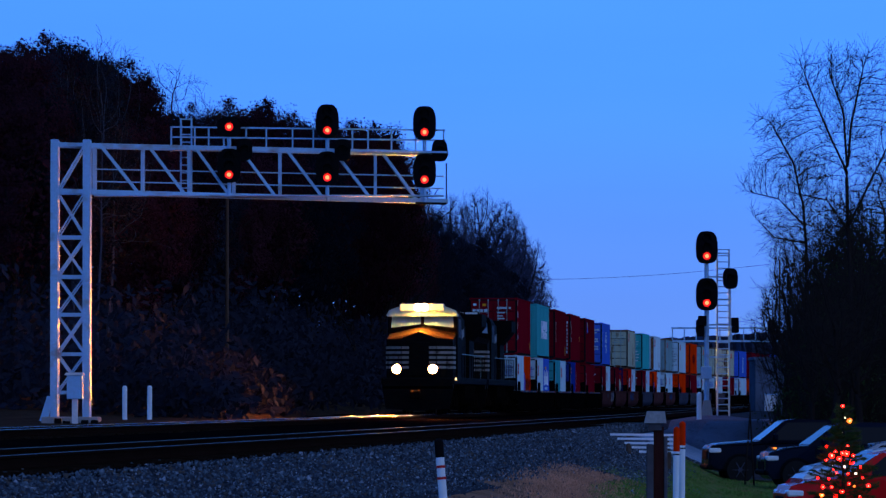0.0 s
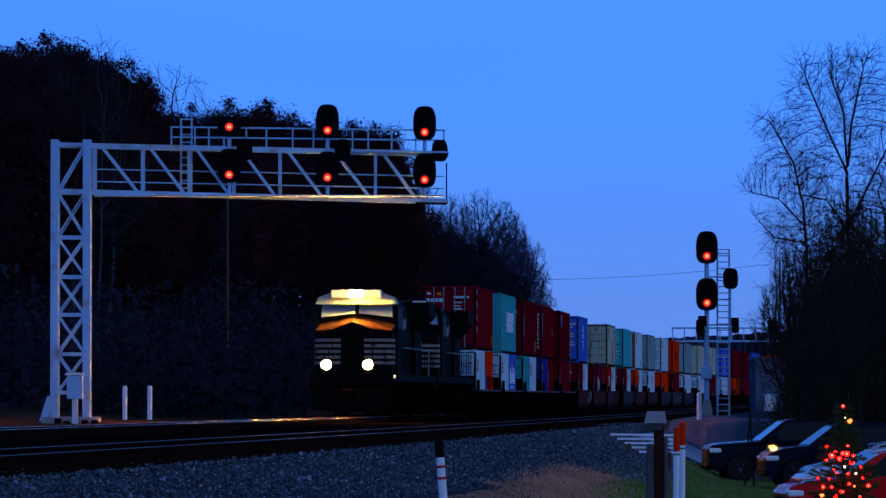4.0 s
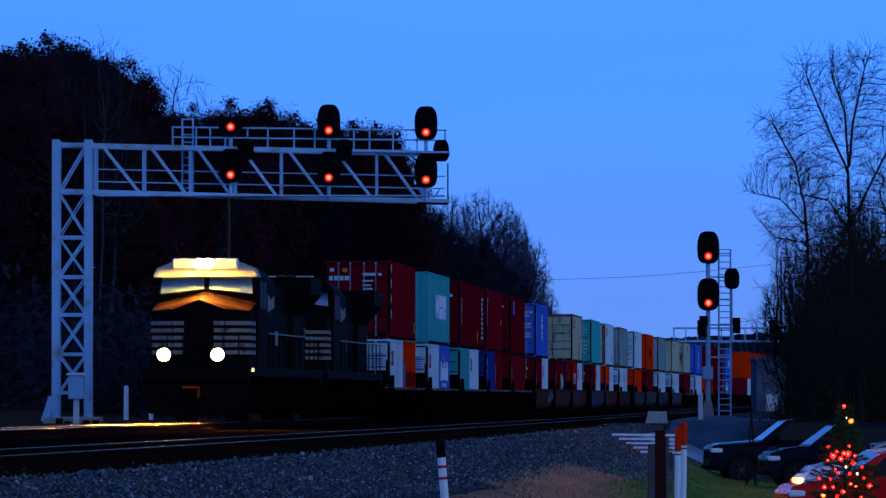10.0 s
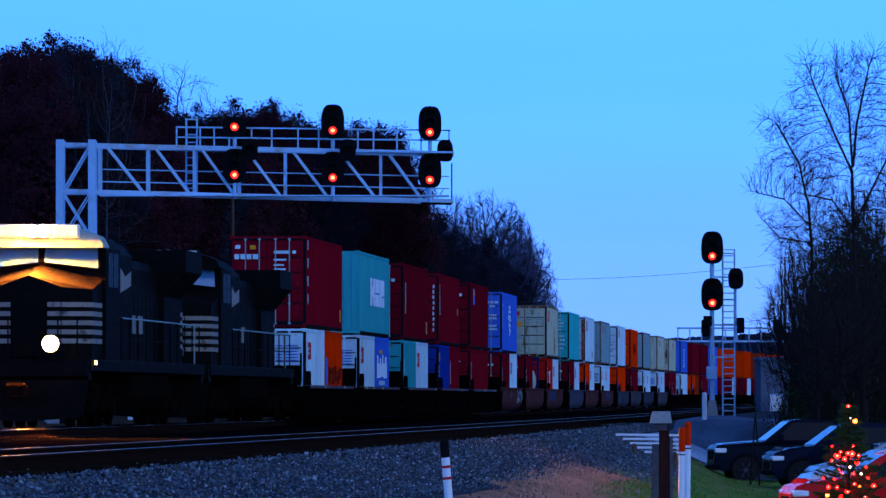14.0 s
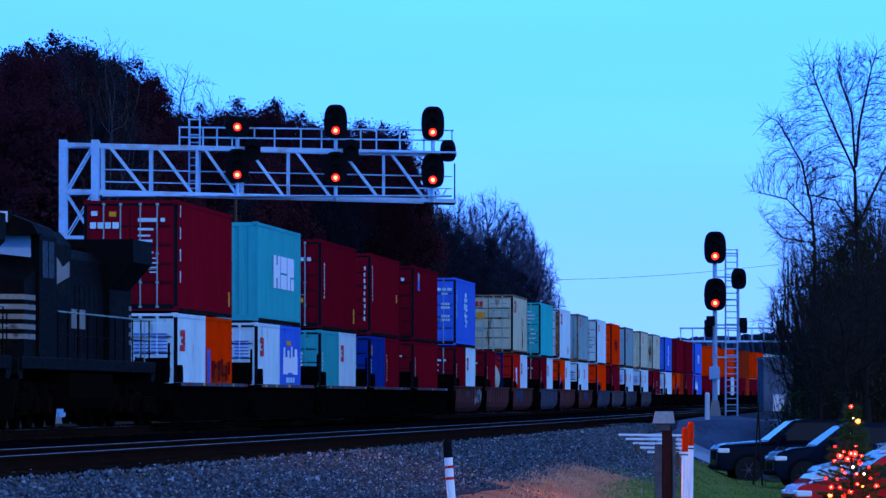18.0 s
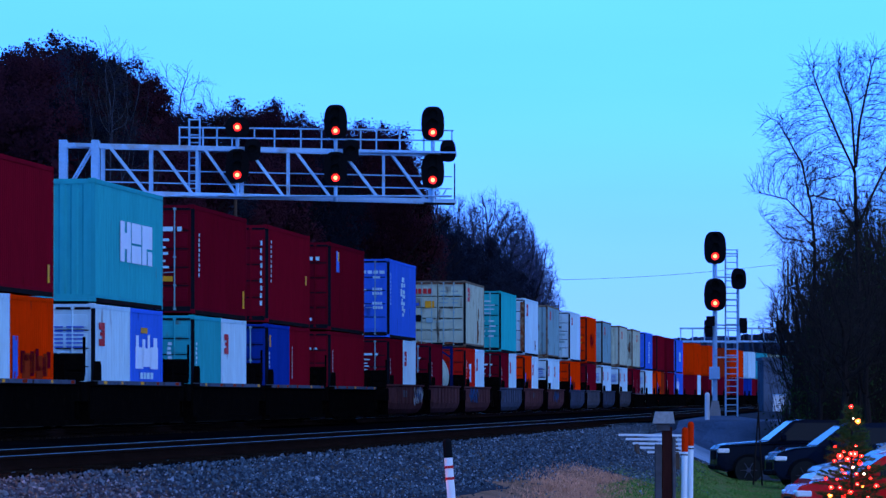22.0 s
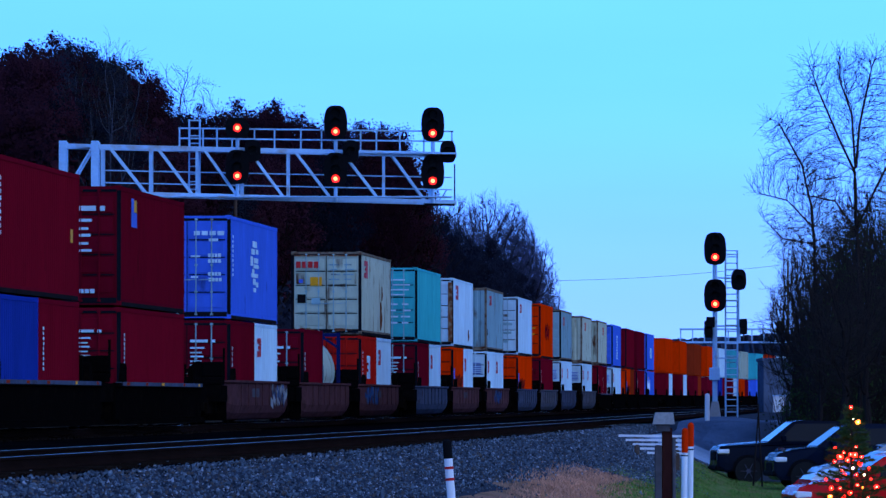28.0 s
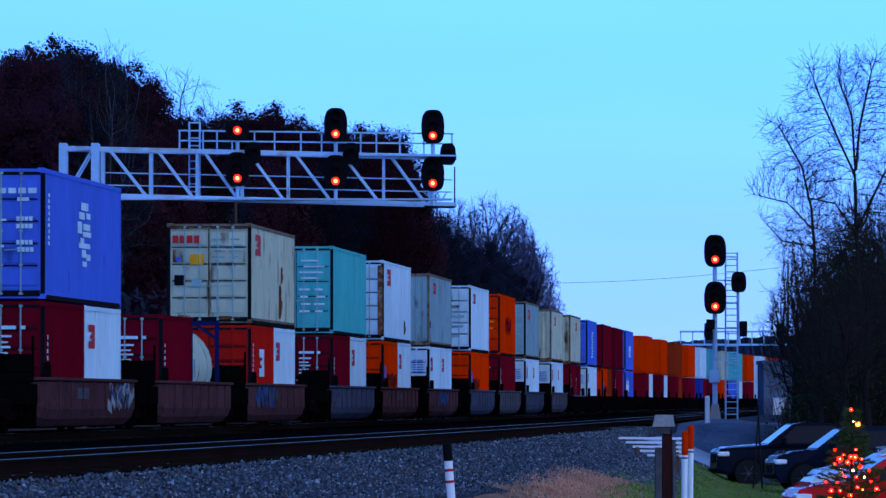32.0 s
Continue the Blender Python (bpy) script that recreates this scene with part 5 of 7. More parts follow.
    bm = bmesh.new()
    for px in (315, 334):
        tube(bm, (X(px), depth + 1.0, low(320)), (X(px), depth + 1.0, Z(204)), 0.035, n=6)
    for i in range(11):
        z = low(320) + (Z(206) - low(320)) * i / 10
        tube(bm, (X(315), depth + 1.0, z), (X(334), depth + 1.0, z), 0.025, n=5)
    part("ladder", bm, M["galvanised"], root)
    bm = bmesh.new()
    bar(bm, (X(790), Y(X(790)), low(790)), (X(790), Y(X(790)), Z(285)), 0.05)
    bar(bm, (X(735), Y(X(735)) - 0.3, low(740) - 0.1), (X(790), Y(X(790)) - 0.3, low(790) - 0.1), 0.08)
    part("end_bracket", bm, M["black_paint"], root)
    for px, py1, py2 in ((404, 216, 292), (578, 212, 296), (751, 214, 299)):
        x = X(px)
        y = Y(x) - 0.35
        bm = bmesh.new()
        tube(bm, (x, y + 0.18, low(px) - 0.12), (x, y + 0.18, Z(py1)), 0.07, n=8)
        bar(bm, (x, y + 0.18, top(px)), (x, y + 0.45, top(px)), 0.1)
        bar(bm, (x, y + 0.18, low(px)), (x, y + 0.45, low(px)), 0.1)
        part("signal_pole", bm, M["galvanised"], root)
        signal_head(root, x, Z(py1) if px > 500 else Z(223), True, px > 500, y, px < 500)
        signal_head(root, x, Z(py2), True, True, y)
        signal_head(root, X(px + 27), Z(263), False, False, y + 0.1)
    return root


def equipment_box():
    k = 208.0 / FOCUS
    x, z = (136 - 784) * k, ground_z((136 - 784) * k, 207)
    ob = thing("relay_box", pose(x, 207, z), "grey metal relay box on a post beside the tower", "equipment box")
    bm = bmesh.new()
    box(bm, -0.28, 0.28, -0.2, 0.2, 0.9, 1.75, bevel=0.02)
    part("cabinet", bm, M["galvanised"], ob)
    bm = bmesh.new()
    prism(bm, ((-0.36, 1.75), (0.36, 1.75), (0.3, 1.84), (-0.3, 1.84)), -0.28, 0.28, "y")
    part("cap", bm, M["white_paint"], ob, "pale sloping lid")
    bm = bmesh.new()
    box(bm, -0.1, 0.1, -0.09, 0.09, -0.1, 0.9)
    part("post", bm, M["white_paint"], ob)
    for dx in (-0.6, -0.3, 0.35, 0.7):
        bm = bmesh.new()
        box(bm, dx - 0.13, dx + 0.13, -0.2, 0.1, -0.05, 0.16 + 0.08 * math.sin(dx * 9), bevel=0.03)
        part("cable_box", bm, M["black_paint"], ob)


def post(name, x, y, h, r, label, bands=(), lean=0.0, base=None, tip=None):
    z = ground_z(x, y) - 0.02 if base is None else base
    ob = thing(name, pose(x, y, z, 0, lean, 0), label, "post", "marker posts")
    bm = bmesh.new()
    tube(bm, (0, 0, 0), (0, 0, h), r, n=14)
    part("pipe", bm, M["post_white"], ob)
    bm = bmesh.new()
    tube(bm, (0, 0, h), (0, 0, h + r * 0.45), r + 0.003, r * 0.8, n=14, caps=False)
    tube(bm, (0, 0, h + r * 0.45), (0, 0, h + r * 0.8), r * 0.8, r * 0.3, n=14)
    part("cap", bm, M[tip or "post_white"], ob)
    for z0, z1, mat in bands:
        bm = bmesh.new()
        tube(bm, (0, 0, z0), (0, 0, z1), r + 0.004, n=14, caps=True)
        part("band", bm, M[mat], ob, "%s band" % mat.replace("_", " "))
    return ob


def signal_mast():
    k = 222.0 / FOCUS
    X = lambda px: (px - 784) * k
    Z = lambda py: EYE + (706 - py) * k
    root = thing("signal_mast", pose(X(1251), 222, 0), "galvanised signal mast with two red lights beside the tracks", "signal mast")
    x0 = X(1251)
    foot = ground_z(x0, 222)
    bm = bmesh.new()
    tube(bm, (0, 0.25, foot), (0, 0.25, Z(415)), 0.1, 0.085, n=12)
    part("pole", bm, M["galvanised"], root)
    bm = bmesh.new()
    prism(bm, ((-0.24, foot - 0.1), (0.24, foot - 0.1), (0.13, foot + 0.6), (-0.13, foot + 0.6)), 0.1, 0.4, "y")
    part("base", bm, M["concrete"], root, "cast base of the mast")
    signal_head(root, 0, Z(438), True, True, 0)
    signal_head(root, 0, Z(521), True, True, 0)
    signal_head(root, X(1293) - x0, Z(493), False, False, 0.1)
    bm = bmesh.new()
    bar(bm, (X(1293) - x0, 0.3, Z(602)), (X(1293) - x0, 0.3, Z(480)), 0.07)
    part("side_pole", bm, M["galvanised"], root)
    bm = bmesh.new()
    for px in (1271, 1292):
        tube(bm, (X(px) - x0, 0.75, foot), (X(px) - x0, 0.75, Z(440)), 0.035, n=6)
    n = 26
    for i in range(n + 1):
        z = foot + 0.2 + (Z(441) - foot - 0.2) * i / n
        tube(bm, (X(1271) - x0, 0.75, z), (X(1292) - x0, 0.75, z), 0.02, n=5)
    part("ladder", bm, M["galvanised"], root)
    for py in (448, 490, 530, 575, 632):
        bm = bmesh.new()
        bar(bm, (0, 0.28, Z(py)), (X(1292) - x0, 0.7, Z(py)), 0.06)
        part("bracket", bm, M["galvanised"], root)
    for px, py, w in ((1243, 568, 0.16), (1301, 570, 0.14), (1240, 588, 0.14), (1250, 660, 0.2)):
        bm = bmesh.new()
        box(bm, X(px) - x0 - w, X(px) - x0 + w, 0.0, 0.24, Z(py) - w * 1.2, Z(py) + w * 1.2, bevel=0.02)
        part("junction_box", bm, M["black_paint" if py < 600 else "galvanised"], root)
    return root


signal_bridge()
equipment_box()
signal_mast()
for px in (221, 265):
    post("white_post", (px - 784) * 203 / FOCUS, 203, 1.12, 0.085, "white plastic marker post near the tower", base=EYE + (706 - 742) * 203 / FOCUS - 0.02)
post("white_post", (1237 - 784) * 214 / FOCUS, 214, 0.95, 0.09, "white plastic marker post near the signal mast")


def far_gantry():
    """The next signal bridge down the line."""
    d = 620.0
    k = d / FOCUS
    X = lambda px: (px - 784) * k
    Z = lambda py: EYE + (706 - py) * k
    root = thing("far_signal_bridge", pose(0, d, 0), "distant galvanised signal bridge across the tracks", "signal bridge")
    for py in (581, 604):
        bm = bmesh.new()
        bar(bm, (X(1188), 0, Z(py)), (X(1425), 0, Z(py)), 0.2)
        part("chord", bm, M["galvanised"], root)
    for i in range(12):
        px = 1190 + i * 21
        bm = bmesh.new()
        bar(bm, (X(px), 0, Z(604)), (X(px), 0, Z(581)), 0.12)
        part("truss_post", bm, M["galvanised"], root)
    bm = bmesh.new()
    bar(bm, (X(1425), 0, 0), (X(1425), 0, Z(578)), 0.6)
    part("tower_leg", bm, M["galvanised"], root)
    for px in (1238, 1240, 1301, 1365):
        bm = bmesh.new()
        box(bm, X(px) - 0.4, X(px) + 0.4, -0.4, -0.2, Z(590), Z(566), bevel=0.1)
        part("signal_head", bm, M["black_paint"], root)


far_gantry()
# ---------------------------------------------------------------- trees
def limb(bm, pts, radii, n):
    """A tapered tube through points."""
    rings = []
    for i, (p, r) in enumerate(zip(pts, radii)):
        d = (pts[min(i + 1, len(pts) - 1)] - pts[max(i - 1, 0)]).normalized()
        a = d.orthogonal().normalized()
        b = d.cross(a)
        rings.append([bm.verts.new(p + (a * math.cos(2 * math.pi * k / n) + b * math.sin(2 * math.pi * k / n)) * r) for k in range(n)])
    for u, v in zip(rings, rings[1:]):
        for k in range(n):
            bm.faces.new((u[k], u[(k + 1) % n], v[(k + 1) % n], v[k]))


def grow(rnd, h, spread, levels, kids, lift, wiggle=0.12, first=0.22):
    """Paths of trunk and branches: lists (level, points, radii), and the branch tips."""
    out, tips = [], []

    def branch(p, d, length, r, level):
        n = 5 if level < 2 else 3
        pts, radii = [p], [r]
        for i in range(n):
            jitter = Vector((rnd.gauss(0, 1), rnd.gauss(0, 1), rnd.gauss(0, 0.6))) * wiggle
            d = (d + jitter + Vector((0, 0, lift * (0.5 if level else 0.1)))).normalized()
            p = p + d * length / n
            pts.append(p)
            radii.append(r * (1 - 0.72 * (i + 1) / n))
        out.append((level, pts, radii))
        if level >= levels:
            tips.append(pts[-1])
            return
        for k in range(kids[level]):
            f = (first if level == 0 else 0.25) + (0.95 - (first if level == 0 else 0.25)) * (k + rnd.random()) / kids[level]
            j = min(n - 1, int(f * n))
            q = pts[j].lerp(pts[j + 1], f * n - j)
            az = rnd.uniform(0, 2 * math.pi) if level else 2.4 * k + rnd.uniform(-0.4, 0.4)
            side = Vector((math.cos(az), math.sin(az), 0))
            axis = (pts[j + 1] - pts[j]).normalized()
            side = (side - axis * side.dot(axis)).normalized()
            nd = (axis * rnd.uniform(0.55, 0.9) + side * spread * rnd.uniform(0.7, 1.2)).normalized()
            branch(q, nd, length * rnd.uniform(0.42, 0.66) * (1.15 - 0.5 * f if level == 0 else 1), radii[j] * rnd.uniform(0.45, 0.62), level + 1)
    branch(Vector((0, 0, -0.3)), Vector((rnd.gauss(0, 0.03), rnd.gauss(0, 0.03), 1)), h, h * 0.018, 0)
    return out, tips


def wood_mesh(name, paths, sides=(8, 6, 4, 3, 3), least=0.006):
    bm = bmesh.new()
    for level, pts, radii in paths:
        limb(bm, pts, [max(r, least) for r in radii], sides[min(level, len(sides) - 1)])
    return mesh_of(name, bm, M["bark"])


def reach_out(rnd, stems, blobs, count, step, kill=2.2, twigs=2, twig=6.0, least=0.006, power=2.35):
    """A bare tree: stems (lists of points) that branch until they fill the blobs (centre, radii, share).
    Gives (thickness, points, radii) for each limb, thickest first."""
    rng = np.random.default_rng(rnd.randrange(10 ** 6))
    total = sum(b[2] for b in blobs)
    goal = []
    for c, r, share in blobs:
        n = int(count * share / total)
        v = rng.normal(size=(n, 3))
        v *= (rng.random((n, 1)) ** 0.42) / np.linalg.norm(v, axis=1, keepdims=True)
        goal.append(np.array(c) + v * np.array(r))
    goal = np.concatenate(goal)
    pos, up = [], []
    for stem in stems:
        last = -1
        if pos:
            last = int(np.argmin([(Vector(p) - stem[0]).length for p in pos]))
        for a, b in zip(stem, stem[1:]):
            m = max(1, int((b - a).length / step))
            for i in range(m):
                pos.append(np.array(a.lerp(b, (i + 1) / m)))
                up.append(last)
                last = len(pos) - 1
    best, whose = np.full(len(goal), 1e9), np.zeros(len(goal), int)
    fresh = 0
    for turn in range(160):
        for k in range(fresh, len(pos)):
            d = np.linalg.norm(goal - pos[k], axis=1)
            near = d < best
            best[near], whose[near] = d[near], k
        fresh = len(pos)
        keep = best > step * kill
        goal, best, whose = goal[keep], best[keep], whose[keep]
        if not len(goal):
            break
        for k in np.unique(whose):
            to = goal[whose == k] - pos[k]
            d = (to / np.linalg.norm(to, axis=1, keepdims=True)).mean(0) + rng.normal(size=3) * 0.09
            d /= np.linalg.norm(d) + 1e-9
            if up[k] >= 0:
                old = pos[k] - pos[up[k]]
                d = d + 0.8 * old / (np.linalg.norm(old) + 1e-9)
                d /= np.linalg.norm(d) + 1e-9
            pos.append(pos[k] + d * step)
            up.append(int(k))
    for k in range(len(pos)):                       # fine twigs along the young wood
        if up[k] < 0 or k < sum(len(st) for st in stems) * 3:
            continue
        old = pos[k] - pos[up[k]]
        old /= np.linalg.norm(old) + 1e-9
        for i in range(twigs):
            if rng.random() < 0.7:
                d = old * 0.8 + rng.normal(size=3) * 0.42 + np.array((0, 0, 0.3))
                d /= np.linalg.norm(d)
                n = 2 + int(rng.random() * twig * 0.5)
                last = k
                for j in range(n):
                    d = d + rng.normal(size=3) * 0.11
                    d /= np.linalg.norm(d)
                    pos.append(pos[last] + d * step * 0.8)
                    up.append(last)
                    last = len(pos) - 1
    kids = [[] for p in pos]
    for k, u in enumerate(up):
        if u >= 0:
            kids[u].append(k)
    size = [0.0] * len(pos)
    for k in range(len(pos) - 1, -1, -1):
        size[k] = max(size[k], 1.0)
        if up[k] >= 0:
            size[up[k]] += size[k]
    rad = [least * v ** (1 / power) for v in size]
    limbs, todo = [], [(k, None) for k, u in enumerate(up) if u < 0]
    while todo:
        k, root = todo.pop()
        pts, radii = ([Vector(pos[root]), Vector(pos[k])], [min(rad[root], rad[k] * 1.15), rad[k]]) if root is not None else ([Vector(pos[k])], [rad[k]])
        while kids[k]:
            after = sorted(kids[k], key=lambda c: -size[c])
            todo += [(c, k) for c in after[1:]]
            k = after[0]
            pts.append(Vector(pos[k]))
            radii.append(rad[k])
        if len(pts) > 1:
            limbs.append((max(radii), pts, radii))
    return limbs


def limbs_mesh(name, limbs, mat):
    verts, faces = [], []
    for thick, pts, radii in limbs:
        n = 8 if thick > 0.09 else 5 if thick > 0.03 else 3
        for i, (p, r) in enumerate(zip(pts, radii)):
            d = (pts[min(i + 1, len(pts) - 1)] - pts[max(i - 1, 0)]).normalized()
            a = d.orthogonal().normalized()
            b = d.cross(a)
            k = len(verts)
            verts.extend(tuple(p + (a * math.cos(2 * math.pi * j / n) + b * math.sin(2 * math.pi * j / n)) * r) for j in range(n))
            if i:
                faces.extend((k - n + j, k - n + (j + 1) % n, k + (j + 1) % n, k + j) for j in range(n))
    me = bpy.data.meshes.new(name)
    me.from_pydata(verts, [], faces)
    me.materials.append(mat)
    return me


TREES = {}


def tree_kind(kind):
    """Trunk and crown meshes of a kind of tree, 10 m high."""
    if kind in TREES:
        return TREES[kind]
    rnd = random.Random(sum(ord(c) * (i + 3) for i, c in enumerate(kind)))
    crown = None
    if kind.startswith("oak"):
        paths, tips = grow(rnd, 6.6, 0.7, 2, (11, 5), 0.1, first=0.25)
        trunk = wood_mesh("trunk", [p for p in paths if p[0] < 2], least=0.02)
        slim = kind[-1] in "de"
        girth = 2.0 if slim else 2.7
        verts, faces = [], []

        def leaf(p, s):
            a = Vector((rnd.gauss(0, 1), rnd.gauss(0, 1), rnd.gauss(0, 1))).normalized()
            b = a.orthogonal().normalized()
            k = len(verts)
            verts.extend((tuple(p - a * s * 0.5), tuple(p + b * s * 0.7), tuple(p + a * s * 0.5)))
            faces.append((k, k + 1, k + 2))

        def within(c, r, squash=1.0):
            v = Vector((rnd.gauss(0, 1), rnd.gauss(0, 1), rnd.gauss(0, 1))).normalized()
            return c + Vector((v.x, v.y, v.z * squash)) * r
        # an egg of billows, large ones inside and small ones at the rim
        for i in range(2600):
            p = within(Vector((0, 0, 0)), rnd.random() ** 0.5)
            leaf(Vector((p.x * girth * 0.78, p.y * girth * 0.78, 5.8 + p.z * 3.0)), 0.25 * rnd.uniform(0.6, 1.2))
        for i in range(64):
            v = within(Vector((0, 0, 0)), rnd.uniform(0.72, 0.94))
            c = Vector((v.x * girth, v.y * girth, 6.0 + v.z * 3.5))
            r = rnd.uniform(0.4, 0.85)
            for j in range(int(900 * r * r) + 80):
                leaf(c + Vector((rnd.gauss(0, 1), rnd.gauss(0, 1), rnd.gauss(0, 0.8))) * r * 0.33, 0.075 * rnd.uniform(0.6, 1.4))
        crown = bpy.data.meshes.new("crown")
        crown.from_pydata(verts, [], faces)
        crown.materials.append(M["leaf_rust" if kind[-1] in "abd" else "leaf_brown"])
    elif kind.startswith("thin"):
        # a slim pale stem with an airy oval crown
        bend = rnd.uniform(-0.4, 0.4)
        stem = [Vector((bend * math.sin(z * 0.5), 0.1 * math.sin(z), z)) for z in (-0.3, 1.5, 3.0, 4.4, 5.6)]
        blobs = [((0.2, 0, 7.6), (1.3, 1.3, 2.3), 3), ((-0.7, 0.3, 6.2), (1.0, 1.0, 1.3), 1), ((0.9, -0.2, 5.6), (0.9, 0.9, 1.1), 1)]
        limbs = reach_out(rnd, [stem], blobs, 500, 0.15, kill=1.7, twigs=3, least=0.0032, power=2.5)
        trunk = limbs_mesh("trunk", [b for b in limbs if b[0] > 0.016], M["pale_bark"])
        crown = limbs_mesh("crown", [b for b in limbs if b[0] <= 0.016], M["twig"])
    elif kind.startswith("twiggy"):
        # a broad round crown of fine twigs, fanning from low forks
        stem = [Vector((0, 0, z)) for z in (-0.3, 1.4, 2.8)]
        blobs = [((math.cos(a) * 1.7, math.sin(a) * 1.7, 6.2 + 0.9 * math.sin(2.3 * a)), (1.25, 1.25, 2.2), 1) for a in (0.3, 1.5, 2.7, 3.9, 5.1)] + [((0, 0, 7.6), (1.5, 1.5, 2.2), 2)]
        limbs = reach_out(rnd, [stem], blobs, 2400, 0.13, kill=1.5, twigs=6, twig=5, least=0.0045, power=2.6)
        trunk = limbs_mesh("trunk", [b for b in limbs if b[0] > 0.03], M["bark"])
        crown = limbs_mesh("crown", [b for b in limbs if b[0] <= 0.03], M["hazy_twig"])
    else:
        # several upright limbs from a short bole
        stems = [[Vector((0, 0, -0.3)), Vector((0.1, 0, 1.6)), Vector((0.0, 0.1, 3.4))]]
        blobs = [((rnd.uniform(-1, 1), rnd.uniform(-1, 1), rnd.uniform(4.5, 8.2)), (0.9, 0.9, 1.7), 1) for i in range(7)] + [((0, 0, 5.5), (1.9, 1.9, 2.6), 3)]
        limbs = reach_out(rnd, stems, blobs, 900, 0.14, kill=1.7, twigs=3, least=0.005, power=2.5)
        trunk = limbs_mesh("trunk", [b for b in limbs if b[0] > 0.03], M["bark"])
        crown = limbs_mesh("crown", [b for b in limbs if b[0] <= 0.03], M["twig"])
    shape = crown
    tall = sorted(v.co.z for v in shape.vertices)
    wide = sorted(math.hypot(v.co.x, v.co.y) for v in shape.vertices)
    top, reach = tall[int(len(tall) * 0.998)], wide[int(len(wide) * 0.97)]
    TREES[kind] = trunk, crown, top, reach
    return TREES[kind]


NAMES = {"oak": ("tall tree with dark russet autumn leaves", "autumn trees of the hillside"), "thin": ("nearly bare tree with fine twigs", "bare trees of the hillside"), "twiggy": ("far tree with a rounded twiggy crown", "bare trees of the hillside"), "bare": ("leafless tree with many upright limbs and twigs", "bare trees beside the car park")}


def tree(kind, x, y, height, z=None, turn=None, wide=0.3):
    """height: from the ground to the top; wide: half the spread of the crown against the height."""
    rnd = random.Random(int(x * 100) + int(y * 10))
    trunk, crown, top, reach = tree_kind(kind)
    z = ground_z(x, y) if z is None else z
    label, group = NAMES[kind.split("_")[0]]
    k = height / top
    q = wide * height / reach
    ob = thing("tree", pose(x, y, z, 0, 0, rnd.uniform(0, 360) if turn is None else turn) @ Matrix.Diagonal((q * rnd.uniform(0.92, 1.1), q * rnd.uniform(0.92, 1.1), k, 1)), label, "tree", group)
    part("trunk", trunk, None, ob)
    if crown:
        part("crown", crown, None, ob, "fine bare twigs" if not kind.startswith("oak") else "")
    return ob


def placed(px, py, d):
    """The spot and top height at distance d that stand at this bearing (reference picture units of the lens)."""
    return (px - 784) * d / FOCUS, d, EYE + (706 - py) * d / FOCUS


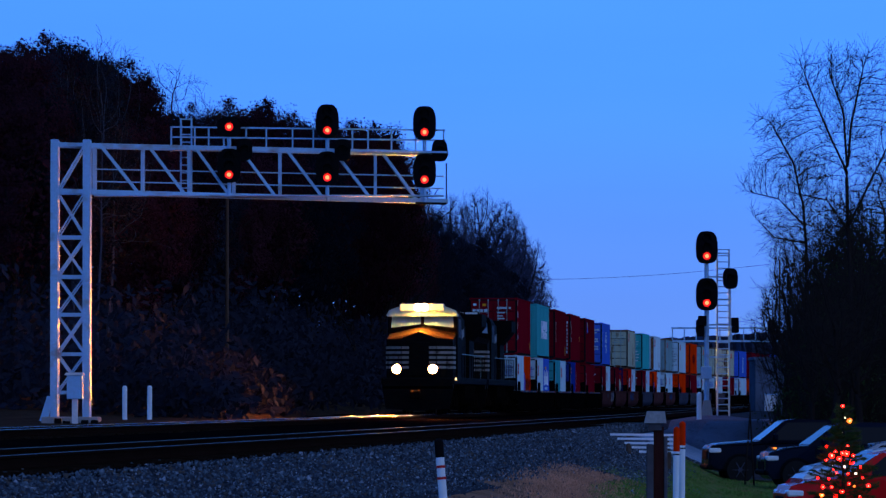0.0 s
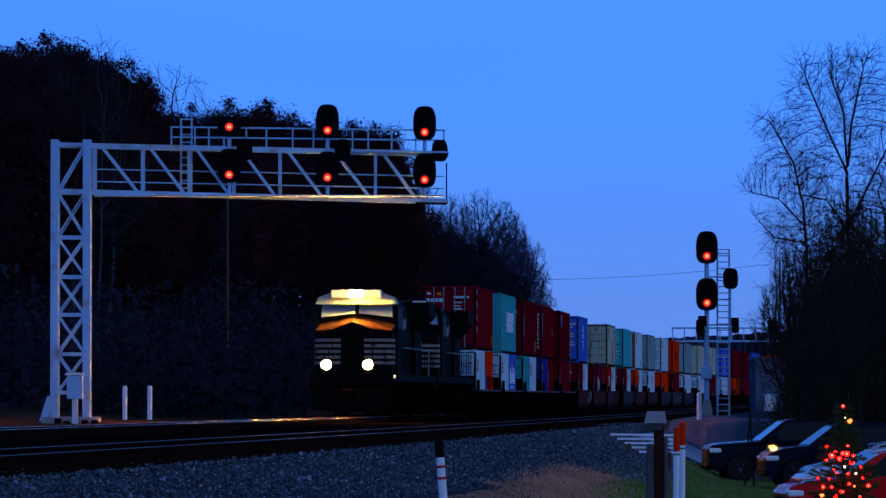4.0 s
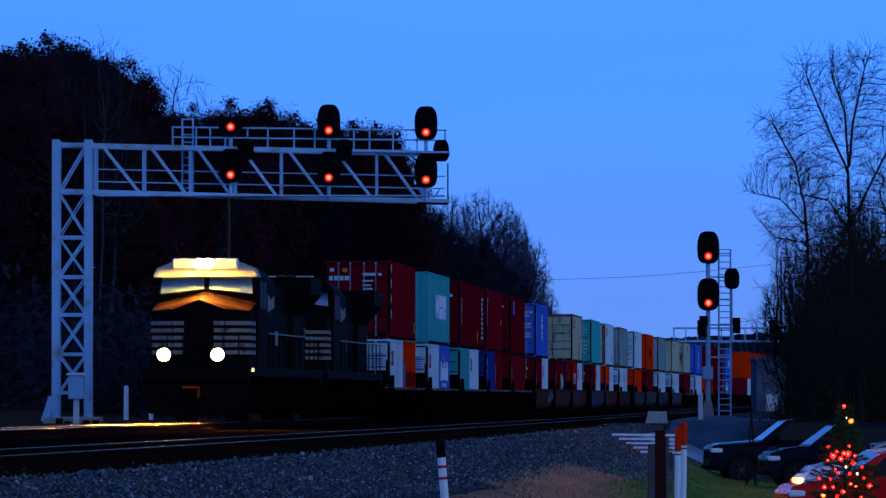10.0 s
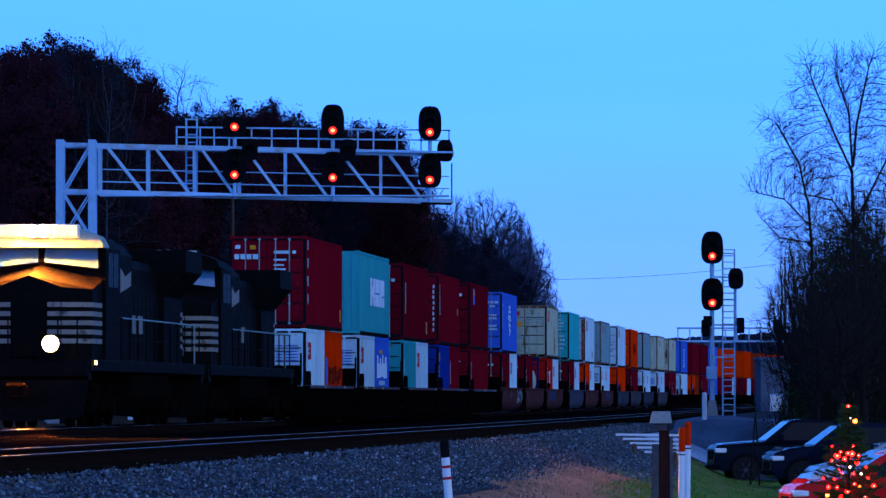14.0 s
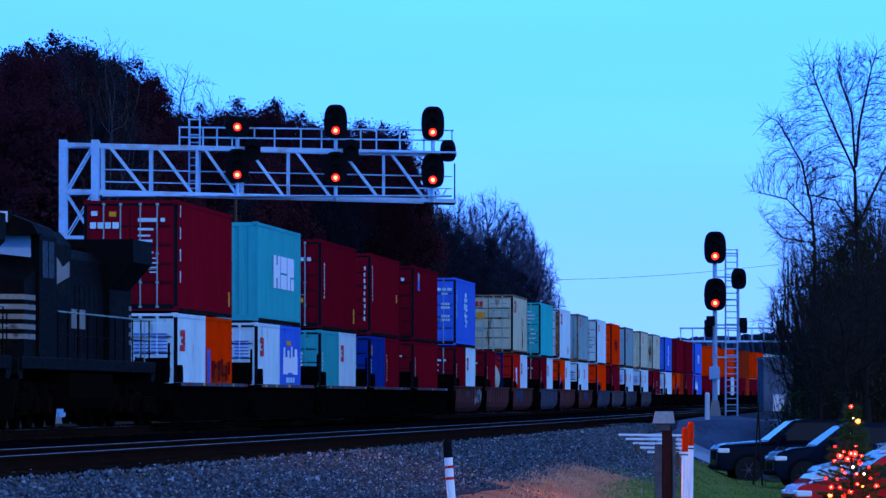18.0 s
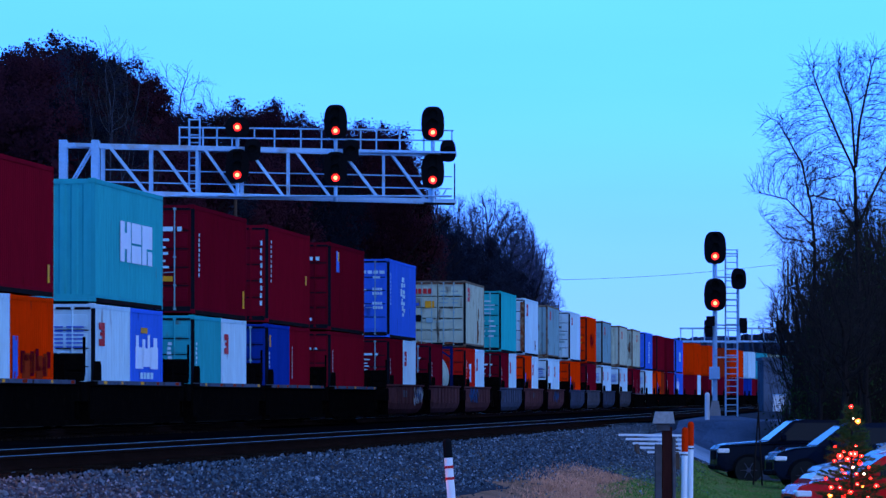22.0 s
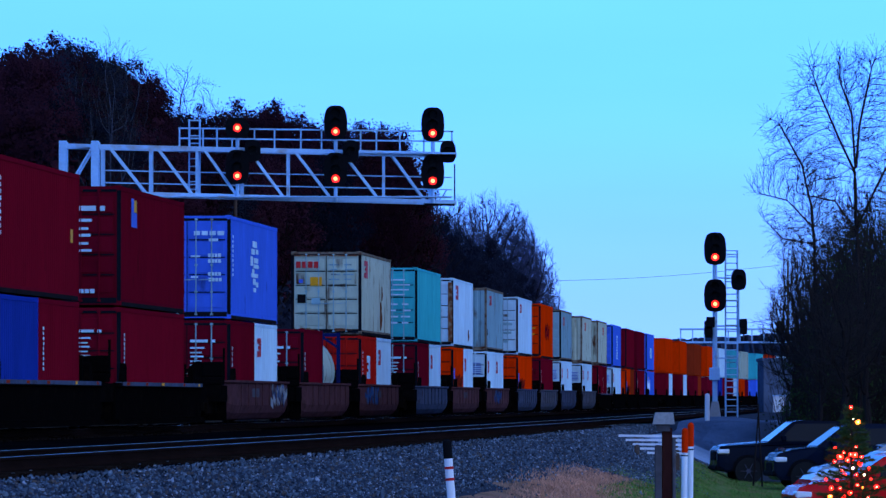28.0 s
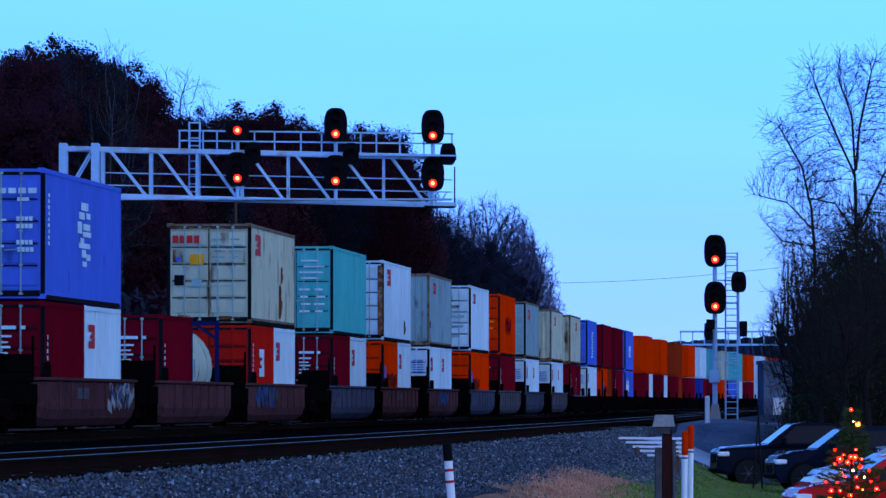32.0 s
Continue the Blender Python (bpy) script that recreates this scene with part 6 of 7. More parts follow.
def wood():
    rows = [  # bearing, top, distance, kind, spread
        (-90, 62, 246, "oak_a", 0.2), (-25, 76, 262, "oak_c", 0.16), (30, 82, 256, "oak_b", 0.15), (78, 66, 264, "oak_a", 0.16), (120, 78, 272, "oak_c", 0.15), (186, 68, 258, "thin_a", 0.16), (196, 108, 280, "oak_a", 0.12), (228, 148, 270, "oak_b", 0.13), (290, 112, 300, "thin_b", 0.19), (268, 168, 282, "oak_c", 0.13),
        (318, 186, 290, "oak_a", 0.13), (345, 212, 296, "oak_c", 0.11), (30, 150, 242, "oak_b", 0.24), (128, 170, 244, "oak_c", 0.24), (198, 200, 246, "thin_c", 0.18), (245, 215, 252, "oak_a", 0.22), (300, 240, 262, "oak_b", 0.22), (362, 250, 300, "oak_c", 0.2),
        (392, 192, 330, "oak_b", 0.11), (425, 178, 338, "oak_a", 0.13), (472, 182, 334, "oak_b", 0.12), (510, 204, 342, "oak_a", 0.12), (556, 208, 350, "oak_c", 0.13), (600, 214, 352, "oak_a", 0.12), (645, 218, 356, "oak_b", 0.12), (672, 224, 362, "oak_a", 0.1), (692, 262, 366, "oak_b", 0.1), (708, 300, 372, "oak_c", 0.1), (640, 290, 330, "oak_a", 0.2), (560, 280, 320, "oak_c", 0.22), (470, 260, 312, "oak_b", 0.22), (410, 250, 305, "oak_a", 0.2), (690, 340, 372, "oak_a", 0.15), (715, 370, 380, "oak_b", 0.14),
        (120, 110, 300, "oak_b", 0.18), (30, 105, 302, "oak_c", 0.18), (180, 135, 310, "oak_a", 0.16), (240, 178, 310, "oak_c", 0.16), (290, 205, 315, "oak_b", 0.16), (440, 205, 352, "oak_b", 0.18), (540, 224, 360, "oak_a", 0.18), (610, 232, 372, "oak_c", 0.16), (660, 258, 376, "oak_b", 0.12), (480, 240, 356, "oak_c", 0.22), (600, 300, 340, "oak_b", 0.22), (340, 290, 300, "oak_a", 0.24), (380, 320, 310, "oak_c", 0.24),
        (98, 84, 268, "oak_c", 0.2), (150, 98, 276, "oak_a", 0.17), (8, 92, 258, "oak_b", 0.2), (55, 96, 262, "oak_c", 0.18), (210, 158, 284, "oak_b", 0.17), (250, 190, 290, "oak_a", 0.17), (300, 212, 296, "oak_c", 0.17), (330, 232, 300, "oak_b", 0.18), (448, 200, 344, "oak_c", 0.17), (495, 214, 346, "oak_b", 0.17), (535, 222, 352, "oak_a", 0.17), (580, 226, 356, "oak_b", 0.17), (625, 230, 360, "oak_c", 0.17), (400, 222, 336, "oak_a", 0.17), (660, 244, 364, "oak_b", 0.13),
        (752, 372, 420, "oak_c", 0.17), (790, 396, 440, "oak_c", 0.2), (832, 420, 446, "oak_c", 0.2), (872, 442, 456, "oak_c", 0.18), (900, 470, 470, "oak_c", 0.17), (770, 410, 436, "oak_c", 0.2), (850, 452, 440, "oak_c", 0.2), (738, 420, 400, "oak_a", 0.17), (922, 520, 500, "oak_c", 0.16),
        (846, 343, 480, "twiggy_a", 0.23), (800, 352, 474, "twiggy_b", 0.2), (893, 362, 490, "twiggy_c", 0.19), (918, 412, 505, "twiggy_a", 0.18), (756, 366, 450, "twiggy_a", 0.16), (915, 452, 530, "twiggy_b", 0.2), (936, 500, 560, "twiggy_c", 0.22), (956, 532, 640, "twiggy_a", 0.2), (978, 552, 700, "twiggy_b", 0.2),
        (160, 82, 270, "oak_c", 0.2), (200, 104, 276, "oak_b", 0.18), (126, 118, 243, "thin_a", 0.1), (178, 112, 241, "thin_c", 0.1),
    ]
    for px, py, d, kind, wide in rows:
        x, y, top = placed(px, py, d)
        z = ground_z(x, y)
        if kind[0] == "o" and wide < 0.17:
            kind = "oak_e" if kind[-1] == "c" else "oak_d"
            wide = max(wide, 0.18)
        tree(kind, x, y, top - z, wide=wide)


def undergrowth():
    """Brush and saplings that fill the slope under the trees."""
    rnd = random.Random(3)
    verts, faces = [], []
    for i in range(2800):
        y = 226 + 330 * rnd.random() ** 1.4
        side = -rnd.uniform(6.5, 26)
        x = near_x(y) - NEAR + side
        z = ground_z(x, y)
        hgt = rnd.uniform(1.2, 5.5) * min(1.0, (-side - 4.0) / 7.0)
        for j in range(26):
            p = Vector((x + rnd.gauss(0, 0.8), y + rnd.gauss(0, 0.8), z + hgt * rnd.random()))
            a = Vector((rnd.gauss(0, 1), rnd.gauss(0, 1), rnd.gauss(0, 1))).normalized()
            b = a.orthogonal().normalized()
            s = rnd.uniform(0.12, 0.32)
            k = len(verts)
            verts += [tuple(p - a * s), tuple(p + b * s * 0.5), tuple(p + a * s), tuple(p - b * s * 0.5)]
            faces.append((k, k + 1, k + 2, k + 3))
    me = bpy.data.meshes.new("undergrowth")
    me.from_pydata(verts, [], faces)
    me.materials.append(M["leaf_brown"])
    tagged(new("undergrowth", me), "dark brown brush on the wooded slope", "brush", kind="stuff")


def thicket():
    """The bare trees and brush that close the car park."""
    rows = [(1392, 452, 205, "bare_c", 10, 0.16), (1424, 430, 196, "bare_b", 80, 0.2), (1470, 400, 200, "bare_a", 200, 0.2), (1545, 380, 196, "bare_b", 250, 0.2), (1440, 470, 190, "bare_a", 130, 0.18), (1520, 420, 186, "bare_c", 30, 0.22), (1590, 300, 194, "bare_a", 60, 0.22), (1452, 372, 203, "bare_c", 310, 0.24), (1496, 360, 207, "bare_a", 15, 0.24), (1540, 340, 204, "bare_c", 100, 0.24), (1408, 420, 208, "bare_a", 170, 0.22), (1478, 420, 182, "bare_b", 220, 0.24)]
    for px, py, d, kind, turn, wide in rows:
        x, y, top = placed(px, py, d)
        z = ground_z(x, y)
        tree(kind, x, y, top - z, z, turn, wide)
    # the two tall trees: distance, stems, and the masses of twigs (bearing, height, half width, half height, share)
    tall = ((190.0, (((1505, 800), (1507, 560), (1503, 420), (1500, 305)), ((1500, 305), (1470, 245), (1435, 160), (1418, 105)), ((1500, 305), (1492, 200), (1470, 130)), ((1500, 305), (1508, 220), (1530, 120)), ((1503, 400), (1535, 330), (1568, 270)), ((1503, 410), (1462, 355), (1400, 340))),
             ((1428, 150, 34, 62, 3), (1405, 215, 26, 40, 1), (1478, 150, 42, 66, 3), (1530, 140, 46, 66, 3), (1590, 200, 50, 80, 3), (1500, 240, 70, 60, 3), (1440, 300, 50, 50, 2), (1560, 330, 60, 70, 3), (1480, 390, 70, 60, 3))),
            (194.0, (((1430, 800), (1428, 560), (1426, 440), (1420, 360)), ((1420, 360), (1405, 290), (1365, 220)), ((1424, 400), (1380, 352), (1322, 338)), ((1426, 430), (1372, 420), (1332, 380))),
             ((1356, 222, 26, 30, 1.4), (1392, 250, 36, 46, 2), (1340, 328, 30, 22, 0.8), (1368, 290, 32, 36, 1.2), (1416, 330, 44, 60, 3), (1376, 410, 34, 46, 1.6), (1424, 440, 56, 60, 4))))
    for d, stems, masses in tall:
        rnd = random.Random(int(d))

        def at(px, py, depth=0.0):
            x, y, z = placed(px, py, d)
            return Vector((x, y + depth, z))
        root = at(*stems[0][0])
        root.z = ground_z(root.x, root.y) - 0.3
        lines = [[(at(*p, depth=0.0 if j == 0 else rnd.uniform(-0.5, 0.5)) if (i or j) else root) - root for j, p in enumerate(st)] for i, st in enumerate(stems)]
        k = d / FOCUS
        blobs = [(tuple(at(px, py, rnd.uniform(-0.8, 0.8)) - root), (w * k, w * k * 1.2, h * k), share) for px, py, w, h, share in masses]
        limbs = reach_out(rnd, lines, blobs, 3000, 0.18, kill=1.45, twigs=4, twig=6, least=0.004, power=2.85)
        ob = thing("tree", Matrix.Translation(root), *(NAMES["bare"][0], "tree", NAMES["bare"][1]))
        part("trunk", limbs_mesh("trunk", [b for b in limbs if b[0] > 0.04], M["bark"]), None, ob)
        part("crown", limbs_mesh("crown", [b for b in limbs if b[0] <= 0.04], M["twig"]), None, ob, "fine bare twigs")
    rnd = random.Random(8)
    verts, faces, tv, tf = [], [], [], []
    for i in range(1700):
        px = 1392 + 290 * rnd.random() ** 0.85
        d = rnd.uniform(192, 232)
        x = (px - 784) * d / FOCUS
        z = ground_z(x, d)
        hgt = rnd.uniform(1.0, 9.6) * min(1.0, 0.25 + (px - 1388) / 120.0)
        for j in range(46):
            p = Vector((x + rnd.gauss(0, 0.4), d + rnd.gauss(0, 0.8), z + hgt * rnd.random()))
            a = Vector((rnd.gauss(0, 1), rnd.gauss(0, 1), rnd.gauss(0.4, 1))).normalized()
            b = a.orthogonal().normalized()
            s = rnd.uniform(0.03, 0.09)
            k = len(verts)
            verts += [tuple(p - a * s), tuple(p + b * s * 0.5), tuple(p + a * s), tuple(p - b * s * 0.5)]
            faces.append((k, k + 1, k + 2, k + 3))
        for j in range(4):
            p = Vector((x + rnd.gauss(0, 0.3), d + rnd.gauss(0, 0.5), z))
            q = p + Vector((rnd.gauss(0, 0.5), rnd.gauss(0, 0.5), hgt * rnd.uniform(0.6, 1.12)))
            m = p.lerp(q, 0.5) + Vector((rnd.gauss(0, 0.12), 0, 0))
            for u, v, w in ((p, m, 0.014), (m, q, 0.008)):
                k = len(tv)
                e = Vector((w, 0, 0))
                f = Vector((0, w, 0))
                tv += [tuple(u - e), tuple(u + e), tuple(v + e * 0.7), tuple(v - e * 0.7), tuple(u - f), tuple(u + f), tuple(v + f * 0.7), tuple(v - f * 0.7)]
                tf += [(k, k + 1, k + 2, k + 3), (k + 4, k + 5, k + 6, k + 7)]
    for name, v, f, mat, label in (("brush_leaves", verts, faces, "leaf_green", "dark green-brown brush behind the parked cars"), ("brush_stems", tv, tf, "twig", "bare stems of brush behind the parked cars")):
        me = bpy.data.meshes.new(name)
        me.from_pydata(v, [], f)
        me.materials.append(M[mat])
        tagged(new(name, me), label, "brush", kind="stuff")


def far_ridge():
    """The wooded ridge that closes the view."""
    rnd = random.Random(21)
    for name, d, base, amp, x0, x1 in (("backdrop_ridge", 1500.0, 598, 6, 700, 1700), ("backdrop_wood", 1050.0, 612, 10, 985, 1700)):
        bm = bmesh.new()
        n = 260
        prev = None
        for i in range(n + 1):
            px = x0 + (x1 - x0) * i / n
            h = base - amp * (noise.noise((px * 0.012, d, 0)) + 0.5 * noise.noise((px * 0.05, d, 3)) + 0.45 * noise.noise((px * 0.21, d, 7))) - 10 * smooth_step(1180, 1320, px)
            x, y, z = placed(px, h, d)
            cur = [bm.verts.new((x, y, -2)), bm.verts.new((x, y + 10, (z - 2) * 0.6)), bm.verts.new((x + rnd.gauss(0, 0.4), y + 25 + rnd.gauss(0, 3), z)), bm.verts.new((x, y + 80, z - 6))]
            if prev:
                for k in range(3):
                    bm.faces.new((prev[k], cur[k], cur[k + 1], prev[k + 1]))
            prev = cur
        ob = new(name, mesh_of(name, bm, M["hazy_wood"]))
        tagged(ob, "distant dark wooded ridge", "ridge", kind="structure")


wood()
undergrowth()
thicket()
far_ridge()


# ---------------------------------------------------------------- beside the line
# weathered concrete, its blue cast painted in for haze at 420 m
M["hazy_concrete"] = material("hazy_concrete", (0.11, 0.14, 0.19), 0.85, grain=12, vary=0.35, bump=0.3, dirt=(0.03, 0.03, 0.03), coarse=0.4)


def abutment():
    d = 420.0
    k = d / FOCUS
    x0, x1 = (1336 - 784) * k, (1420 - 784) * k
    z1 = EYE + (706 - 638) * k
    ob = thing("retaining_wall", pose(x0, d, 0), "weathered concrete retaining wall beyond the signal mast", "wall")
    bm = bmesh.new()
    box(bm, 0, x1 - x0, 0, 8, -0.6, z1, bevel=0.05)
    part("wall", bm, M["hazy_concrete"], ob)
    bm = bmesh.new()
    box(bm, -0.1, x1 - x0 + 0.1, -0.15, 8, z1, z1 + 0.25, bevel=0.03)
    part("coping", bm, M["hazy_concrete"], ob)
    b = thing("equipment_cabinet", pose(x0 + 1.05, d - 1.2, ground_z(x0 + 1.05, d - 1.2)), "pale metal equipment cabinet before the wall", "cabinet")
    bm = bmesh.new()
    box(bm, -0.42, 0.42, -0.3, 0.3, 0.0, 1.15, bevel=0.03)
    part("body", bm, M["white_paint"], b)
    bm = bmesh.new()
    box(bm, -0.47, 0.47, -0.35, 0.35, 1.15, 1.24)
    part("lid", bm, M["galvanised"], b)


abutment()


M["red_wood"] = material("red_wood", (0.055, 0.016, 0.013), 0.85, grain=10, vary=0.4, bump=0.4, stretch=(4, 4, 0.3))


def meter_post():
    """A weathered wooden post with a capped grey box beside the markers."""
    d = 98.0
    k = d / FOCUS
    x = (1160 - 784) * k
    z = ground_z(x, d)
    top = EYE + (706 - 728) * k
    ob = thing("meter_post", pose(x, d, z), "dark wooden post with a grey meter box and pale cap", "meter post")
    h = top - z
    bm = bmesh.new()
    box(bm, -0.03, 0.14, 0.0, 0.14, -0.1, h - 0.26, bevel=0.008)
    part("post", bm, M["red_wood"], ob, "dark red-brown wooden post")
    for x0, x1, z0, z1 in ((-0.15, -0.035, 0.05, h - 0.55), (0.145, 0.2, 0.0, h - 0.42)):
        bm = bmesh.new()
        box(bm, x0, x1, -0.03, 0.16, z0, z1, bevel=0.01)
        part("side_panel", bm, M["tub_grey"], ob, "grey side panel")
    bm = bmesh.new()
    prism(bm, ((-0.19, h - 0.2), (0.18, h - 0.2), (0.15, h), (-0.14, h)), -0.12, 0.18, "y")
    part("cap", bm, M["concrete"], ob, "pale cap")
    bm = bmesh.new()
    box(bm, -0.12, 0.1, -0.06, 0.12, h - 0.32, h - 0.2)
    part("neck", bm, M["tub_grey"], ob)


meter_post()


def marker(px, top, d, lean, label, bands, r=0.05):
    k = d / FOCUS
    x = (px - 784) * k
    z = ground_z(x, d) - 0.02
    h = EYE + (706 - top) * k - z
    return post("marker_post", x, d, h, r, label, [(h - b, h - max(a, 0.0), m) for a, b, m in bands], lean, tip=bands[0][2])


marker(1195, 760, 95, 0.8, "white pipeline marker post with an orange top", ((-0.002, 0.36, "orange_paint"), (0.4, 0.42, "black_paint")))
marker(1206, 750, 97, 0.5, "white pipeline marker post with an orange top", ((-0.002, 0.36, "orange_paint"), (0.4, 0.42, "black_paint")))
marker(793, 781, 66, -4.5, "leaning white marker post with a black tip and red bands", ((-0.002, 0.18, "black_paint"), (0.27, 0.3, "red_paint"), (0.4, 0.43, "red_paint")), 0.048)


def slat_stack():
    """Pale planks lying on the shoulder."""
    d = 160.0
    k = d / FOCUS
    z0 = ground_z((1140 - 784) * k, d)
    ob = thing("plank_rack", pose((1140 - 784) * k, d, 0), "low rack of pale slats beside the track", "slatted rack")
    for i in range(5):
        bm = bmesh.new()
        z = EYE + (706 - 769 - i * 7.4) * k
        a, b = (1080 + i * 12 - 1140) * k, (1205 - 1140) * k
        bar(bm, (a, -i * 0.35, z), (b, -i * 0.35 - 0.3, z - 0.02), 0.05, 0.062)
        part("slat", bm, M["post_white"], ob)
    for q in (0.25, 0.8):
        bm = bmesh.new()
        x = (1080 + 125 * q - 1140) * k
        bar(bm, (x, 0.1, EYE + (706 - 770) * k - 0.06), (x, -1.8, EYE + (706 - 800) * k - 0.06), 0.08)
        for yy, py in ((0.0, 770), (-1.7, 800)):
            box(bm, x - 0.05, x + 0.05, yy - 0.05, yy + 0.05, ground_z((1140 - 784) * k + x, d + yy) - 0.1, EYE + (706 - py) * k - 0.06)
        part("bearer", bm, M["wood"], ob)


slat_stack()
for px, lean, top in ((1318, 4, 735), (1334, -3, 712)):
    k = 172.0 / FOCUS
    x = (px - 784) * k
    z = ground_z(x, 172)
    bm = bmesh.new()
    tube(bm, (0, 0, -0.1), (0, 0, EYE + (706 - top) * k - z), 0.03, 0.02, n=8)
    solid("stake", bm, M["bark"], "thin dark stake in front of the parked cars", "stake", pose(x, 172, z, 0, lean, 0), "stakes")


# ---------------------------------------------------------------- parked cars
def car(kind, px, d, turn, paint, label, z=None, tall=1.0):
    """A parked car; its nose points along -x before the turn."""
    x = (px - 784) * d / FOCUS
    z = ground_z(x, d) if z is None else z
    ob = thing("pickup_truck" if kind == "pickup" else "car", pose(x, d, z, 0, 0, turn), label, "pickup truck" if kind == "pickup" else "car", "parked cars")
    if kind == "pickup":
        L, Wd, wheel, axle = 5.8, 1.0, 0.41, (0.95, 4.65)
        lower = ((0.0, 0.55), (0.02, 1.05), (0.12, 1.16), (1.55, 1.24), (1.62, 1.26), (3.9, 1.26), (3.9, 1.3), (5.78, 1.3), (5.8, 0.6), (5.2, 0.42), (0.3, 0.38))
        upper = ((1.5, 1.24), (2.35, 1.9), (2.7, 1.95), (3.75, 1.92), (3.92, 1.26))
        glass_side = ((1.86, 1.32), (2.42, 1.84), (3.66, 1.85), (3.76, 1.32))
    elif kind == "suv":
        L, Wd, wheel, axle = 4.6, 0.93, 0.36, (0.88, 3.6)
        lower = ((0.0, 0.42), (0.0, 0.75), (0.12, 0.92), (0.5, 1.02), (1.35, 1.1), (4.5, 1.12), (4.6, 0.9), (4.55, 0.4), (0.2, 0.26))
        upper = ((1.2, 1.06), (2.05, 1.6), (2.5, 1.68), (3.9, 1.66), (4.5, 1.1))
        glass_side = ((1.62, 1.12), (2.15, 1.54), (3.85, 1.56), (4.25, 1.14))
    else:
        L, Wd, wheel, axle = 4.5, 0.89, 0.33, (0.85, 3.5)
        lower = ((0.0, 0.4), (0.0, 0.62), (0.15, 0.75), (1.25, 0.95), (3.9, 0.98), (4.45, 0.9), (4.5, 0.4), (0.2, 0.22))
        upper = ((1.15, 0.92), (2.0, 1.38), (2.5, 1.45), (3.2, 1.4), (4.0, 0.96))
        glass_side = ((1.5, 0.98), (2.1, 1.34), (3.15, 1.34), (3.6, 1.0))

    lower, upper, glass_side = ([(a, b * tall) for a, b in prof] for prof in (lower, upper, glass_side))
    wheel *= tall

    def body(bm, prof, w0, w1, zc):
        lo, hi = [], []
        for sgn, store in ((-1, lo), (1, hi)):
            for a, b in prof:
                t = min(1.0, max(0.0, (b - zc[0]) / (zc[1] - zc[0])))
                nose = 1 - 0.12 * max(0.0, 1 - a / 0.6) - 0.06 * max(0.0, 1 - (L - a) / 0.5)
                store.append(bm.verts.new((a - L / 2, sgn * (w0 + (w1 - w0) * t) * nose, b)))
        n = len(prof)
        bm.faces.new(lo)
        bm.faces.new(hi[::-1])
        for i in range(n):
            bm.faces.new((lo[i], hi[i], hi[(i + 1) % n], lo[(i + 1) % n]))
    bm = bmesh.new()
    body(bm, lower, Wd, Wd * 0.97, (0.5, 1.2))
    bmesh.ops.bevel(bm, geom=[e for e in bm.edges if abs(e.verts[0].co.y - e.verts[1].co.y) < 0.2], offset=0.05, segments=2, affect="EDGES")
    shell = part("body", bm, M[paint], ob, smooth=False)
    bm = bmesh.new()
    body(bm, upper, Wd * 0.94, Wd * 0.74, (upper[0][1], upper[2][1]))
    bmesh.ops.bevel(bm, geom=[e for e in bm.edges if abs(e.verts[0].co.y - e.verts[1].co.y) < 0.2], offset=0.04, segments=2, affect="EDGES")
    roof = part("cabin", bm, M[paint], ob)
    for sgn in (-1, 1):
        bm = bmesh.new()
        vs = []
        for a, b in glass_side:
            t = (b - upper[0][1]) / (upper[2][1] - upper[0][1])
            vs.append(bm.verts.new((a - L / 2, sgn * (Wd * (0.94 - 0.2 * t) + 0.006), b)))
        bm.faces.new(vs)
        part("side_window", bm, M["window"], roof, "dark side glass")
    bm = bmesh.new()
    (a0, b0), (a1, b1) = upper[0], upper[1]
    dx, dz = (b1 - b0) * 0.012, -(a1 - a0) * 0.012
    vs = []
    for t, sgn in ((0.1, -1), (0.1, 1), (0.94, 1), (0.94, -1)):
        w = Wd * (0.94 - 0.2 * t) * 0.93
        vs.append(bm.verts.new((a0 + (a1 - a0) * t - L / 2 - dx, sgn * w, b0 + (b1 - b0) * t - dz)))
    bm.faces.new(vs)
    part("windshield", bm, M["car_windshield"], roof, "pale sky-lit windshield")
    for sgn in (-1, 1):
        bm = bmesh.new()
        zl = lower[2][1] - 0.16
        box(bm, -L / 2 - 0.0 + 0.02, -L / 2 + 0.38, min(sgn * Wd * 0.55, sgn * Wd * 0.93), max(sgn * Wd * 0.55, sgn * Wd * 0.93), zl - 0.07, zl + 0.07, bevel=0.03)
        part("headlight", bm, M["lamp_glass"], shell, "clear bright headlight")
        bm = bmesh.new()
        box(bm, L / 2 - 0.2, L / 2 + 0.012, min(sgn * Wd * 0.6, sgn * Wd * 0.95), max(sgn * Wd * 0.6, sgn * Wd * 0.95), zl - 0.1, zl + 0.1, bevel=0.03)
        part("tail_light", bm, M["red_paint"], shell, "red tail light")
        for ax in axle:
            # the dark arch over the wheel, a lip that follows the tyre
            bm = bmesh.new()
            y0, y1 = sorted((sgn * (Wd - 0.03), sgn * (Wd + 0.014)))
            arc = [(math.cos(math.pi * i / 12), math.sin(math.pi * i / 12)) for i in range(13)]
            prism(bm, [(ax - L / 2 + c * wheel * 1.22, wheel + q * wheel * 1.22) for c, q in arc] + [(ax - L / 2 + c * wheel * 1.04, wheel + q * wheel * 1.04) for c, q in arc[::-1]], y0, y1, "y")
            part("wheel_arch", bm, M["black_paint"], shell)
            bm = bmesh.new()
            y = sgn * (Wd - 0.12)
            tube(bm, (ax - L / 2, y - 0.12, wheel), (ax - L / 2, y + 0.125, wheel), wheel, n=22)
            tyre = part("wheel", bm, M["tyre"], ob)
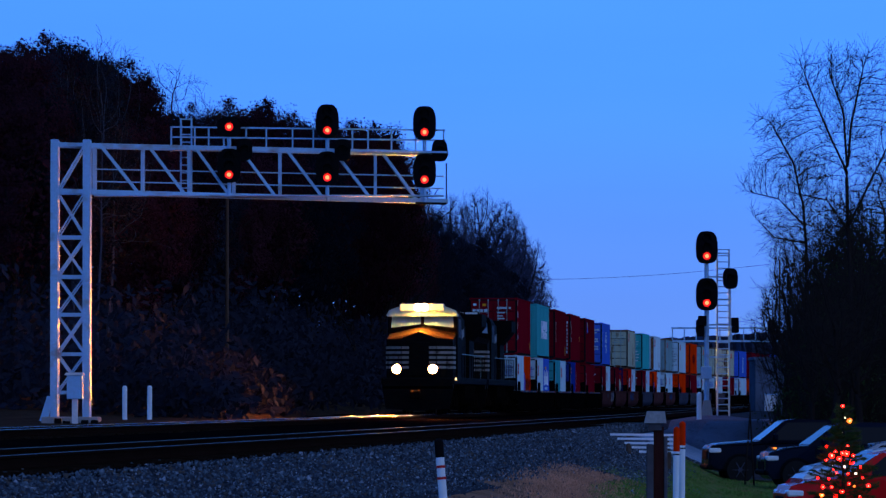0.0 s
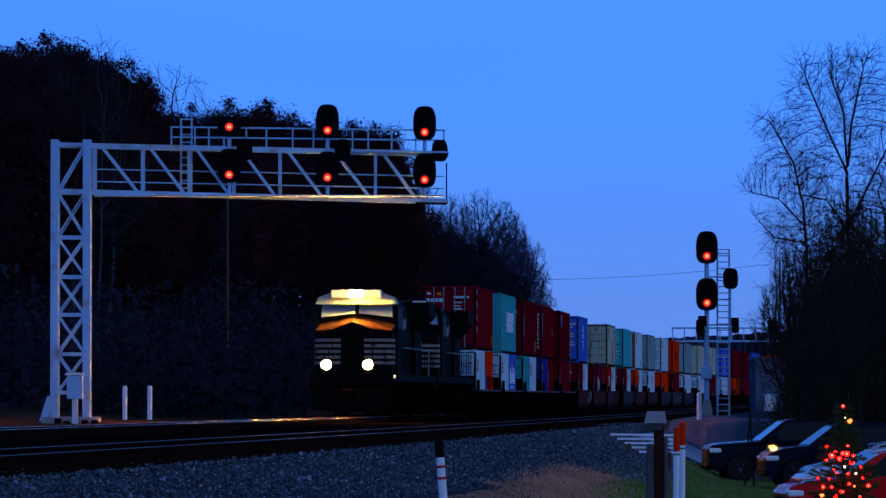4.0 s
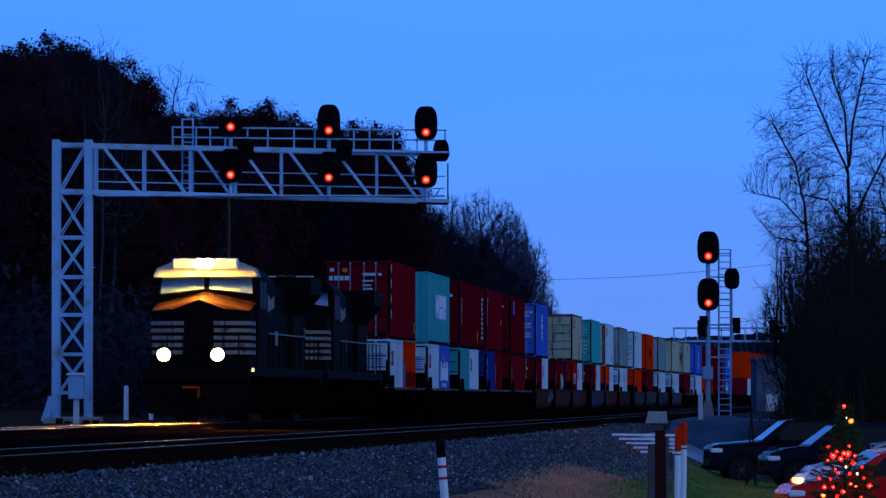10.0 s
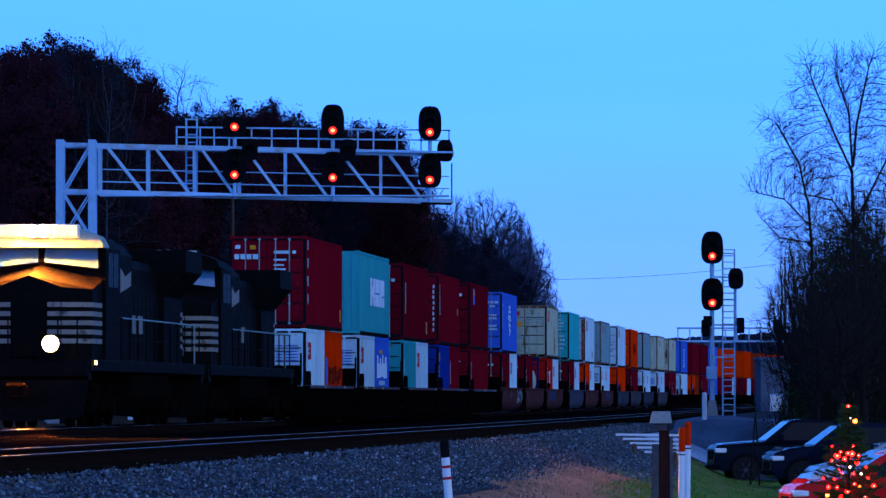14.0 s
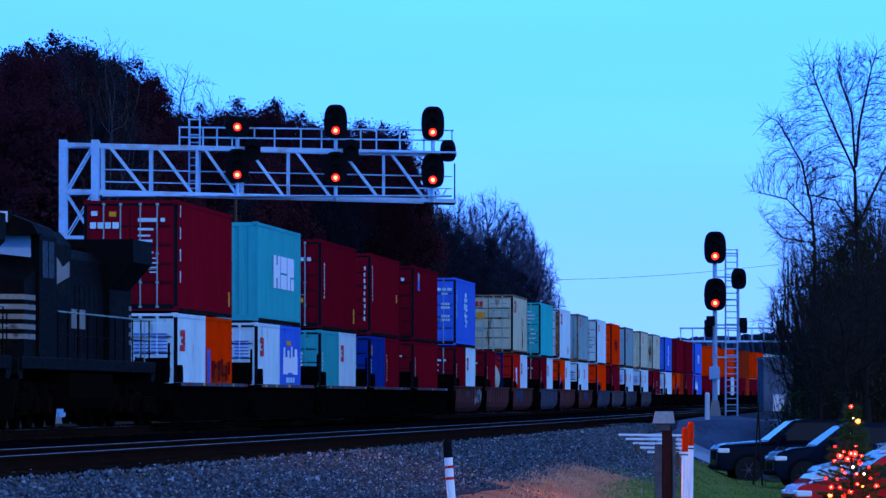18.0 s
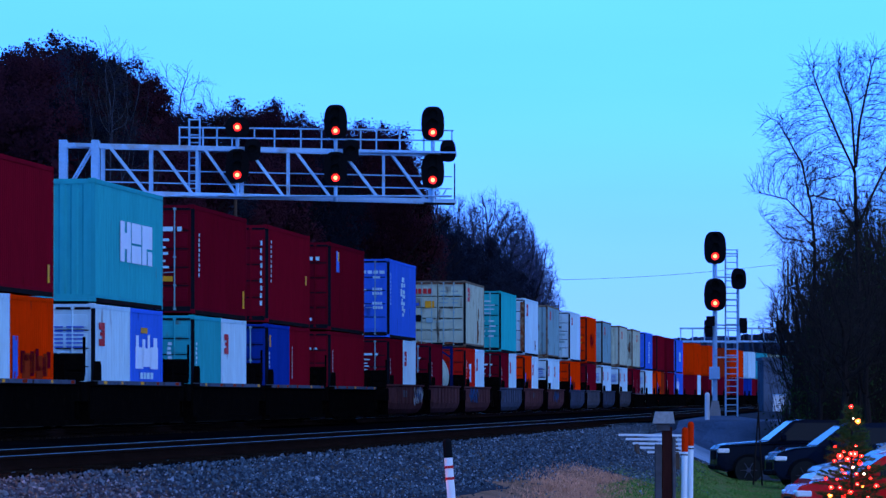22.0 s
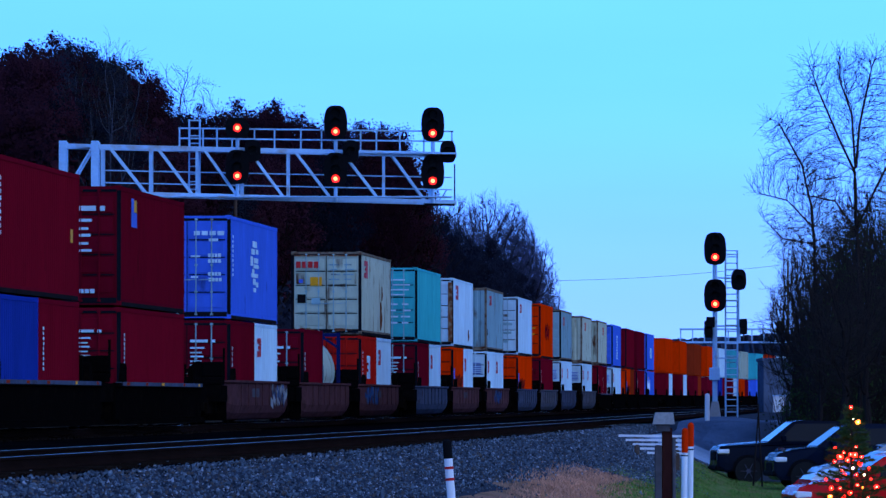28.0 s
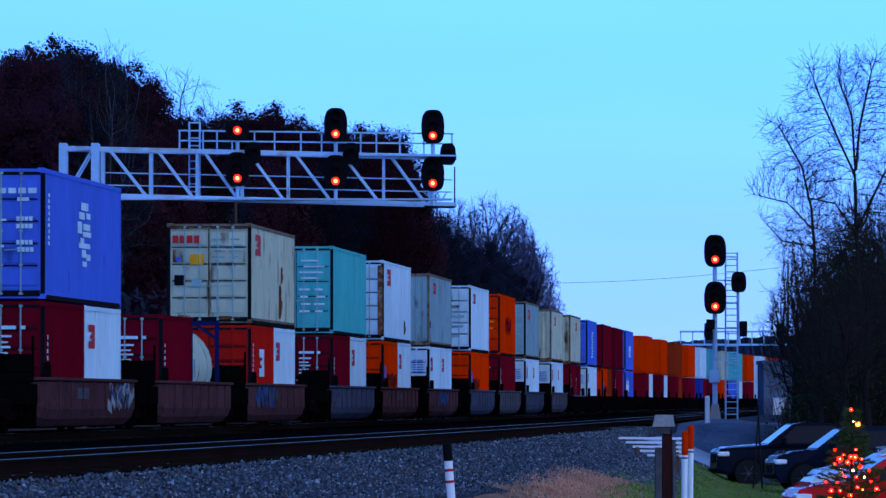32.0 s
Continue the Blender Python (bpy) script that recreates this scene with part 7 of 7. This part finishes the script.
            bm = bmesh.new()
            yo = y + sgn * 0.13
            for s in range(6):
                a = s * math.pi / 3
                bar(bm, (ax - L / 2, yo, wheel), (ax - L / 2 + math.cos(a) * wheel * 0.62, yo, wheel + math.sin(a) * wheel * 0.62), 0.05, 0.02)
            tube(bm, (ax - L / 2, yo - 0.012, wheel), (ax - L / 2, yo + 0.012, wheel), 0.07, n=10)
            part("rim", bm, M["tub_blue"], tyre, "dark spoked rim")
        bm = bmesh.new()
        xm = upper[0][0] + 0.45 - L / 2
        box(bm, xm, xm + 0.14, min(sgn * Wd * 0.96, sgn * (Wd + 0.2)), max(sgn * Wd * 0.96, sgn * (Wd + 0.2)), upper[0][1] + 0.08, upper[0][1] + 0.25, bevel=0.02)
        part("mirror", bm, M[paint], shell)
    # door seams and sill, a raised bonnet
    for sgn in (-1, 1):
        for a in (upper[0][0] + 0.25, (glass_side[0][0] + glass_side[-1][0]) / 2 + 0.25):
            bm = bmesh.new()
            y0, y1 = sorted((sgn * Wd * 0.95, sgn * (Wd + 0.004)))
            box(bm, a - L / 2, a - L / 2 + 0.014, y0, y1, 0.5, lower[4][1] - 0.06)
            part("door_seam", bm, M["gasket"], shell)
        bm = bmesh.new()
        y0, y1 = sorted((sgn * (Wd - 0.04), sgn * (Wd + 0.012)))
        box(bm, axle[0] + wheel * 1.3 - L / 2, axle[1] - wheel * 1.3 - L / 2, y0, y1, 0.36, 0.5, bevel=0.015)
        part("sill", bm, M["black_paint"], shell)
    bm = bmesh.new()
    hood0, hood1 = lower[2], lower[3]
    n0 = 0.86
    vs = [bm.verts.new((a - L / 2, sg * Wd * wd, z0)) for a, z0, wd in ((hood0[0] + 0.1, hood0[1] + 0.012, 0.78), (hood1[0] - 0.12, hood1[1] + 0.02, n0)) for sg in (-1, 1)]
    mid = [bm.verts.new((a - L / 2, sg * Wd * wd * 0.8, z0 + 0.035)) for a, z0, wd in ((hood0[0] + 0.22, hood0[1] + 0.02, 0.78), (hood1[0] - 0.14, hood1[1] + 0.022, n0)) for sg in (-1, 1)]
    bm.faces.new((mid[0], mid[1], mid[3], mid[2]))
    for i, j in ((0, 1), (1, 3), (3, 2), (2, 0)):
        bm.faces.new((vs[i], vs[j], mid[j], mid[i]))
    part("bonnet", bm, M["polished_" + paint], shell, "glossy bonnet that mirrors the sky")
    bm = bmesh.new()
    zl = lower[1][1]
    box(bm, -L / 2 - 0.015, -L / 2 + 0.03, -Wd * 0.5, Wd * 0.5, zl - 0.32, zl - 0.05, bevel=0.02)
    part("grille", bm, M["black_paint"], shell)
    bm = bmesh.new()
    box(bm, -L / 2 - 0.05, -L / 2 + 0.2, -Wd * 0.85, Wd * 0.85, 0.42, 0.58, bevel=0.04)
    part("bumper", bm, M["black_paint" if paint != "car_red" else paint], shell)
    return ob


M["window"].node_tree.nodes["Principled BSDF"].inputs["Specular IOR Level"].default_value = 0.1
M["car_windshield"].node_tree.nodes["Principled BSDF"].inputs["Specular IOR Level"].default_value = 0.07
M["lamp_glass"] = glass("lamp_glass", (0.85, 0.88, 0.9), 0.08)
for key, color in (("car_black", (0.003, 0.006, 0.014)), ("car_navy", (0.004, 0.009, 0.022)), ("car_silver", (0.35, 0.37, 0.4)), ("car_white", (0.7, 0.71, 0.72)), ("car_red", (0.75, 0.008, 0.012))):
    M[key] = material(key, color, 0.2, 0.0, grain=3, vary=0.08, bump=0.0)
    M[key].node_tree.nodes["Principled BSDF"].inputs["Coat Weight"].default_value = 0.0
    M[key].node_tree.nodes["Principled BSDF"].inputs["Specular IOR Level"].default_value = 0.5 if key in ("car_white", "car_silver") else 0.12 if key == "car_red" else 0.03
for key in ("car_black", "car_navy", "car_silver", "car_white", "car_red"):
    M["polished_" + key] = M[key].copy()
    M["polished_" + key].node_tree.nodes["Principled BSDF"].inputs["Specular IOR Level"].default_value = 0.1 if key == "car_red" else 0.6
car("pickup", 1414, 178, 5, "car_black", "black pickup truck parked beside the tracks")
car("suv", 1484, 170, 7, "car_navy", "dark blue car parked beside the pickup", tall=1.16)
car("sedan", 1560, 166, 8, "car_silver", "silver car parked in the row")
car("sedan", 1556, 154, 8, "car_white", "white car parked beside the red one")
car("suv", 1566, 125, 7, "car_red", "red car parked behind the decorated tree")


# ---------------------------------------------------------------- decorated fir
M["fairy_core"] = glow("fairy_core", (1.0, 0.5, 0.3), 12.0)


def fir():
    rnd = random.Random(4)
    d = 62.0
    k = d / FOCUS
    x = (1492 - 784) * k
    z = EYE + (706 - 980) * k
    H = EYE + (706 - 708) * k - z
    ob = thing("fir_tree", pose(x, d, z), "small fir tree hung with red and white lights", "christmas tree")
    bm = bmesh.new()
    tube(bm, (0, 0, -0.5), (0, 0, H * 0.98), 0.035, 0.006, n=8)
    part("trunk", bm, M["bark"], ob)
    verts, faces = [], []
    tips = []
    for i in range(120):
        f = (i + rnd.random()) / 120
        zz = H * (0.12 + 0.84 * f)
        reach = (1 - f) * H * 0.34 * rnd.uniform(0.6, 1.1) + 0.05
        az = i * 2.4 + rnd.uniform(-0.3, 0.3)
        out = Vector((math.cos(az), math.sin(az), rnd.uniform(-0.1, 0.35)))
        n = 105 if f < 0.8 else 45
        for j in range(n):
            t = rnd.random() ** 0.7
            c = Vector((0, 0, zz)) + out * reach * t
            dirn = (out + Vector((rnd.gauss(0, 0.6), rnd.gauss(0, 0.6), rnd.gauss(0, 0.5)))).normalized()
            e = dirn.orthogonal().normalized() * 0.006
            q = c + dirn * rnd.uniform(0.03, 0.075)
            b = len(verts)
            verts += [tuple(c - e), tuple(c + e), tuple(q)]
            faces.append((b, b + 1, b + 2))
        tips.append(Vector((0, 0, zz)) + out * reach)
    me = bpy.data.meshes.new("needles")
    me.from_pydata(verts, [], faces)
    me.materials.append(M["needle"])
    part("needles", me, None, ob, "dark green needles")
    spots = [(1489, 719, "fairy_red", 7), (1503, 745, "fairy_orange", 10), (1496, 740, "fairy_white", 4), (1492, 766, "fairy_white", 4), (1497, 803, "fairy_red", 11), (1470, 806, "fairy_red", 12), (1484, 812, "fairy_red", 9), (1472, 822, "fairy_white", 6), (1492, 826, "fairy_white", 5), (1505, 818, "fairy_red", 10), (1480, 838, "fairy_red", 6),
             (1512, 838, "fairy_white", 5), (1536, 860, "fairy_red", 9), (1456, 862, "fairy_red", 8), (1454, 876, "fairy_orange", 9), (1490, 870, "fairy_red", 10), (1478, 878, "fairy_red", 8), (1520, 878, "fairy_red", 7), (1463, 790, "fairy_red", 5), (1500, 790, "fairy_red", 6), (1510, 860, "fairy_orange", 5), (1466, 848, "fairy_red", 5), (1478, 800, "fairy_red", 7), (1488, 802, "fairy_red", 8), (1462, 815, "fairy_red", 6), (1494, 814, "fairy_red", 7), (1508, 806, "fairy_red", 6), (1476, 830, "fairy_red", 6), (1500, 838, "fairy_red", 6), (1520, 826, "fairy_red", 5), (1470, 862, "fairy_red", 6), (1500, 856, "fairy_red", 6), (1526, 846, "fairy_red", 5), (1446, 846, "fairy_red", 5)]
    for px, py, mat, r in spots:
        bm = bmesh.new()
        bmesh.ops.create_icosphere(bm, subdivisions=2, radius=r * k * 0.46)
        bmesh.ops.translate(bm, vec=((px - 1492) * k, rnd.uniform(-0.25, 0.05), EYE + (706 - py) * k - z), verts=bm.verts)
        bulb = part("light_bulb", bm, M[mat], ob, {"fairy_red": "glowing red bulb", "fairy_white": "glowing warm white bulb", "fairy_orange": "glowing orange bulb"}[mat], smooth=True)
        if r >= 6 and mat != "fairy_white":
            c = sum((Vector(v.co) for v in bulb.data.vertices), Vector()) / len(bulb.data.vertices)
            bm = bmesh.new()
            bmesh.ops.create_icosphere(bm, subdivisions=1, radius=r * k * 0.15)
            bmesh.ops.translate(bm, vec=c + Vector((0, -r * k * 0.36, 0)), verts=bm.verts)
            part("filament", bm, M["fairy_core"], bulb, "white-hot core", smooth=True)
    return ob


fir()


def grass_tufts():
    rnd = random.Random(9)
    for name, mat, label, count in (("grass_blades", "blade", "short worn green grass", 44000), ("dry_grass", "dry_blade", "dry tan grass at the edge of the gravel", 10000)):
        verts, faces = [], []
        for i in range(count):
            y = rnd.uniform(86, 180) if mat == "blade" else rnd.uniform(84, 126)
            px = rnd.uniform(1040, 1420) if mat == "blade" else rnd.gauss(1005, 48)
            x = (px - 784) * y / FOCUS
            z = ground_z(x, y)
            u = x - near_x(y)
            if (u < (5.0 if mat == "blade" else 4.0 + rnd.gauss(0, 0.25)) and x < 0.0398 * y) or z > 0.0:
                continue
            h = rnd.uniform(0.03, 0.07) * (1.4 if mat != "blade" else 1)
            a = rnd.uniform(0, 6.28)
            e = Vector((math.cos(a), math.sin(a), 0)) * 0.012
            t = Vector((rnd.gauss(0, 0.04), rnd.gauss(0, 0.04), h))
            c = Vector((x, y, z - 0.01))
            k = len(verts)
            verts += [tuple(c - e), tuple(c + e), tuple(c + t)]
            faces.append((k, k + 1, k + 2))
        me = bpy.data.meshes.new(name)
        me.from_pydata(verts, [], faces)
        me.materials.append(M[mat])
        tagged(new(name, me), label, "grass", kind="stuff")


grass_tufts()


def wire():
    bm = bmesh.new()
    pts = []
    for i in range(13):
        t = i / 12
        x, y, z = placed(880 + 500 * t, 496 - 30 * t + 8 * math.sin(math.pi * t), 600)
        pts.append(Vector((x, y, z)))
    limb(bm, pts, [0.02] * 13, 5)
    for px, py in ((880, 496), (1380, 466)):
        x, y, z = placed(px, py, 600)
        tube(bm, (x, y + 0.2, 0), (x, y + 0.2, z + 0.4), 0.14, 0.1, n=8)
    solid("overhead_line", bm, M["wood"], "thin overhead wire between distant poles", "power line")


wire()
x, y, z = placed(402, 350, 262)
bm = bmesh.new()
tube(bm, (0, 0, -0.3), (0, 0, z - ground_z(x, y)), 0.09, 0.07, n=10)
solid("utility_pole", bm, M["wood"], "thin dark pole at the foot of the wooded slope", "pole", pose(x, y, ground_z(x, y)))


# ---------------------------------------------------------------- movement
def motions():
    for ob, s in KEYED:
        walk(ob, [(t, on_line(s - gone(t))) for t in KEY_TIMES])
    steps = 400
    for ob, y, r in SPUN:
        walk(ob, [(32.0 * i / steps, pose(0, y, r, math.degrees(gone(32.0 * i / steps) / r))) for i in range(steps + 1)])


motions()
